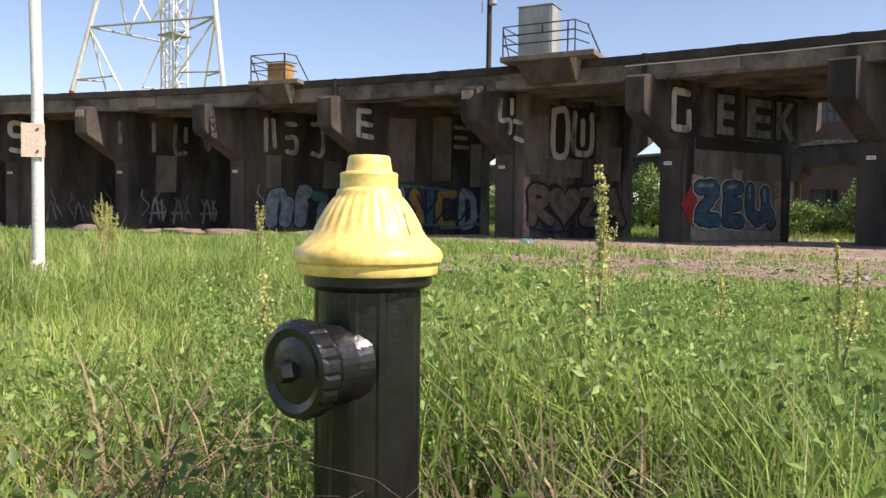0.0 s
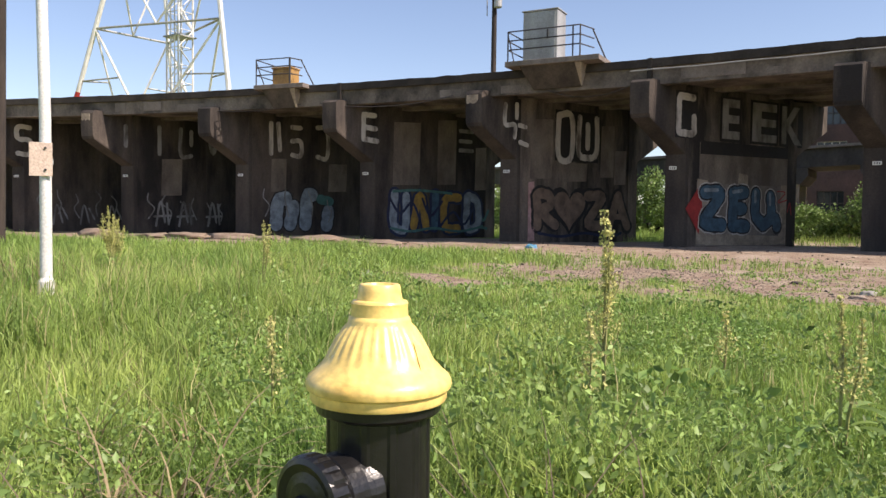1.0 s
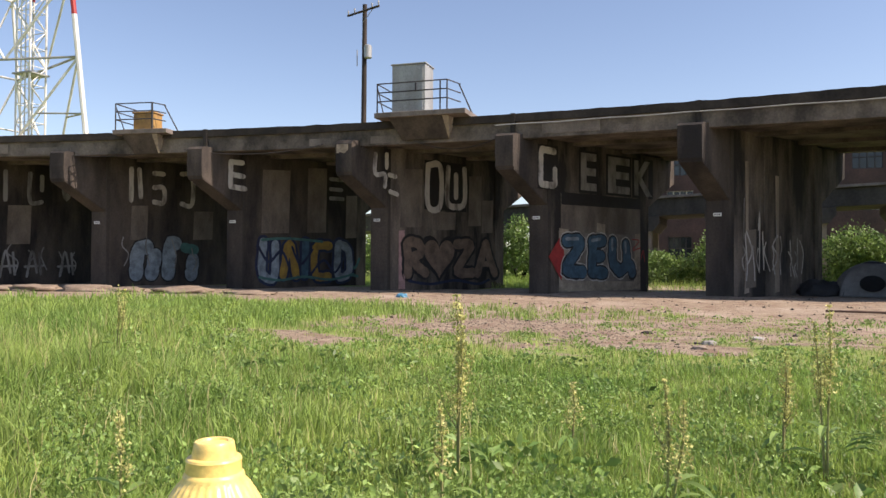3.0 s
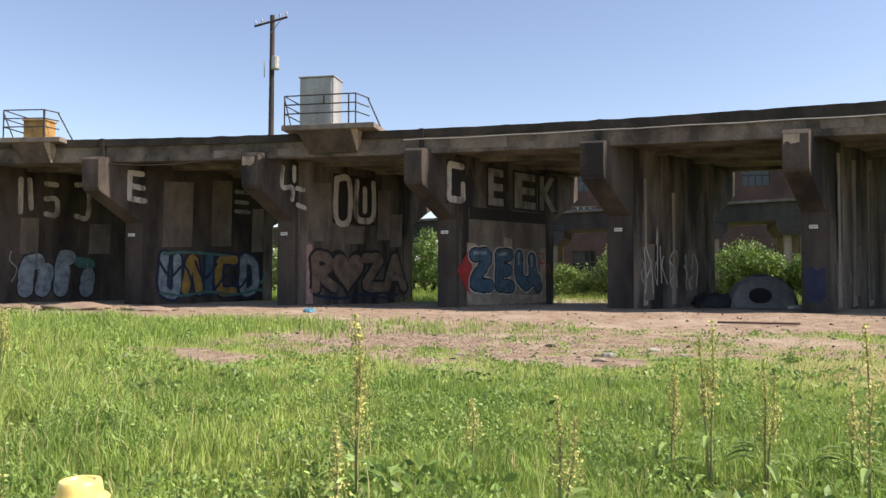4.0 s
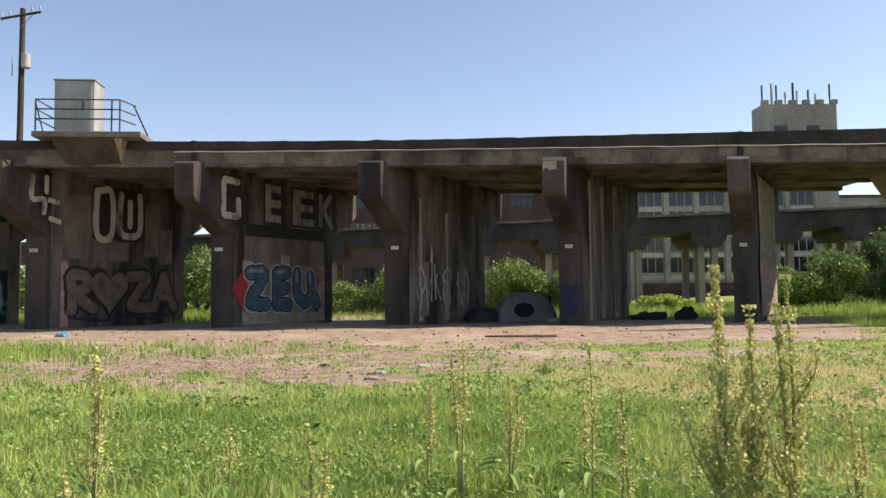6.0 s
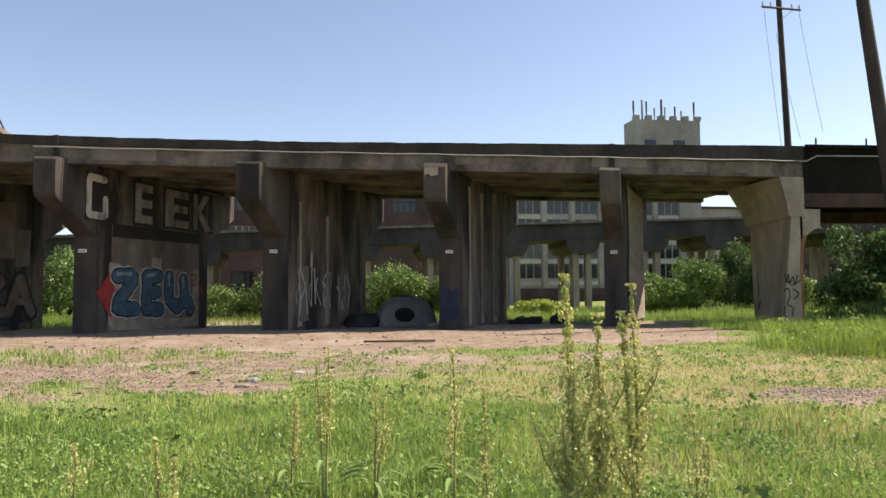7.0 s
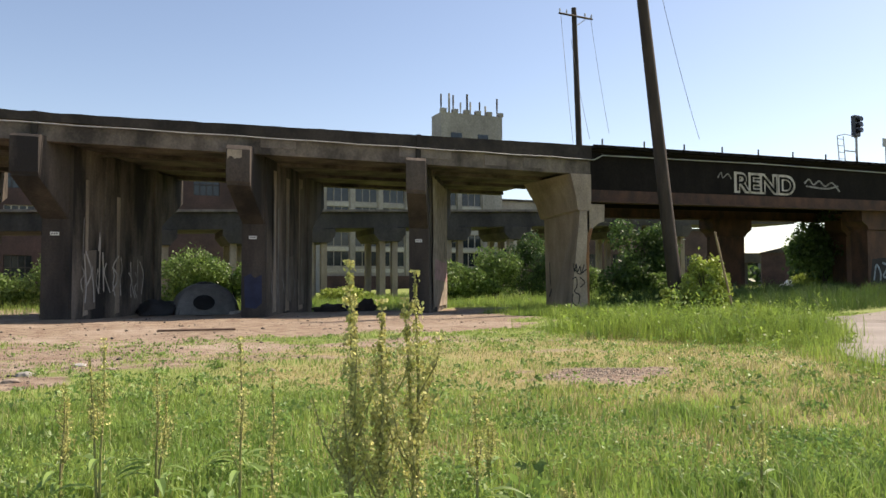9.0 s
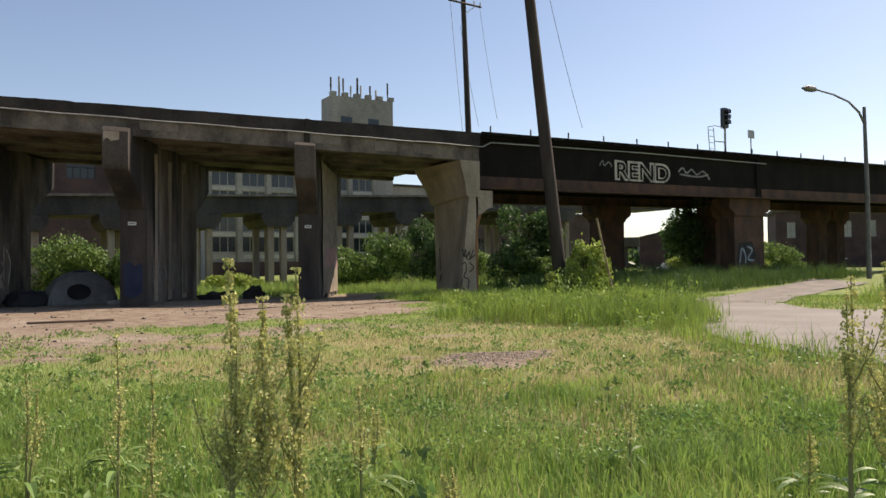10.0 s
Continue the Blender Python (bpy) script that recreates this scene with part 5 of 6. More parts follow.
for p_, q_ in (((A0, A1), (B0, B1)), ((B0, B1), (C0, C1)), ((C0, C1), (A0, A1))):
    for z in (10.5, 22.4, 31):
        part("strut", tube([on_leg(*p_, z), on_leg(*q_, z)], 0.13 if z > 12 else 0.1, 6), GALV if z == 22.4 else WHITE, tower)
    mid22 = (on_leg(*p_, 22.4) + on_leg(*q_, 22.4)) / 2
    for e in (p_, q_):
        part("brace", tube([on_leg(*e, 22.4), (on_leg(*p_, 10.5) + on_leg(*q_, 10.5)) / 2], 0.13, 6), WHITE, tower)
        part("brace", tube([on_leg(*e, 31), mid22], 0.12, 6), WHITE, tower)
        part("brace", tube([on_leg(*e, 16.5), on_leg(*e, 22.4) * 0.52 + (on_leg(*p_, 10.5) + on_leg(*q_, 10.5)) * 0.24], 0.1, 6), GALV, tower)
core = Vector((-72.88, 59.34, 0)) - TO
for i, (dx, dy) in enumerate(((-1, -1), (1, -1), (1, 1), (-1, 1), (-0.3, -1), (0.35, -1))):
    part("mast_leg", tube([core + Vector((dx, dy, 0)), core + Vector((dx, dy, 29.6))], 0.12 if i < 4 else 0.08, 6), WHITE, tower)
    if i < 4:
        part("mast_leg", tube([core + Vector((dx, dy, 29.6)), core + Vector((dx, dy, 36))], 0.16, 6), REDP, tower)
for k in range(15):
    z0 = 6 + k * 2.0
    for (ax, ay), (bx, by) in (((-1, -1), (1, -1)), ((1, -1), (1, 1)), ((-1, 1), (1, 1)), ((-1, -1), (-1, 1))):
        mt = WHITE if z0 < 29 else REDP
        s = 1 if k % 2 else -1
        part("mast_brace", tube([core + Vector((ax, ay, z0 if s > 0 else z0 + 2)), core + Vector((bx, by, z0 + 2 if s > 0 else z0))], 0.06, 5), mt, tower)
        part("mast_rung", tube([core + Vector((ax, ay, z0)), core + Vector((bx, by, z0))], 0.05, 5), mt, tower)
part("strut", tube([on_leg(A0, A1, 14.6), on_leg(B0, B1, 13.6)], 0.22, 6), REDP, tower, "red strut")
part("mast_platform", box(core.x - 1.3, core.y - 1.3, 21.2, core.x + 1.3, core.y + 1.3, 21.35), GALV, tower)

# ---------------------------------------------------------------- poles and wires


def utility_pole(base, top, r0, r1, arm, label, arm_turn=0.0, transformer=None, group="utility poles"):
    th = thing("utility_pole", base, label, "utility pole", group)
    b, t = Vector(base), Vector(top)
    d = t - b
    part("pole", tube([d * (i / 8) for i in range(9)], [r0 + (r1 - r0) * i / 8 for i in range(9)], 14), WOOD, th, smooth=True)
    if arm:
        c, s = math.cos(radians(arm_turn)), math.sin(radians(arm_turn))
        for z, w in arm:
            q = d * (z / d.z) + Vector((0, -r1 - 0.06, 0))
            a = part("crossarm", tube([q - Vector((w * c, w * s, 0.12)), q + Vector((w * c, w * s, 0.12))], 0.075, 4), WOOD, th)
            for u in (-0.95, -0.55, 0.55, 0.95):
                e = q + Vector((w * c * u, w * s * u, 0.07 + 0.12 * u))
                part("insulator", tube([e, e + Vector((0, 0, 0.16)), e + Vector((0, 0, 0.26))], [0.03, 0.055, 0.04], 8), GALV, a)
            part("arm_brace", tube([q + Vector((w * c * 0.6, w * s * 0.6, 0)), q - Vector((0, 0, 0.7))], 0.025, 5), GALV, th)
    if transformer:
        q = d * (transformer / d.z) + Vector((0.35, -0.2, 0))
        part("transformer", tube([q - Vector((0, 0, 0.4)), q - Vector((0, 0, 0.36)), q + Vector((0, 0, 0.36)), q + Vector((0, 0, 0.42))], [0.2, 0.24, 0.24, 0.16], 14), GALV, th, "grey pole transformer")
        part("fuse", tube([q + Vector((-0.75, 0, -0.8)), q + Vector((-0.75, 0, 0.2))], 0.03, 6), GALV, th)
    return th


utility_pole((-22.75, 42, 0), (-22.7, 42, 17.1), 0.2, 0.14, [(16.65, 1.2)], "brown wooden utility pole with crossarm and transformer", -8, 14.1)
utility_pole((29.9, 45, 0), (29.25, 45, 20.2), 0.26, 0.17, [(19.55, 1.65)], "dark wooden utility pole with a crossarm behind the bridge", 14)
utility_pole((21.85, 26, 0), (20.0, 26, 15.2), 0.3, 0.21, [], "thick leaning dark wooden pole beside the bridge")
utility_pole((-21.9, 12, 0), (-21.6, 12, 9.5), 0.15, 0.12, [], "weathered brown wooden pole in the meadow")
for i, (a, b) in enumerate((((28.2, 45, 19.6), (26.6, 41, 9.0)), ((29.0, 45, 18.0), (28.4, 42, 10.5)), ((30.6, 45, 19.8), (29.9, 42, 11)), ((21.0, 26.2, 15.0), (23.4, 26.3, 7.4)))):
    a, b = Vector(a), Vector(b)
    solid("wire", (0, 0, 0), tube([a.lerp(b, s / 8) - Vector((0, 0, 0.35 * 4 * (s / 8) * (1 - s / 8))) for s in range(9)], 0.013, 4), RAIL, "thin slack wire hanging from a utility pole", "wire", "wires")
st = solid("leaning_stake", (22.95, 24, 0), tube([(0, 0, -0.1), (-0.9, 0, 3.2)], 0.045, 8), STAKE, "thin leaning wooden stake in the tall grass", "stake")

LAMPM = material("dull_grey_lamp_steel", (0.17, 0.165, 0.16), (0.09, 0.088, 0.085), 2, 0.6, 0.2)
lamp = thing("street_lamp", (43.3, 25, float(ground_z(43.3, 25))), "grey steel street lamp with a long curved arm", "street lamp")
part("pole", tube([(0, 0, 0), (0, 0, 5), (-0.1, 0, 9.7)], [0.14, 0.12, 0.09], 12), LAMPM, lamp)
part("arm", tube([(-0.08, 0, 8.7), (-0.6, 0, 9.35), (-1.6, 0, 9.85), (-3.0, 0, 10.1), (-4.6, 0, 10.2)], [0.07, 0.065, 0.055, 0.05, 0.045], 8), LAMPM, lamp)
part("head", tube([(-4.5, 0, 10.2), (-4.8, 0, 10.2), (-5.4, 0, 10.18), (-5.75, 0, 10.15)], [0.06, 0.16, 0.17, 0.06], 10), LAMPM, lamp, "flat lamp head")

sgn = thing("sign_post", (-8.44, 5.4, 0), "white painted steel post with a pale blank sign panel", "sign post", turn=59)
part("post", tube([(0, 0, -0.1), (0.0, 0, 2.0), (-0.05, 0, 4.6)], [0.066, 0.062, 0.06], 14), WHITE, sgn, smooth=True)
part("sleeve", tube([(0, 0, -0.05), (0, 0, 0.2), (0, 0, 0.24)], [0.1, 0.09, 0.066], 14), WHITE, sgn)
pn = part("panel", box(-0.16, -0.095, 1.37, 0.07, -0.075, 1.74, 0.004), SIGNP, sgn, "pale weathered sign panel")
for q in (1.44, 1.68):
    part("bolt", tube([(0.0, -0.11, q), (0.0, -0.09, q)], 0.014, 8), RAIL, pn)
part("strap", box(-0.08, -0.075, 1.5, 0.08, -0.06, 1.56), GALV, sgn)

# ---------------------------------------------------------------- the hydrant
hy = thing("fire_hydrant", (-0.872, 1.506, 0), "black fire hydrant with a fluted yellow bonnet in the grass", "fire hydrant", turn=-98)
bm = bmesh.new()
add_lathe(bm, [(0.0845, -0.1), (0.0845, 0.05), (0.0845, 0.61), (0.0845, 0.632)], 120, lambda i, t: 1 + 0.035 * (1 if math.cos(12 * t) > 0.5 else 0))
part("barrel", bm, BLACKP, hy, "ribbed black iron barrel")
bm = bmesh.new()
add_lathe(bm, [(0.086, 0.626), (0.1, 0.632), (0.104, 0.636), (0.104, 0.651), (0.09, 0.652)], 48)
part("flange", bm, BLACKP, hy)


def flutes(i, t):
    return 1 + (0.017 * math.cos(28 * t) if 12 <= i <= 15 else 0)


bm = bmesh.new()
add_lathe(bm, [(0.1, 0.6505), (0.1115, 0.6515), (0.1135, 0.655), (0.1135, 0.668), (0.1195, 0.672), (0.1215, 0.679), (0.1205, 0.685), (0.117, 0.692), (0.108, 0.699), (0.1015, 0.706), (0.0945, 0.713), (0.0885, 0.722), (0.083, 0.732), (0.0765, 0.744), (0.069, 0.757), (0.06, 0.77), (0.053, 0.778), (0.0525, 0.783), (0.0505, 0.787), (0.0475, 0.79), (0.0465, 0.806), (0.0475, 0.811), (0.0455, 0.8145), (0.038, 0.8165), (0.0355, 0.83), (0.034, 0.8395), (0.032, 0.842), (0.024, 0.842), (0.022, 0.8385)], 168, flutes)
bon = part("bonnet", bm, YELLOW, hy, "yellow painted iron bonnet with flutes", smooth=True)
for a in (98, 278):
    bm = bmesh.new()
    m_ = pose(0, 0, 0, 0, 0, a)
    pts = [(0.06, 0.762, 0.0), (0.098, 0.706, 0.018), (0.098, 0.706, -0.018), (0.078, 0.748, 0.01), (0.078, 0.748, -0.01), (0.09, 0.7, 0.0)]
    v = [bm.verts.new(m_ @ Vector((r, w, z))) for r, z, w in pts]
    bmesh.ops.convex_hull(bm, input=v)
    part("lug", bm, YELLOW, bon, smooth=False)
ax = Matrix.Translation((0, 0, 0.513)) @ pose(0, 0, 0, 0, 90, 0)
bm = bmesh.new()
add_lathe(bm, [(0.074, 0.055), (0.07, 0.07), (0.066, 0.08), (0.0645, 0.112), (0.06, 0.116), (0.06, 0.124)], 40, axis=ax)
noz = part("nozzle", bm, BLACKP, hy, "black hose nozzle", smooth=False)
bm = bmesh.new()
add_lathe(bm, [(0.066, 0.122), (0.073, 0.125), (0.075, 0.129), (0.075, 0.149), (0.071, 0.156), (0.063, 0.159), (0.05, 0.154), (0.035, 0.158), (0.02, 0.16)], 80, lambda i, t: 1 - (0.035 if i in (2, 3) and math.cos(20 * t) > 0.3 else 0), axis=ax)
capn = part("nozzle_cap", bm, BLACKP, noz, "black ridged nozzle cap")
bm = bmesh.new()
add_lathe(bm, [(0.018, 0.158), (0.015, 0.18), (0.012, 0.183)], 5, axis=ax)
part("cap_nut", bm, BLACKP, noz)

# ---------------------------------------------------------------- the tent and what lies about under the deck
tent = thing("tent", (3.8, 33.6, 0), "grey and black dome tent pitched under the viaduct", "tent")


def dome(w, d, h, a0, a1, mat, name, label="", power=0.95, lift=0.0):
    bm = bmesh.new()
    rings = []
    for i in range(9):
        e = i / 8 * math.pi / 2 * 0.98
        r, z = math.cos(e) ** power, math.sin(e) * h
        ring = []
        for j in range(17):
            t = radians(a0 + (a1 - a0) * j / 16)
            sq = 1 / max(abs(math.cos(t)), abs(math.sin(t))) ** 0.55
            sag = 1 - 0.05 * math.sin(4 * t) ** 2 * (i / 8)
            ring.append(bm.verts.new(((w / 2 * r * sq * sag + lift) * math.cos(t), (d / 2 * r * sq * sag + lift) * math.sin(t), z + lift)))
        rings.append(ring)
    for a, b in zip(rings, rings[1:]):
        for j in range(16):
            bm.faces.new((a[j], a[j + 1], b[j + 1], b[j]))
    return part(name, bm, mat, tent, label, smooth=True)


dome(2.75, 2.2, 1.3, -150, -40, TENTG, "front_panel", "grey fabric front panel")
dome(2.75, 2.2, 1.3, -40, 100, TENTB, "side_panel", "black fabric side panel")
dome(2.75, 2.2, 1.3, 100, 210, TENTG, "side_panel")
dome(1.2, 1.0, 0.42, 0, 360, TENTB, "rain_cover", "black rain cover on top").location = (0, 0, 0.92)
bm = bmesh.new()
dv = []
for j in range(20):
    t = 2 * math.pi * j / 20
    dv.append(bm.verts.new((-0.15 + 0.42 * math.cos(t), -1.13 + 0.15 * (0.3 + 0.34 * math.sin(t)), 0.5 + 0.3 * math.sin(t))))
bm.faces.new(dv)
bmesh.ops.solidify(bm, geom=bm.faces[:], thickness=0.02)
part("door_flap", bm, TENTB, tent, "dark round mesh door")
for sx in (-1, 1):
    part("pole", tube([(sx * 1.12, -0.98, 0), (sx * 0.95, -0.84, 0.55), (sx * 0.5, -0.4, 1.08), (0, 0, 1.27), (-sx * 0.5, 0.4, 1.08), (-sx * 1.12, 0.98, 0)], 0.012, 6), RAIL, tent)
lr = random.Random(11)


def lump(name, place, size, mat, label, category, group="", seed=0):
    bm = bmesh.new()
    bmesh.ops.create_icosphere(bm, subdivisions=3, radius=1.0)
    for v in bm.verts:
        k = 1 + 0.5 * noise.noise(v.co * 2.2 + Vector((seed * 7.1, 0, 0))) + 0.15 * noise.noise(v.co * 4 + Vector((0, seed * 3.3, 0)))
        v.co = Vector((v.co.x * size[0] * k, v.co.y * size[1] * k, max(v.co.z, -0.25) * size[2] * k))
    return solid(name, (place[0], place[1], float(ground_z(place[0], place[1])) + 0.2 * size[2]), bm, mat, label, category, group, smooth=True)


lump("tarp", (2.0, 33.2), (0.75, 0.6, 0.5), TENTB, "dark crumpled tarp heap beside the tent", "tarp", seed=1)
lump("rubbish_bag", (4.95, 32.7), (0.35, 0.3, 0.12), SPANDREL, "pale plastic rubbish lying by the tent", "rubbish", seed=2)
lump("litter_mound", (9.4, 34.5), (0.8, 0.5, 0.3), DARKSTONE, "low dark heap of rubbish under the deck", "rubbish", seed=3)
lump("litter_mound", (10.8, 33.8), (0.45, 0.4, 0.45), DARKSTONE, "low dark heap of rubbish under the deck", "rubbish", seed=4)
for i, (x_, y_, sx, sz) in enumerate(((-31.5, 21.5, 1.0, 0.3), (-28.6, 22.2, 0.9, 0.16), (-27.0, 22.6, 1.2, 0.2), (-24.5, 23.0, 1.3, 0.22), (-22.8, 23.2, 0.8, 0.14), (-20.4, 23.5, 1.2, 0.17), (-17.5, 23.8, 1.0, 0.12))):
    lump("soil_mound", (x_, y_), (sx, sx * 0.7, sz), SOIL, "low heap of bare pale soil", "soil heap", "soil heaps", i + 5)
solid("plank", (2.3, 20.95, float(ground_z(2.3, 20.95)) + 0.03), box(-0.95, -0.1, 0, 0.95, 0.1, 0.05, 0.01), BOARD, "old brown plank lying on the dirt", "plank", turn=-3)
lump("plastic_bottle", (-11.6, 24.5), (0.22, 0.12, 0.12), BLUE_TRASH, "crumpled blue plastic on the dirt", "litter", seed=20)
for i in range(34):
    if i < 5:
        x_, y_ = ((-0.73, 12.3), (-1.25, 10.75), (-1.84, 13.9), (-0.82, 11.5), (-0.08, 13.0))[i]
        s, mt = (0.09, 0.09, 0.07, 0.08, 0.07)[i], (SPANDREL, STONE, DARKSTONE, STONE, SPANDREL)[i]
    else:
        x_, y_ = (lr.gauss(-1.5, 1.2), lr.gauss(11.7, 0.6)) if i < 18 else (lr.uniform(-8, 9), lr.uniform(18, 28))
        s, mt = lr.uniform(0.025, 0.055), (STONE, DARKSTONE, STONE)[i % 3]
    lump("stone", (x_, y_), (s * 1.3, s, s * 0.5), mt, "small rubble stone lying on the bare ground", "stone", "stones", i + 30)


def rubble(name, count, places, size, mat, label):
    """Loose small stones strewn over the bare ground: squashed octahedra."""
    r = np.random.default_rng(count)
    x, y = places(r, count)
    ok = (bare(x, y) > 0.45) & ~on_road(x, y)
    x, y = x[ok], y[ok]
    k = len(x)
    s = size * r.uniform(0.3, 1.3, k) ** 1.6
    a = r.uniform(0, np.pi, k)
    c, q = np.cos(a) * s, np.sin(a) * s
    z = ground_z(x, y)
    v = np.stack([np.stack([x + c, y + q, z + s * 0.15], 1), np.stack([x - q * 0.7, y + c * 0.7, z + s * 0.1], 1), np.stack([x - c, y - q, z + s * 0.2], 1), np.stack([x + q * 0.7, y - c * 0.7, z + s * 0.12], 1), np.stack([x + c * 0.2, y + q * 0.2, z + s * r.uniform(0.4, 0.9, k)], 1), np.stack([x, y, z - s * 0.3], 1)], 1).reshape(-1, 3)
    t = np.array([0, 1, 4, 1, 2, 4, 2, 3, 4, 3, 0, 4, 1, 0, 5, 2, 1, 5, 3, 2, 5, 0, 3, 5])
    f = (np.arange(k)[:, None] * 6 + t).ravel()
    return tagged(new(name, soft_mesh(name, v, f, mat, np.full(k * 8, 3))), label, "gravel", kind="stuff")


rubble("loose_gravel", 3500, lambda r, n: (r.uniform(-24, 15, n), r.uniform(17, 31, n)), 0.02, STONE, "loose pale gravel strewn on the dirt track")
rubble("loose_gravel", 6000, lambda r, n: (r.normal(-4.5, 3.2, n), r.normal(13.2, 2.2, n)), 0.02, STONE, "loose pale gravel strewn on the bare patch")
rubble("dark_debris", 900, lambda r, n: (r.uniform(-20, 14, n), r.uniform(10, 30, n)), 0.04, DARKSTONE, "dark debris strewn on the bare ground")
rubble("loose_gravel", 1500, lambda r, n: (r.normal(6.6, 0.7, n), r.normal(9.4, 0.5, n)), 0.018, STONE, "loose pale gravel on the worn patch")


# ---------------------------------------------------------------- shrubs and trees
def shrub_mesh(seed, w, d, h, count, leaf, mat, base=0.12):
    r = np.random.default_rng(seed)
    k = 16
    c = np.stack([r.uniform(-w / 2, w / 2, k) * 0.75, r.uniform(-d / 2, d / 2, k) * 0.7, r.uniform(base, 0.82, k) * h], 1)
    c[:, 2] *= 1 - 0.5 * (np.abs(c[:, 0]) / (w / 2)) ** 2
    rad = np.stack([r.uniform(0.14, 0.27, k) * w, r.uniform(0.2, 0.32, k) * d, r.uniform(0.14, 0.24, k) * h], 1)
    which = r.integers(0, k, count)
    q = r.normal(size=(count, 3))
    q /= np.linalg.norm(q, axis=1)[:, None]
    q *= (r.uniform(0.35, 1.12, count) ** 0.6)[:, None]
    p = c[which] + q * rad[which]
    p[:, 2] = np.maximum(p[:, 2], 0.04)
    # twigs break the outline
    spray = r.integers(0, count, count // 9)
    p[spray] += r.normal(0, 1, (len(spray), 3)) * np.array([0.06 * w, 0.06 * d, 0.05 * h]) + np.array([0, 0, 0.03 * h])
    p[:, 2] = np.maximum(p[:, 2], 0.04)
    v, f, s = leaves(p, r.uniform(0.45, 1.6, count) * leaf, r, 1.7)
    return soft_mesh("crown", v, f, mat, s)


def shrub(name, place, w, d, h, seed, count, leaf, mat, label, category, group="", trunk=False):
    th = thing(name, (place[0], place[1], float(ground_z(*place))), label, category, group)
    cr = new("crown", shrub_mesh(seed, w, d, h, count, leaf, mat))
    cr.parent = th
    r = random.Random(seed)
    for i in range(7 if not trunk else 5):
        a = r.uniform(0, 6.28)
        e = Vector((math.cos(a) * w * 0.3, math.sin(a) * d * 0.3, h * r.uniform(0.5, 0.8)))
        part("stem", tube([(0.1 * math.cos(a), 0.1 * math.sin(a), -0.05), tuple(e * 0.5 + Vector((0.05, 0, 0.1))), tuple(e)], [0.05 if not trunk else 0.12, 0.03, 0.01], 6), WOOD, th)
    return th


for i, (x_, y_, w, d, h, mt) in enumerate((
        (-12.2, 40.5, 4.6, 3.2, 4.7, LEAF), (-8.2, 41.5, 4.2, 3.0, 3.1, LEAF), (-16.5, 41, 4.6, 3.0, 3.2, LEAF),
        (-4.6, 41.0, 4.2, 3.0, 2.6, LEAF), (-0.9, 40.5, 4.4, 3.0, 3.2, LEAF), (3.2, 40.0, 4.4, 3.0, 3.0, LEAF), (6.0, 40.2, 3.0, 2.6, 2.6, LEAF),
        (17.6, 39.6, 3.4, 2.8, 2.4, LEAF), (20.3, 40.2, 4.2, 3.0, 3.2, LEAF), (23.2, 41.0, 3.8, 3.0, 4.1, LEAF_DARK), (25.4, 39.0, 3.4, 2.6, 2.4, LEAF),
        (-21, 42, 5, 3, 3.2, LEAF), (31.5, 38, 3.6, 2.6, 1.8, LEAF), (43.5, 37.5, 3.0, 2.4, 2.4, LEAF_YEL), (49.5, 38.0, 4.2, 2.6, 2.0, LEAF_YEL), (56, 40, 5, 3, 2.6, LEAF), (13.5, 46.5, 3.0, 2.4, 1.2, LEAF_YEL))):
    if y_ < 43 and x_ < 28:
        x_, y_, w, h = 1.13 * x_, y_ + 5.0, 1.15 * w, 1.1 * h
    shrub("shrub", (x_, y_), w, d, h, 40 + i, 9000, 0.09, mt, "dense green shrub growing behind the viaduct" if mt is LEAF else "leafy yellow-green shrub beyond the bridge" if mt is LEAF_YEL else "tall dark green shrub behind the viaduct", "shrub", "shrubs behind the viaduct")
shrub("tree", (30.9, 39.8), 4.9, 3.8, 5.0, 90, 12000, 0.12, LEAF_DARK, "round dark green young tree beside the pole", "tree", trunk=True)
shrub("tree", (41.6, 36.0), 4.0, 3.2, 5.2, 91, 9000, 0.12, LEAF_DARK, "ivy-dark green tree under the steel bridge", "tree", trunk=True)
shrub("tree", (70, 58), 9, 7, 7.0, 92, 7000, 0.3, LEAF_DARK, "far dark green tree beyond the bridge", "tree", trunk=True)
shrub("shrub", (22.4, 25.0), 1.7, 1.4, 2.6, 93, 4000, 0.085, LEAF_YEL, "bright yellow-green sapling at the foot of the pole", "shrub")
shrub("shrub", (21.2, 25.4), 1.6, 1.2, 1.1, 94, 1200, 0.1, LEAF_YEL, "low bright green weeds at the foot of the pole", "shrub")


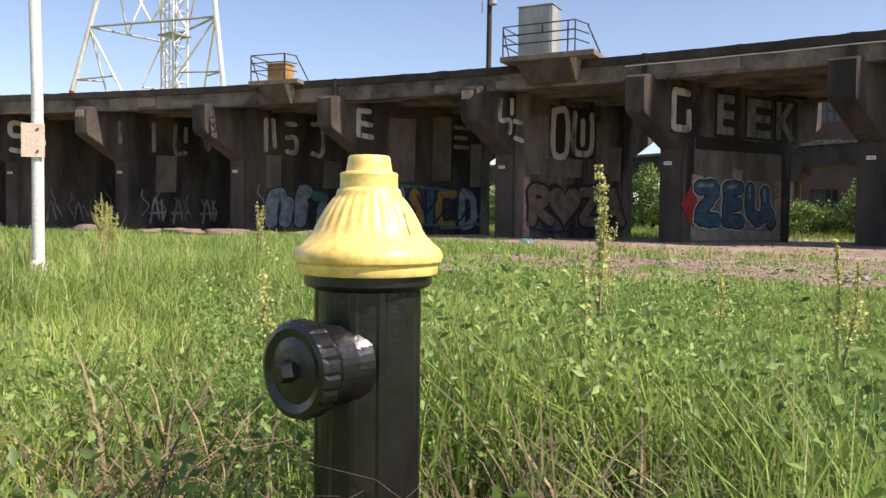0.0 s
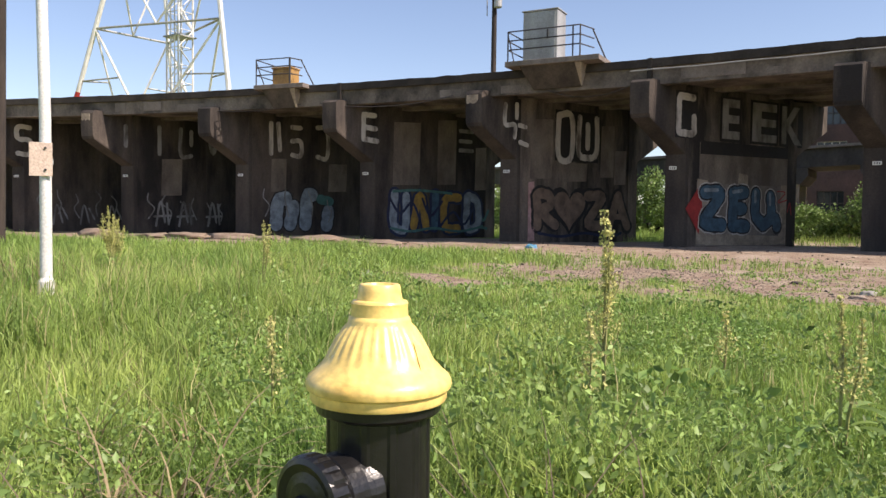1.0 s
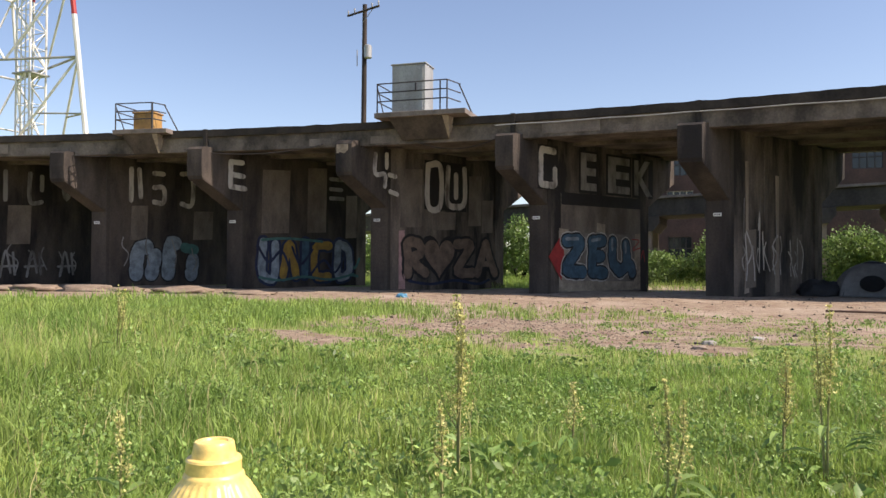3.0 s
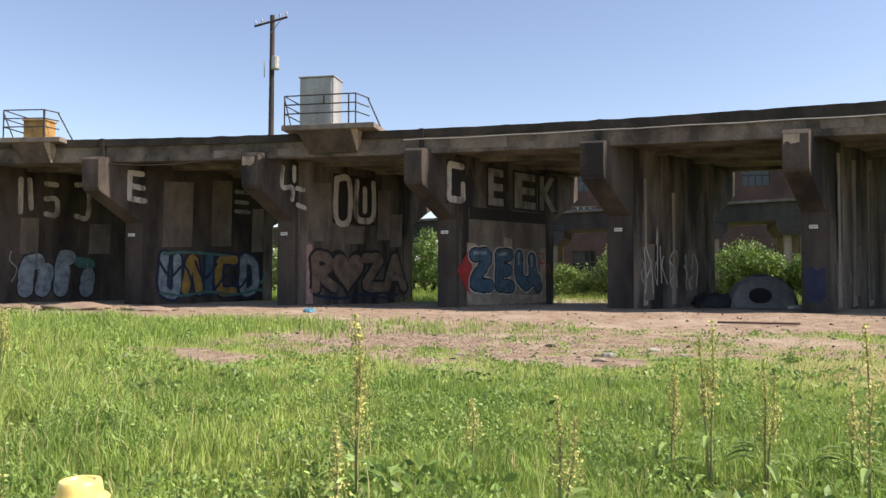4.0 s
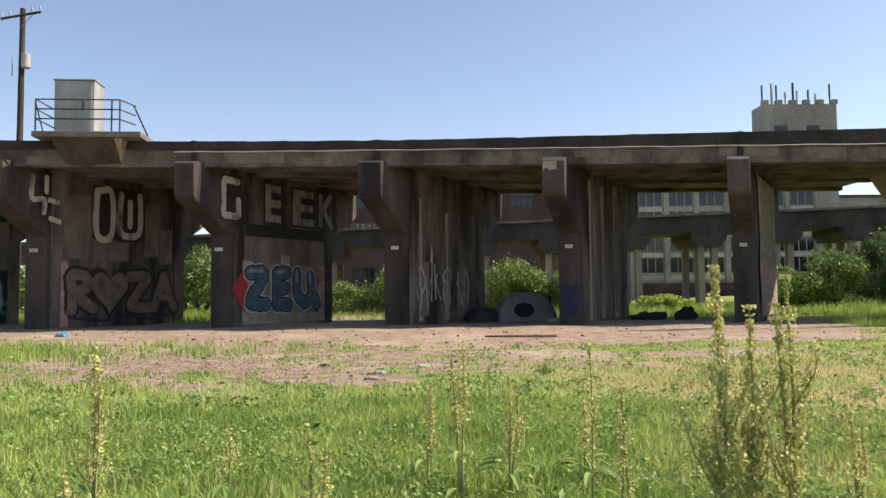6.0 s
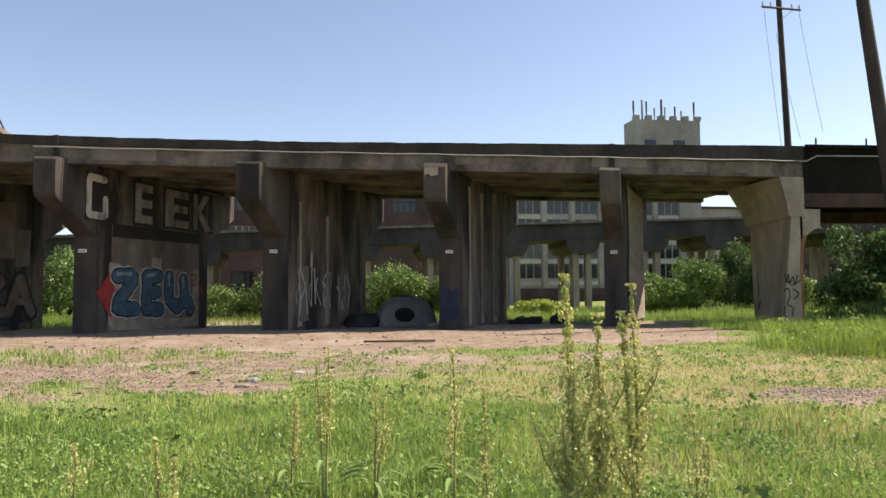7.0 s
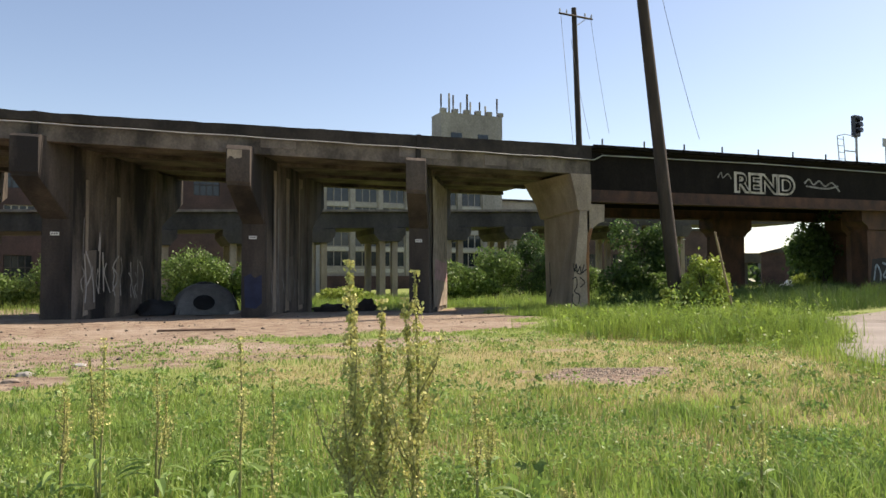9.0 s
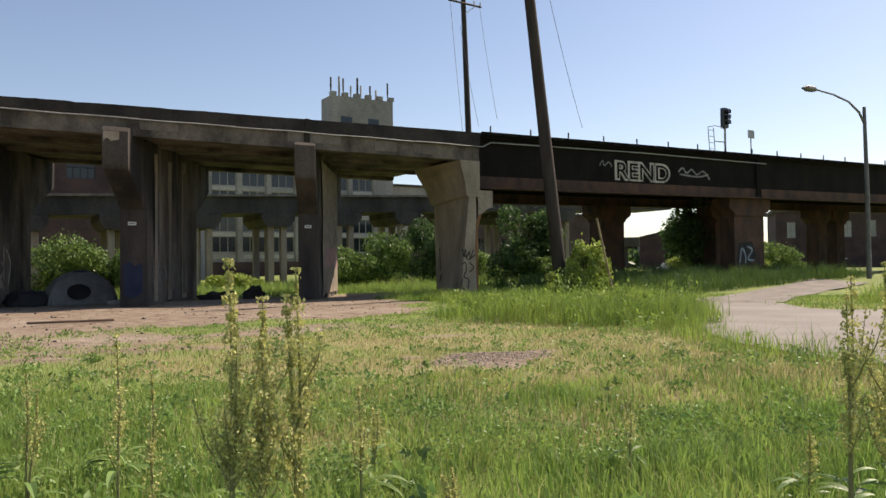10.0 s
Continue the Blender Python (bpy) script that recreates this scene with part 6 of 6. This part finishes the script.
# ---------------------------------------------------------------- tall weeds
def dock(place, height, seed, dense=1.0, spread=0.14, spikes=3, mat=DOCK, label="tall flowering dock weed with yellow-green seed spikes"):
    r = np.random.default_rng(seed)
    th = thing("dock_plant", (place[0], place[1], float(ground_z(*place))), label, "weed", "tall weeds in the meadow")
    pts, big = [], []
    for k in range(spikes):
        a = r.uniform(0, 6.28)
        lean = Vector((math.cos(a), math.sin(a), 0)) * spread * (0.35 + 0.65 * k / max(spikes - 1, 1))
        hh = height * (1 - 0.09 * k) * r.uniform(0.93, 1.0)
        curve = [Vector((0, 0, -0.03)) + lean * 0.1, lean * 0.35 + Vector((0, 0, hh * 0.35)), lean * 0.8 + Vector((0.01, 0, hh * 0.7)), lean + Vector((0, 0, hh))]
        part("stem", tube(curve, [0.008, 0.007, 0.005, 0.002], 5), STEM, th)
        n = int(800 * dense)
        u = r.uniform(0.4, 1.0, n) ** 0.85
        step = np.round(u * 19).astype(int)
        puff = r.uniform(0.15, 1.9, 40)[step]
        whorl = step / 19 + r.normal(0, 0.012, n)
        rad = (0.036 * (1.06 - u) / 0.6 + 0.008) * puff
        ang = r.uniform(0, 6.28, n)
        q = np.sqrt(r.uniform(0, 1, n)) * rad
        for uu, an, qq in zip(whorl, ang, q):
            base = curve[1].lerp(curve[2], (uu - 0.35) / 0.35) if uu < 0.7 else curve[2].lerp(curve[3], min((uu - 0.7) / 0.3, 1.0))
            pts.append((base.x + qq * math.cos(an), base.y + qq * math.sin(an), base.z))
        # side branches carry seeds as well
        for b in range(int(7 * dense)):
            u0 = r.uniform(0.3, 0.66)
            b0 = curve[0].lerp(curve[1], u0 / 0.35) if u0 < 0.35 else curve[1].lerp(curve[2], (u0 - 0.35) / 0.35) if u0 < 0.7 else curve[2].lerp(curve[3], (u0 - 0.7) / 0.3)
            an = r.uniform(0, 6.28)
            ln = height * r.uniform(0.1, 0.27)
            b1 = b0 + Vector((math.cos(an) * ln * 0.42, math.sin(an) * ln * 0.42, ln))
            part("branch", tube([b0, b0.lerp(b1, 0.5) + Vector((math.cos(an), math.sin(an), 0)) * 0.02, b1], [0.004, 0.003, 0.0015], 4), STEM, th)
            for j in range(int(110 * dense)):
                s = r.uniform(0.1, 1)
                w = b0.lerp(b1, s)
                pts.append(tuple(np.array(w) + r.normal(0, 0.012, 3)))
        for j in range(5):
            an, s = r.uniform(0, 6.28), r.uniform(0.1, 0.4)
            big.append((an, s * hh, r.uniform(0.12, 0.24)))
    v, f, s = leaves(np.array(pts), r.uniform(0.007, 0.014, len(pts)), r, 1.5)
    sd_ = new("seed_head", soft_mesh("seed_head", v, f, mat, s))
    sd_.parent = th
    tagged(sd_, kind="stuff")
    for an, z, ln in big:
        bm = bmesh.new()
        prev = None
        for q in range(6):
            u = q / 5
            w = 0.11 * ln * 2 * math.sin(math.pi * min(u * 0.92 + 0.06, 1)) ** 0.8
            c = Vector((math.cos(an), math.sin(an), 0)) * (0.03 + ln * u) + Vector((0, 0, z + ln * (0.55 * u - 0.7 * u * u)))
            o = Vector((-math.sin(an), math.cos(an), 0)) * w / 2
            row = [bm.verts.new(c - o), bm.verts.new(c - Vector((0, 0, w * 0.2))), bm.verts.new(c + o)]
            if prev:
                bm.faces.new((prev[0], row[0], row[1], prev[1]))
                bm.faces.new((prev[1], row[1], row[2], prev[2]))
            prev = row
        part("leaf", bm, HERB, th, smooth=True)
    return th


for i, (x_, y_, h, dn, sp, n_) in enumerate((
        (1.12, 2.98, 1.33, 0.8, 0.05, 2), (1.22, 3.02, 1.2, 0.8, 0.07, 2), (1.37, 2.98, 1.31, 0.8, 0.05, 2),
        (3.44, 2.2, 1.28, 0.7, 0.07, 2), (3.66, 2.15, 1.3, 0.7, 0.06, 2), (3.9, 2.3, 1.15, 0.7, 0.06, 2),
        (0.31, 5.0, 1.02, 0.45, 0.06, 2), (0.6, 5.05, 0.8, 0.35, 0.05, 2), (0.1, 5.3, 0.72, 0.3, 0.05, 2), (0.95, 4.3, 1.02, 0.4, 0.06, 1), (1.12, 4.4, 0.8, 0.35, 0.05, 1), (1.9, 3.6, 0.75, 0.35, 0.05, 1),
        (-1.36, 3.9, 1.0, 0.5, 0.035, 2), (-11.0, 8.0, 1.12, 1.0, 0.2, 4), (-10.7, 7.8, 0.9, 0.8, 0.2, 2), (-6.3, 6.6, 0.95, 0.4, 0.12, 2))):
    dock((x_, y_), h, 200 + i, dn, sp, n_)

wr = random.Random(31)
for i in range(10):
    x_, y_ = wr.uniform(-2.6, 4.2), wr.uniform(2.6, 5.6)
    dock((x_, y_), wr.uniform(0.42, 0.68), 300 + i, 0.28, 0.06, 1 + i % 2, label="slender green weed stalk standing in the meadow")

# ---------------------------------------------------------------- grass
gr = np.random.default_rng(21)


def scatter(count, r0, r1, a0=-68, a1=68, power=1.0):
    """Feet spread over a sector of the meadow round the walk, angles from +y towards +x."""
    a = np.radians(gr.uniform(a0, a1, count))
    r = np.sqrt(gr.uniform(0, 1, count) ** power * (r1 * r1 - r0 * r0) + r0 * r0)
    x, y = r * np.sin(a), 0.4 + r * np.cos(a)
    return x, y, r


def hump_side(x, y):
    """0 on the worn meadow, 1 on the rank grass between its edge and the road."""
    return smooth01((0.936 * (x - 8.6) + 0.35 * (y - 17.2) + 0.5 * wavy(x, y, 1.4)) / 1.2)


def tall(x, y):
    """Usual grass height by place: knee-high to the left and along the road hump, short over the worn middle."""
    left = smooth01((-1.5 - x + 0.12 * (y - 6)) / 5) * (1 - 0.8 * smooth01((1.35 - np.hypot((x + 3.2) / 4.6, (y - 10.5) / 4.0)) / 0.4))
    near = smooth01((4.2 - np.hypot(x, y)) / 2.2)
    hump = smooth01((1.25 - np.hypot((x - 13.0) / 4.6, (y - 14.8) / 2.6)) / 0.5) * hump_side(x, y)
    h = 0.085 + 0.06 * smooth01((9 - y) / 4) + 0.22 * left + 0.11 * near * smooth01((2.5 - x) / 3) + 0.08 * near + 0.2 * hump
    return h * np.clip(1 + 0.35 * wavy(x, y, 1.7) + 0.3 * wavy(x + 9, y + 5, 0.6), 0.35, 1.6)


def meadow(name, count, r0, r1, w, mat, label, keep=None, scale=1.0, lean=(0.1, 0.6), a0=-68, a1=68, wide=1.0):
    x, y, r = scatter(count, r0, r1, a0, a1)
    b = bare(x, y)
    ok = (gr.uniform(0, 1, count) > b * 1.25 - 0.02) & ~on_road(x, y) & (np.hypot(x + 0.872, y - 1.506) > 0.3) & (np.hypot(x + 0.55, y - 1.1) > 0.4) & ((np.hypot(x + 1.6, y - 1.7) > 0.5) | (EDGE.uniform(0, 1, len(x)) < 0.5)) & (np.hypot(x + 1.0, y - 1.05) > 0.38) & ((np.hypot(x + 0.65, y - 1.75) > 0.35) | (EDGE.uniform(0, 1, len(x)) < 0.45))
    # nothing grows where the walk's eye passes
    ok &= np.hypot(x - 0.15, y - 0.4) > 0.75
    if keep is not None:
        ok &= keep(x, y)
    x, y, r = x[ok], y[ok], r[ok]
    k = len(x)
    h = tall(x, y) * scale * gr.uniform(0.45, 1.25, k) * (1 - 0.55 * bare(x, y))
    v, f, s = blades(np.stack([x, y, ground_z(x, y) - 0.01], 1), h, w * gr.uniform(0.6, 1.4, k) * (1 + 0.045 * r) * wide, gr.uniform(*lean, k), gr)
    ob = new(name, soft_mesh(name, v, f, mat, s))
    return tagged(ob, label, "grass", kind="stuff")


meadow("meadow_grass", 75000, 0.9, 4.0, 0.0055, GRASS, "lush green meadow grass", lambda x, y: gr.uniform(0, 1, len(x)) > 0.12)
meadow("meadow_grass", 120000, 4.0, 9.0, 0.0075, GRASS, "lush green meadow grass", lambda x, y: gr.uniform(0, 1, len(x)) > 0.82 * dryness(x, y))
meadow("meadow_grass", 150000, 9.0, 21.0, 0.0085, GRASS, "green meadow grass thinning towards the dirt track", lambda x, y: gr.uniform(0, 1, len(x)) > 0.85 * dryness(x, y))
meadow("meadow_grass", 45000, 21.0, 34.0, 0.012, GRASS, "green grass along the dirt track", a0=20)
meadow("meadow_grass", 26000, 19.0, 36.0, 0.012, GRASS, "green grass along the soil heaps", a0=-68, a1=-30)
meadow("dry_grass", 105000, 4.5, 19.0, 0.007, GRASS_DRY, "short yellowed dry grass", lambda x, y: gr.uniform(0, 1, len(x)) < 0.85 * dryness(x, y), 0.75, a0=0)
meadow("dry_grass", 9000, 1.2, 14.0, 0.006, GRASS_DRY, "scattered dry grass stems", None, 1.15, (0.05, 0.5))


meadow("tall_blades", 6000, 3.0, 9.0, 0.006, GRASS, "taller single grass blades standing over the meadow", None, 1.5, (0.25, 0.8))
meadow("tall_stems", 2200, 3.0, 9.0, 0.0045, GRASS_DRY, "taller dry seed stems standing over the meadow", None, 1.6, (0.1, 0.4))
meadow("meadow_grass", 60000, 0.9, 12.0, 0.011, GRASS, "lush green meadow grass", None, 1.0, (0.1, 0.6), 68, 292)
meadow("meadow_grass", 30000, 12.0, 30.0, 0.02, GRASS, "lush green meadow grass", None, 1.0, (0.1, 0.6), 68, 292)


def field(name, count, x0, x1, y0, y1, h, w, mat, label, keep=None):
    x, y = gr.uniform(x0, x1, count), gr.uniform(y0, y1, count)
    ok = ~on_road(x, y) & (gr.uniform(0, 1, count) > bare(x, y) * 1.3)
    if keep is not None:
        ok &= keep(x, y)
    x, y = x[ok], y[ok]
    k = len(x)
    v, f, s = blades(np.stack([x, y, ground_z(x, y) - 0.02], 1), h * gr.uniform(0.35, 1.3, k) * np.clip(1 + 0.4 * wavy(x, y, 2.0) + 0.45 * wavy(x - 7, y, 0.9), 0.25, 2.0), w * gr.uniform(0.6, 1.4, k), gr.uniform(0.1, 0.6, k), gr)
    return tagged(new(name, soft_mesh(name, v, f, mat, s)), label, "grass", kind="stuff")


RANK = material("tall_green_grass", (0.33, 0.43, 0.085), (0.17, 0.27, 0.05), 0.7, 0.6, fine=3, bump=0, island=0.4, trans=0.4)
field("far_grass", 40000, -26, 30, 35.2, 42.0, 0.34, 0.02, GRASS, "tall sunlit grass behind the viaduct")
field("far_grass", 90000, -26, 44, 41.0, 60, 0.46, 0.024, GRASS, "sunlit green grass behind the viaduct")
field("tall_grass", 42000, 8.2, 18.2, 11.0, 18.2, 0.46, 0.011, RANK, "tall green grass hump beside the road", lambda x, y: np.hypot((x - 13.0) / 4.6, (y - 14.4) / 3.2) < (1 + 0.3 * wavy(x, y, 1.2) + gr.normal(0, 0.12, len(x))) * hump_side(x, y))
field("tall_grass", 26000, 14.0, 30.0, 21.0, 31.0, 0.34, 0.014, RANK, "tall green grass round the pole and the end pier", lambda x, y: y > 20.6 + 0.35 * np.maximum(x - 20, 0))
# shade in front of and under the bridge is in this grass's colour
field("rank_grass", 42000, 24.0, 46.0, 20.5, 36.0, 0.6, 0.018, SHADE_GRASS, "rank grass under the steel bridge, coloured dark for shade", lambda x, y: y > 21.5 + 0.42 * (x - 24) * 0.5)
field("rank_grass", 16000, 24.0, 60.0, 9.0, 20.0, 0.5, 0.018, RANK, "green verge grass beside the drive", lambda x, y: y < 13.5 + 0.42 * (x - 21))


def herbs(name, count, r0, r1, size, label, a0=-68, a1=68, zscale=0.75, keep=None, mat=HERB):
    """Broad-leaved weeds in clumps: small leaves on hidden stems."""
    x, y, r = scatter(count // 26, r0, r1, a0, a1)
    ok = (gr.uniform(0, 1, len(x)) > bare(x, y)) & ~on_road(x, y) & (np.hypot(x - 0.15, y - 0.4) > 0.85) & (np.hypot(x + 0.8, y - 1.4) > 0.35)
    if keep is not None:
        ok &= keep(x, y)
    x, y = x[ok], y[ok]
    k = len(x)
    cx = np.repeat(x, 26) + gr.normal(0, 0.07, k * 26)
    cy = np.repeat(y, 26) + gr.normal(0, 0.07, k * 26)
    cz = gr.uniform(0.05, 1, k * 26) ** 0.8 * np.repeat((tall(x, y) * zscale + 0.05) * gr.uniform(0.5, 1.3, k), 26)
    v, f, s = leaves(np.stack([cx, cy, ground_z(cx, cy) + cz], 1), gr.uniform(0.5, 1.4, k * 26) * size, gr, 2.0)
    return tagged(new(name, soft_mesh(name, v, f, mat, s)), label, "weeds", kind="stuff")


herbs("meadow_weeds", 46000, 1.7, 3.2, 0.012, "small broad-leaved weeds among the grass", -68, 68, 0.95, lambda x, y: wavy(x + 2, y, 0.9) > -0.2)
herbs("meadow_weeds", 66000, 3.0, 7.0, 0.015, "small broad-leaved weeds among the grass", -50, 68, 0.95, lambda x, y: wavy(x + 2, y, 1.3) > -0.05)
herbs("meadow_weeds", 30000, 6.0, 18.0, 0.026, "low broad-leaved weeds among the grass", -45, 68)

herbs("low_weeds", 22000, 0.85, 2.4, 0.014, "dark leafy weeds round the hydrant", -80, 20, 0.8, lambda x, y: (np.hypot(x + 0.6, y - 1.6) > 0.38) & (np.hypot(x + 1.5, y - 1.55) > 0.3), LEAF)
herbs("broad_leaves", 5200, 2.0, 4.6, 0.04, "broad dock leaves low in the meadow", -35, 68, 0.8, lambda x, y: wavy(x - 4, y + 6, 0.8) > 0.1)


def straw_tuft(place, count, spread, length, seed, label, mat=STRAW, flat=0.5, width=0.0045):
    """A tuft of long, bent, bleached stems."""
    r = np.random.default_rng(seed)
    vs, fs, ss, base = [], [], [], 0
    for i in range(count):
        a = r.uniform(0, 6.28)
        ox, oy = r.normal(0, spread * 0.25, 2)
        ln = length * r.uniform(0.4, 1.2)
        out = np.array([math.cos(a), math.sin(a), 0])
        side = np.array([-math.sin(a), math.cos(a), 0]) * width * r.uniform(0.5, 1.3)
        el = r.uniform(0.75, 1.5)
        fl = flat * r.uniform(0.6, 1.5)
        p = np.array([ox, oy, 0.0])
        kink = r.normal(0, 0.25, 2)
        for q in range(7):
            u = q / 6
            w = side * (1 - 0.85 * u)
            vs += [p - w, p + w]
            d = out * math.cos(el) + np.array([kink[0] * u * 0.3, kink[1] * u * 0.3, math.sin(el)])
            p = p + d * ln / 6
            p[2] = max(p[2], 0.01)
            el -= fl * 0.36
        for q in range(6):
            j = base + q * 2
            fs += [j, j + 1, j + 3, j + 2]
            ss.append(4)
        base += 14
    ob = new("dry_tuft", soft_mesh("dry_tuft", np.array(vs), np.array(fs), mat, np.array(ss)))
    ob.location = (place[0], place[1], float(ground_z(*place)))
    return tagged(ob, label, "dry grass", "dry tufts", kind="stuff")


straw_tuft((-1.7, 1.85), 170, 0.9, 0.7, 1, "bleached tangled dry grass beside the hydrant", flat=1.1)
straw_tuft((-1.55, 1.55), 190, 0.9, 0.6, 2, "bleached tangled dry grass beside the hydrant", TWIG, 1.0, 0.003)
straw_tuft((-0.72, 1.78), 260, 0.5, 0.75, 3, "dry brown twigs and stems beside the hydrant", TWIG, 1.0, 0.003)
straw_tuft((-0.66, 1.42), 70, 0.25, 0.5, 4, "bleached bent grass stems beside the hydrant", STRAW, 1.3, 0.005)
straw_tuft((-0.45, 2.0), 110, 0.7, 0.6, 5, "dry brown twigs among the green weeds", STRAW, 0.8)
straw_tuft((-2.3, 2.2), 60, 0.8, 0.5, 6, "bleached dry grass lying in the meadow", STRAW, 0.6)
straw_tuft((-9.4, 5.6), 160, 1.6, 0.6, 7, "bleached dry grass round the sign post", STRAW, 0.5, 0.008)
straw_tuft((1.3, 2.2), 26, 0.8, 0.4, 8, "dry stems among the green weeds", STRAW, 0.5)


def beside_road(x, y):
    """Within a metre outside the road's meadow-side edge."""
    best = np.full(len(x), 9.0)
    for (ax, ay), (bx, by) in zip(ROAD_L, ROAD_L[1:]):
        dx, dy = bx - ax, by - ay
        u = np.clip(((x - ax) * dx + (y - ay) * dy) / (dx * dx + dy * dy), 0, 1)
        best = np.minimum(best, np.hypot(x - ax - u * dx, y - ay - u * dy))
    return best < 0.75 + 0.4 * wavy(x, y, 1.0)


field("verge_grass", 44000, 8.0, 19.5, 2.0, 17.5, 0.36, 0.009, RANK, "uneven green grass along the road edge", beside_road)


def tree_line(count, r0, r1, h, leaf, seed, a0, a1, label):
    """A far uneven belt of trees along the horizon, as one mass of leaf clumps."""
    r = np.random.default_rng(seed)
    k = count // 110
    a, d = np.radians(r.uniform(a0, a1, k)), r.uniform(r0, r1, k)
    cz = h * r.uniform(0.1, 0.75, k) * (0.65 + 0.35 * np.sin(a * 31) * np.sin(a * 13))
    c = np.stack([d * np.sin(a), d * np.cos(a), cz], 1)
    q = r.normal(size=(k, 110, 3)) * np.array([2.0, 2.0, 1.1]) * (h / 7)
    p = (c[:, None, :] + q).reshape(-1, 3)
    p[:, 2] = np.abs(p[:, 2])
    v, f, s = leaves(p, r.uniform(0.5, 1.4, len(p)) * leaf, r, 1.4)
    return tagged(new("far_trees", soft_mesh("far_trees", v, f, LEAF_DARK, s)), label, "trees", kind="stuff")


tree_line(60000, 150, 190, 7.0, 0.8, 61, -75, 75, "far belt of dark green trees along the horizon")

herbs("hump_weeds", 16000, 14.0, 24.0, 0.045, "leafy weeds in the tall grass beside the road", 26, 56, 2.2, lambda x, y: np.hypot((x - 13.0) / 4.6, (y - 14.4) / 3.2) < 1.05 * hump_side(x, y), RANK)
herbs("dark_weeds", 9000, 4.5, 12.0, 0.03, "dark leafy weed clumps in the meadow", -40, 60, 1.5, lambda x, y: wavy(x + 3, y - 8, 1.1) > 0.45, LEAF)
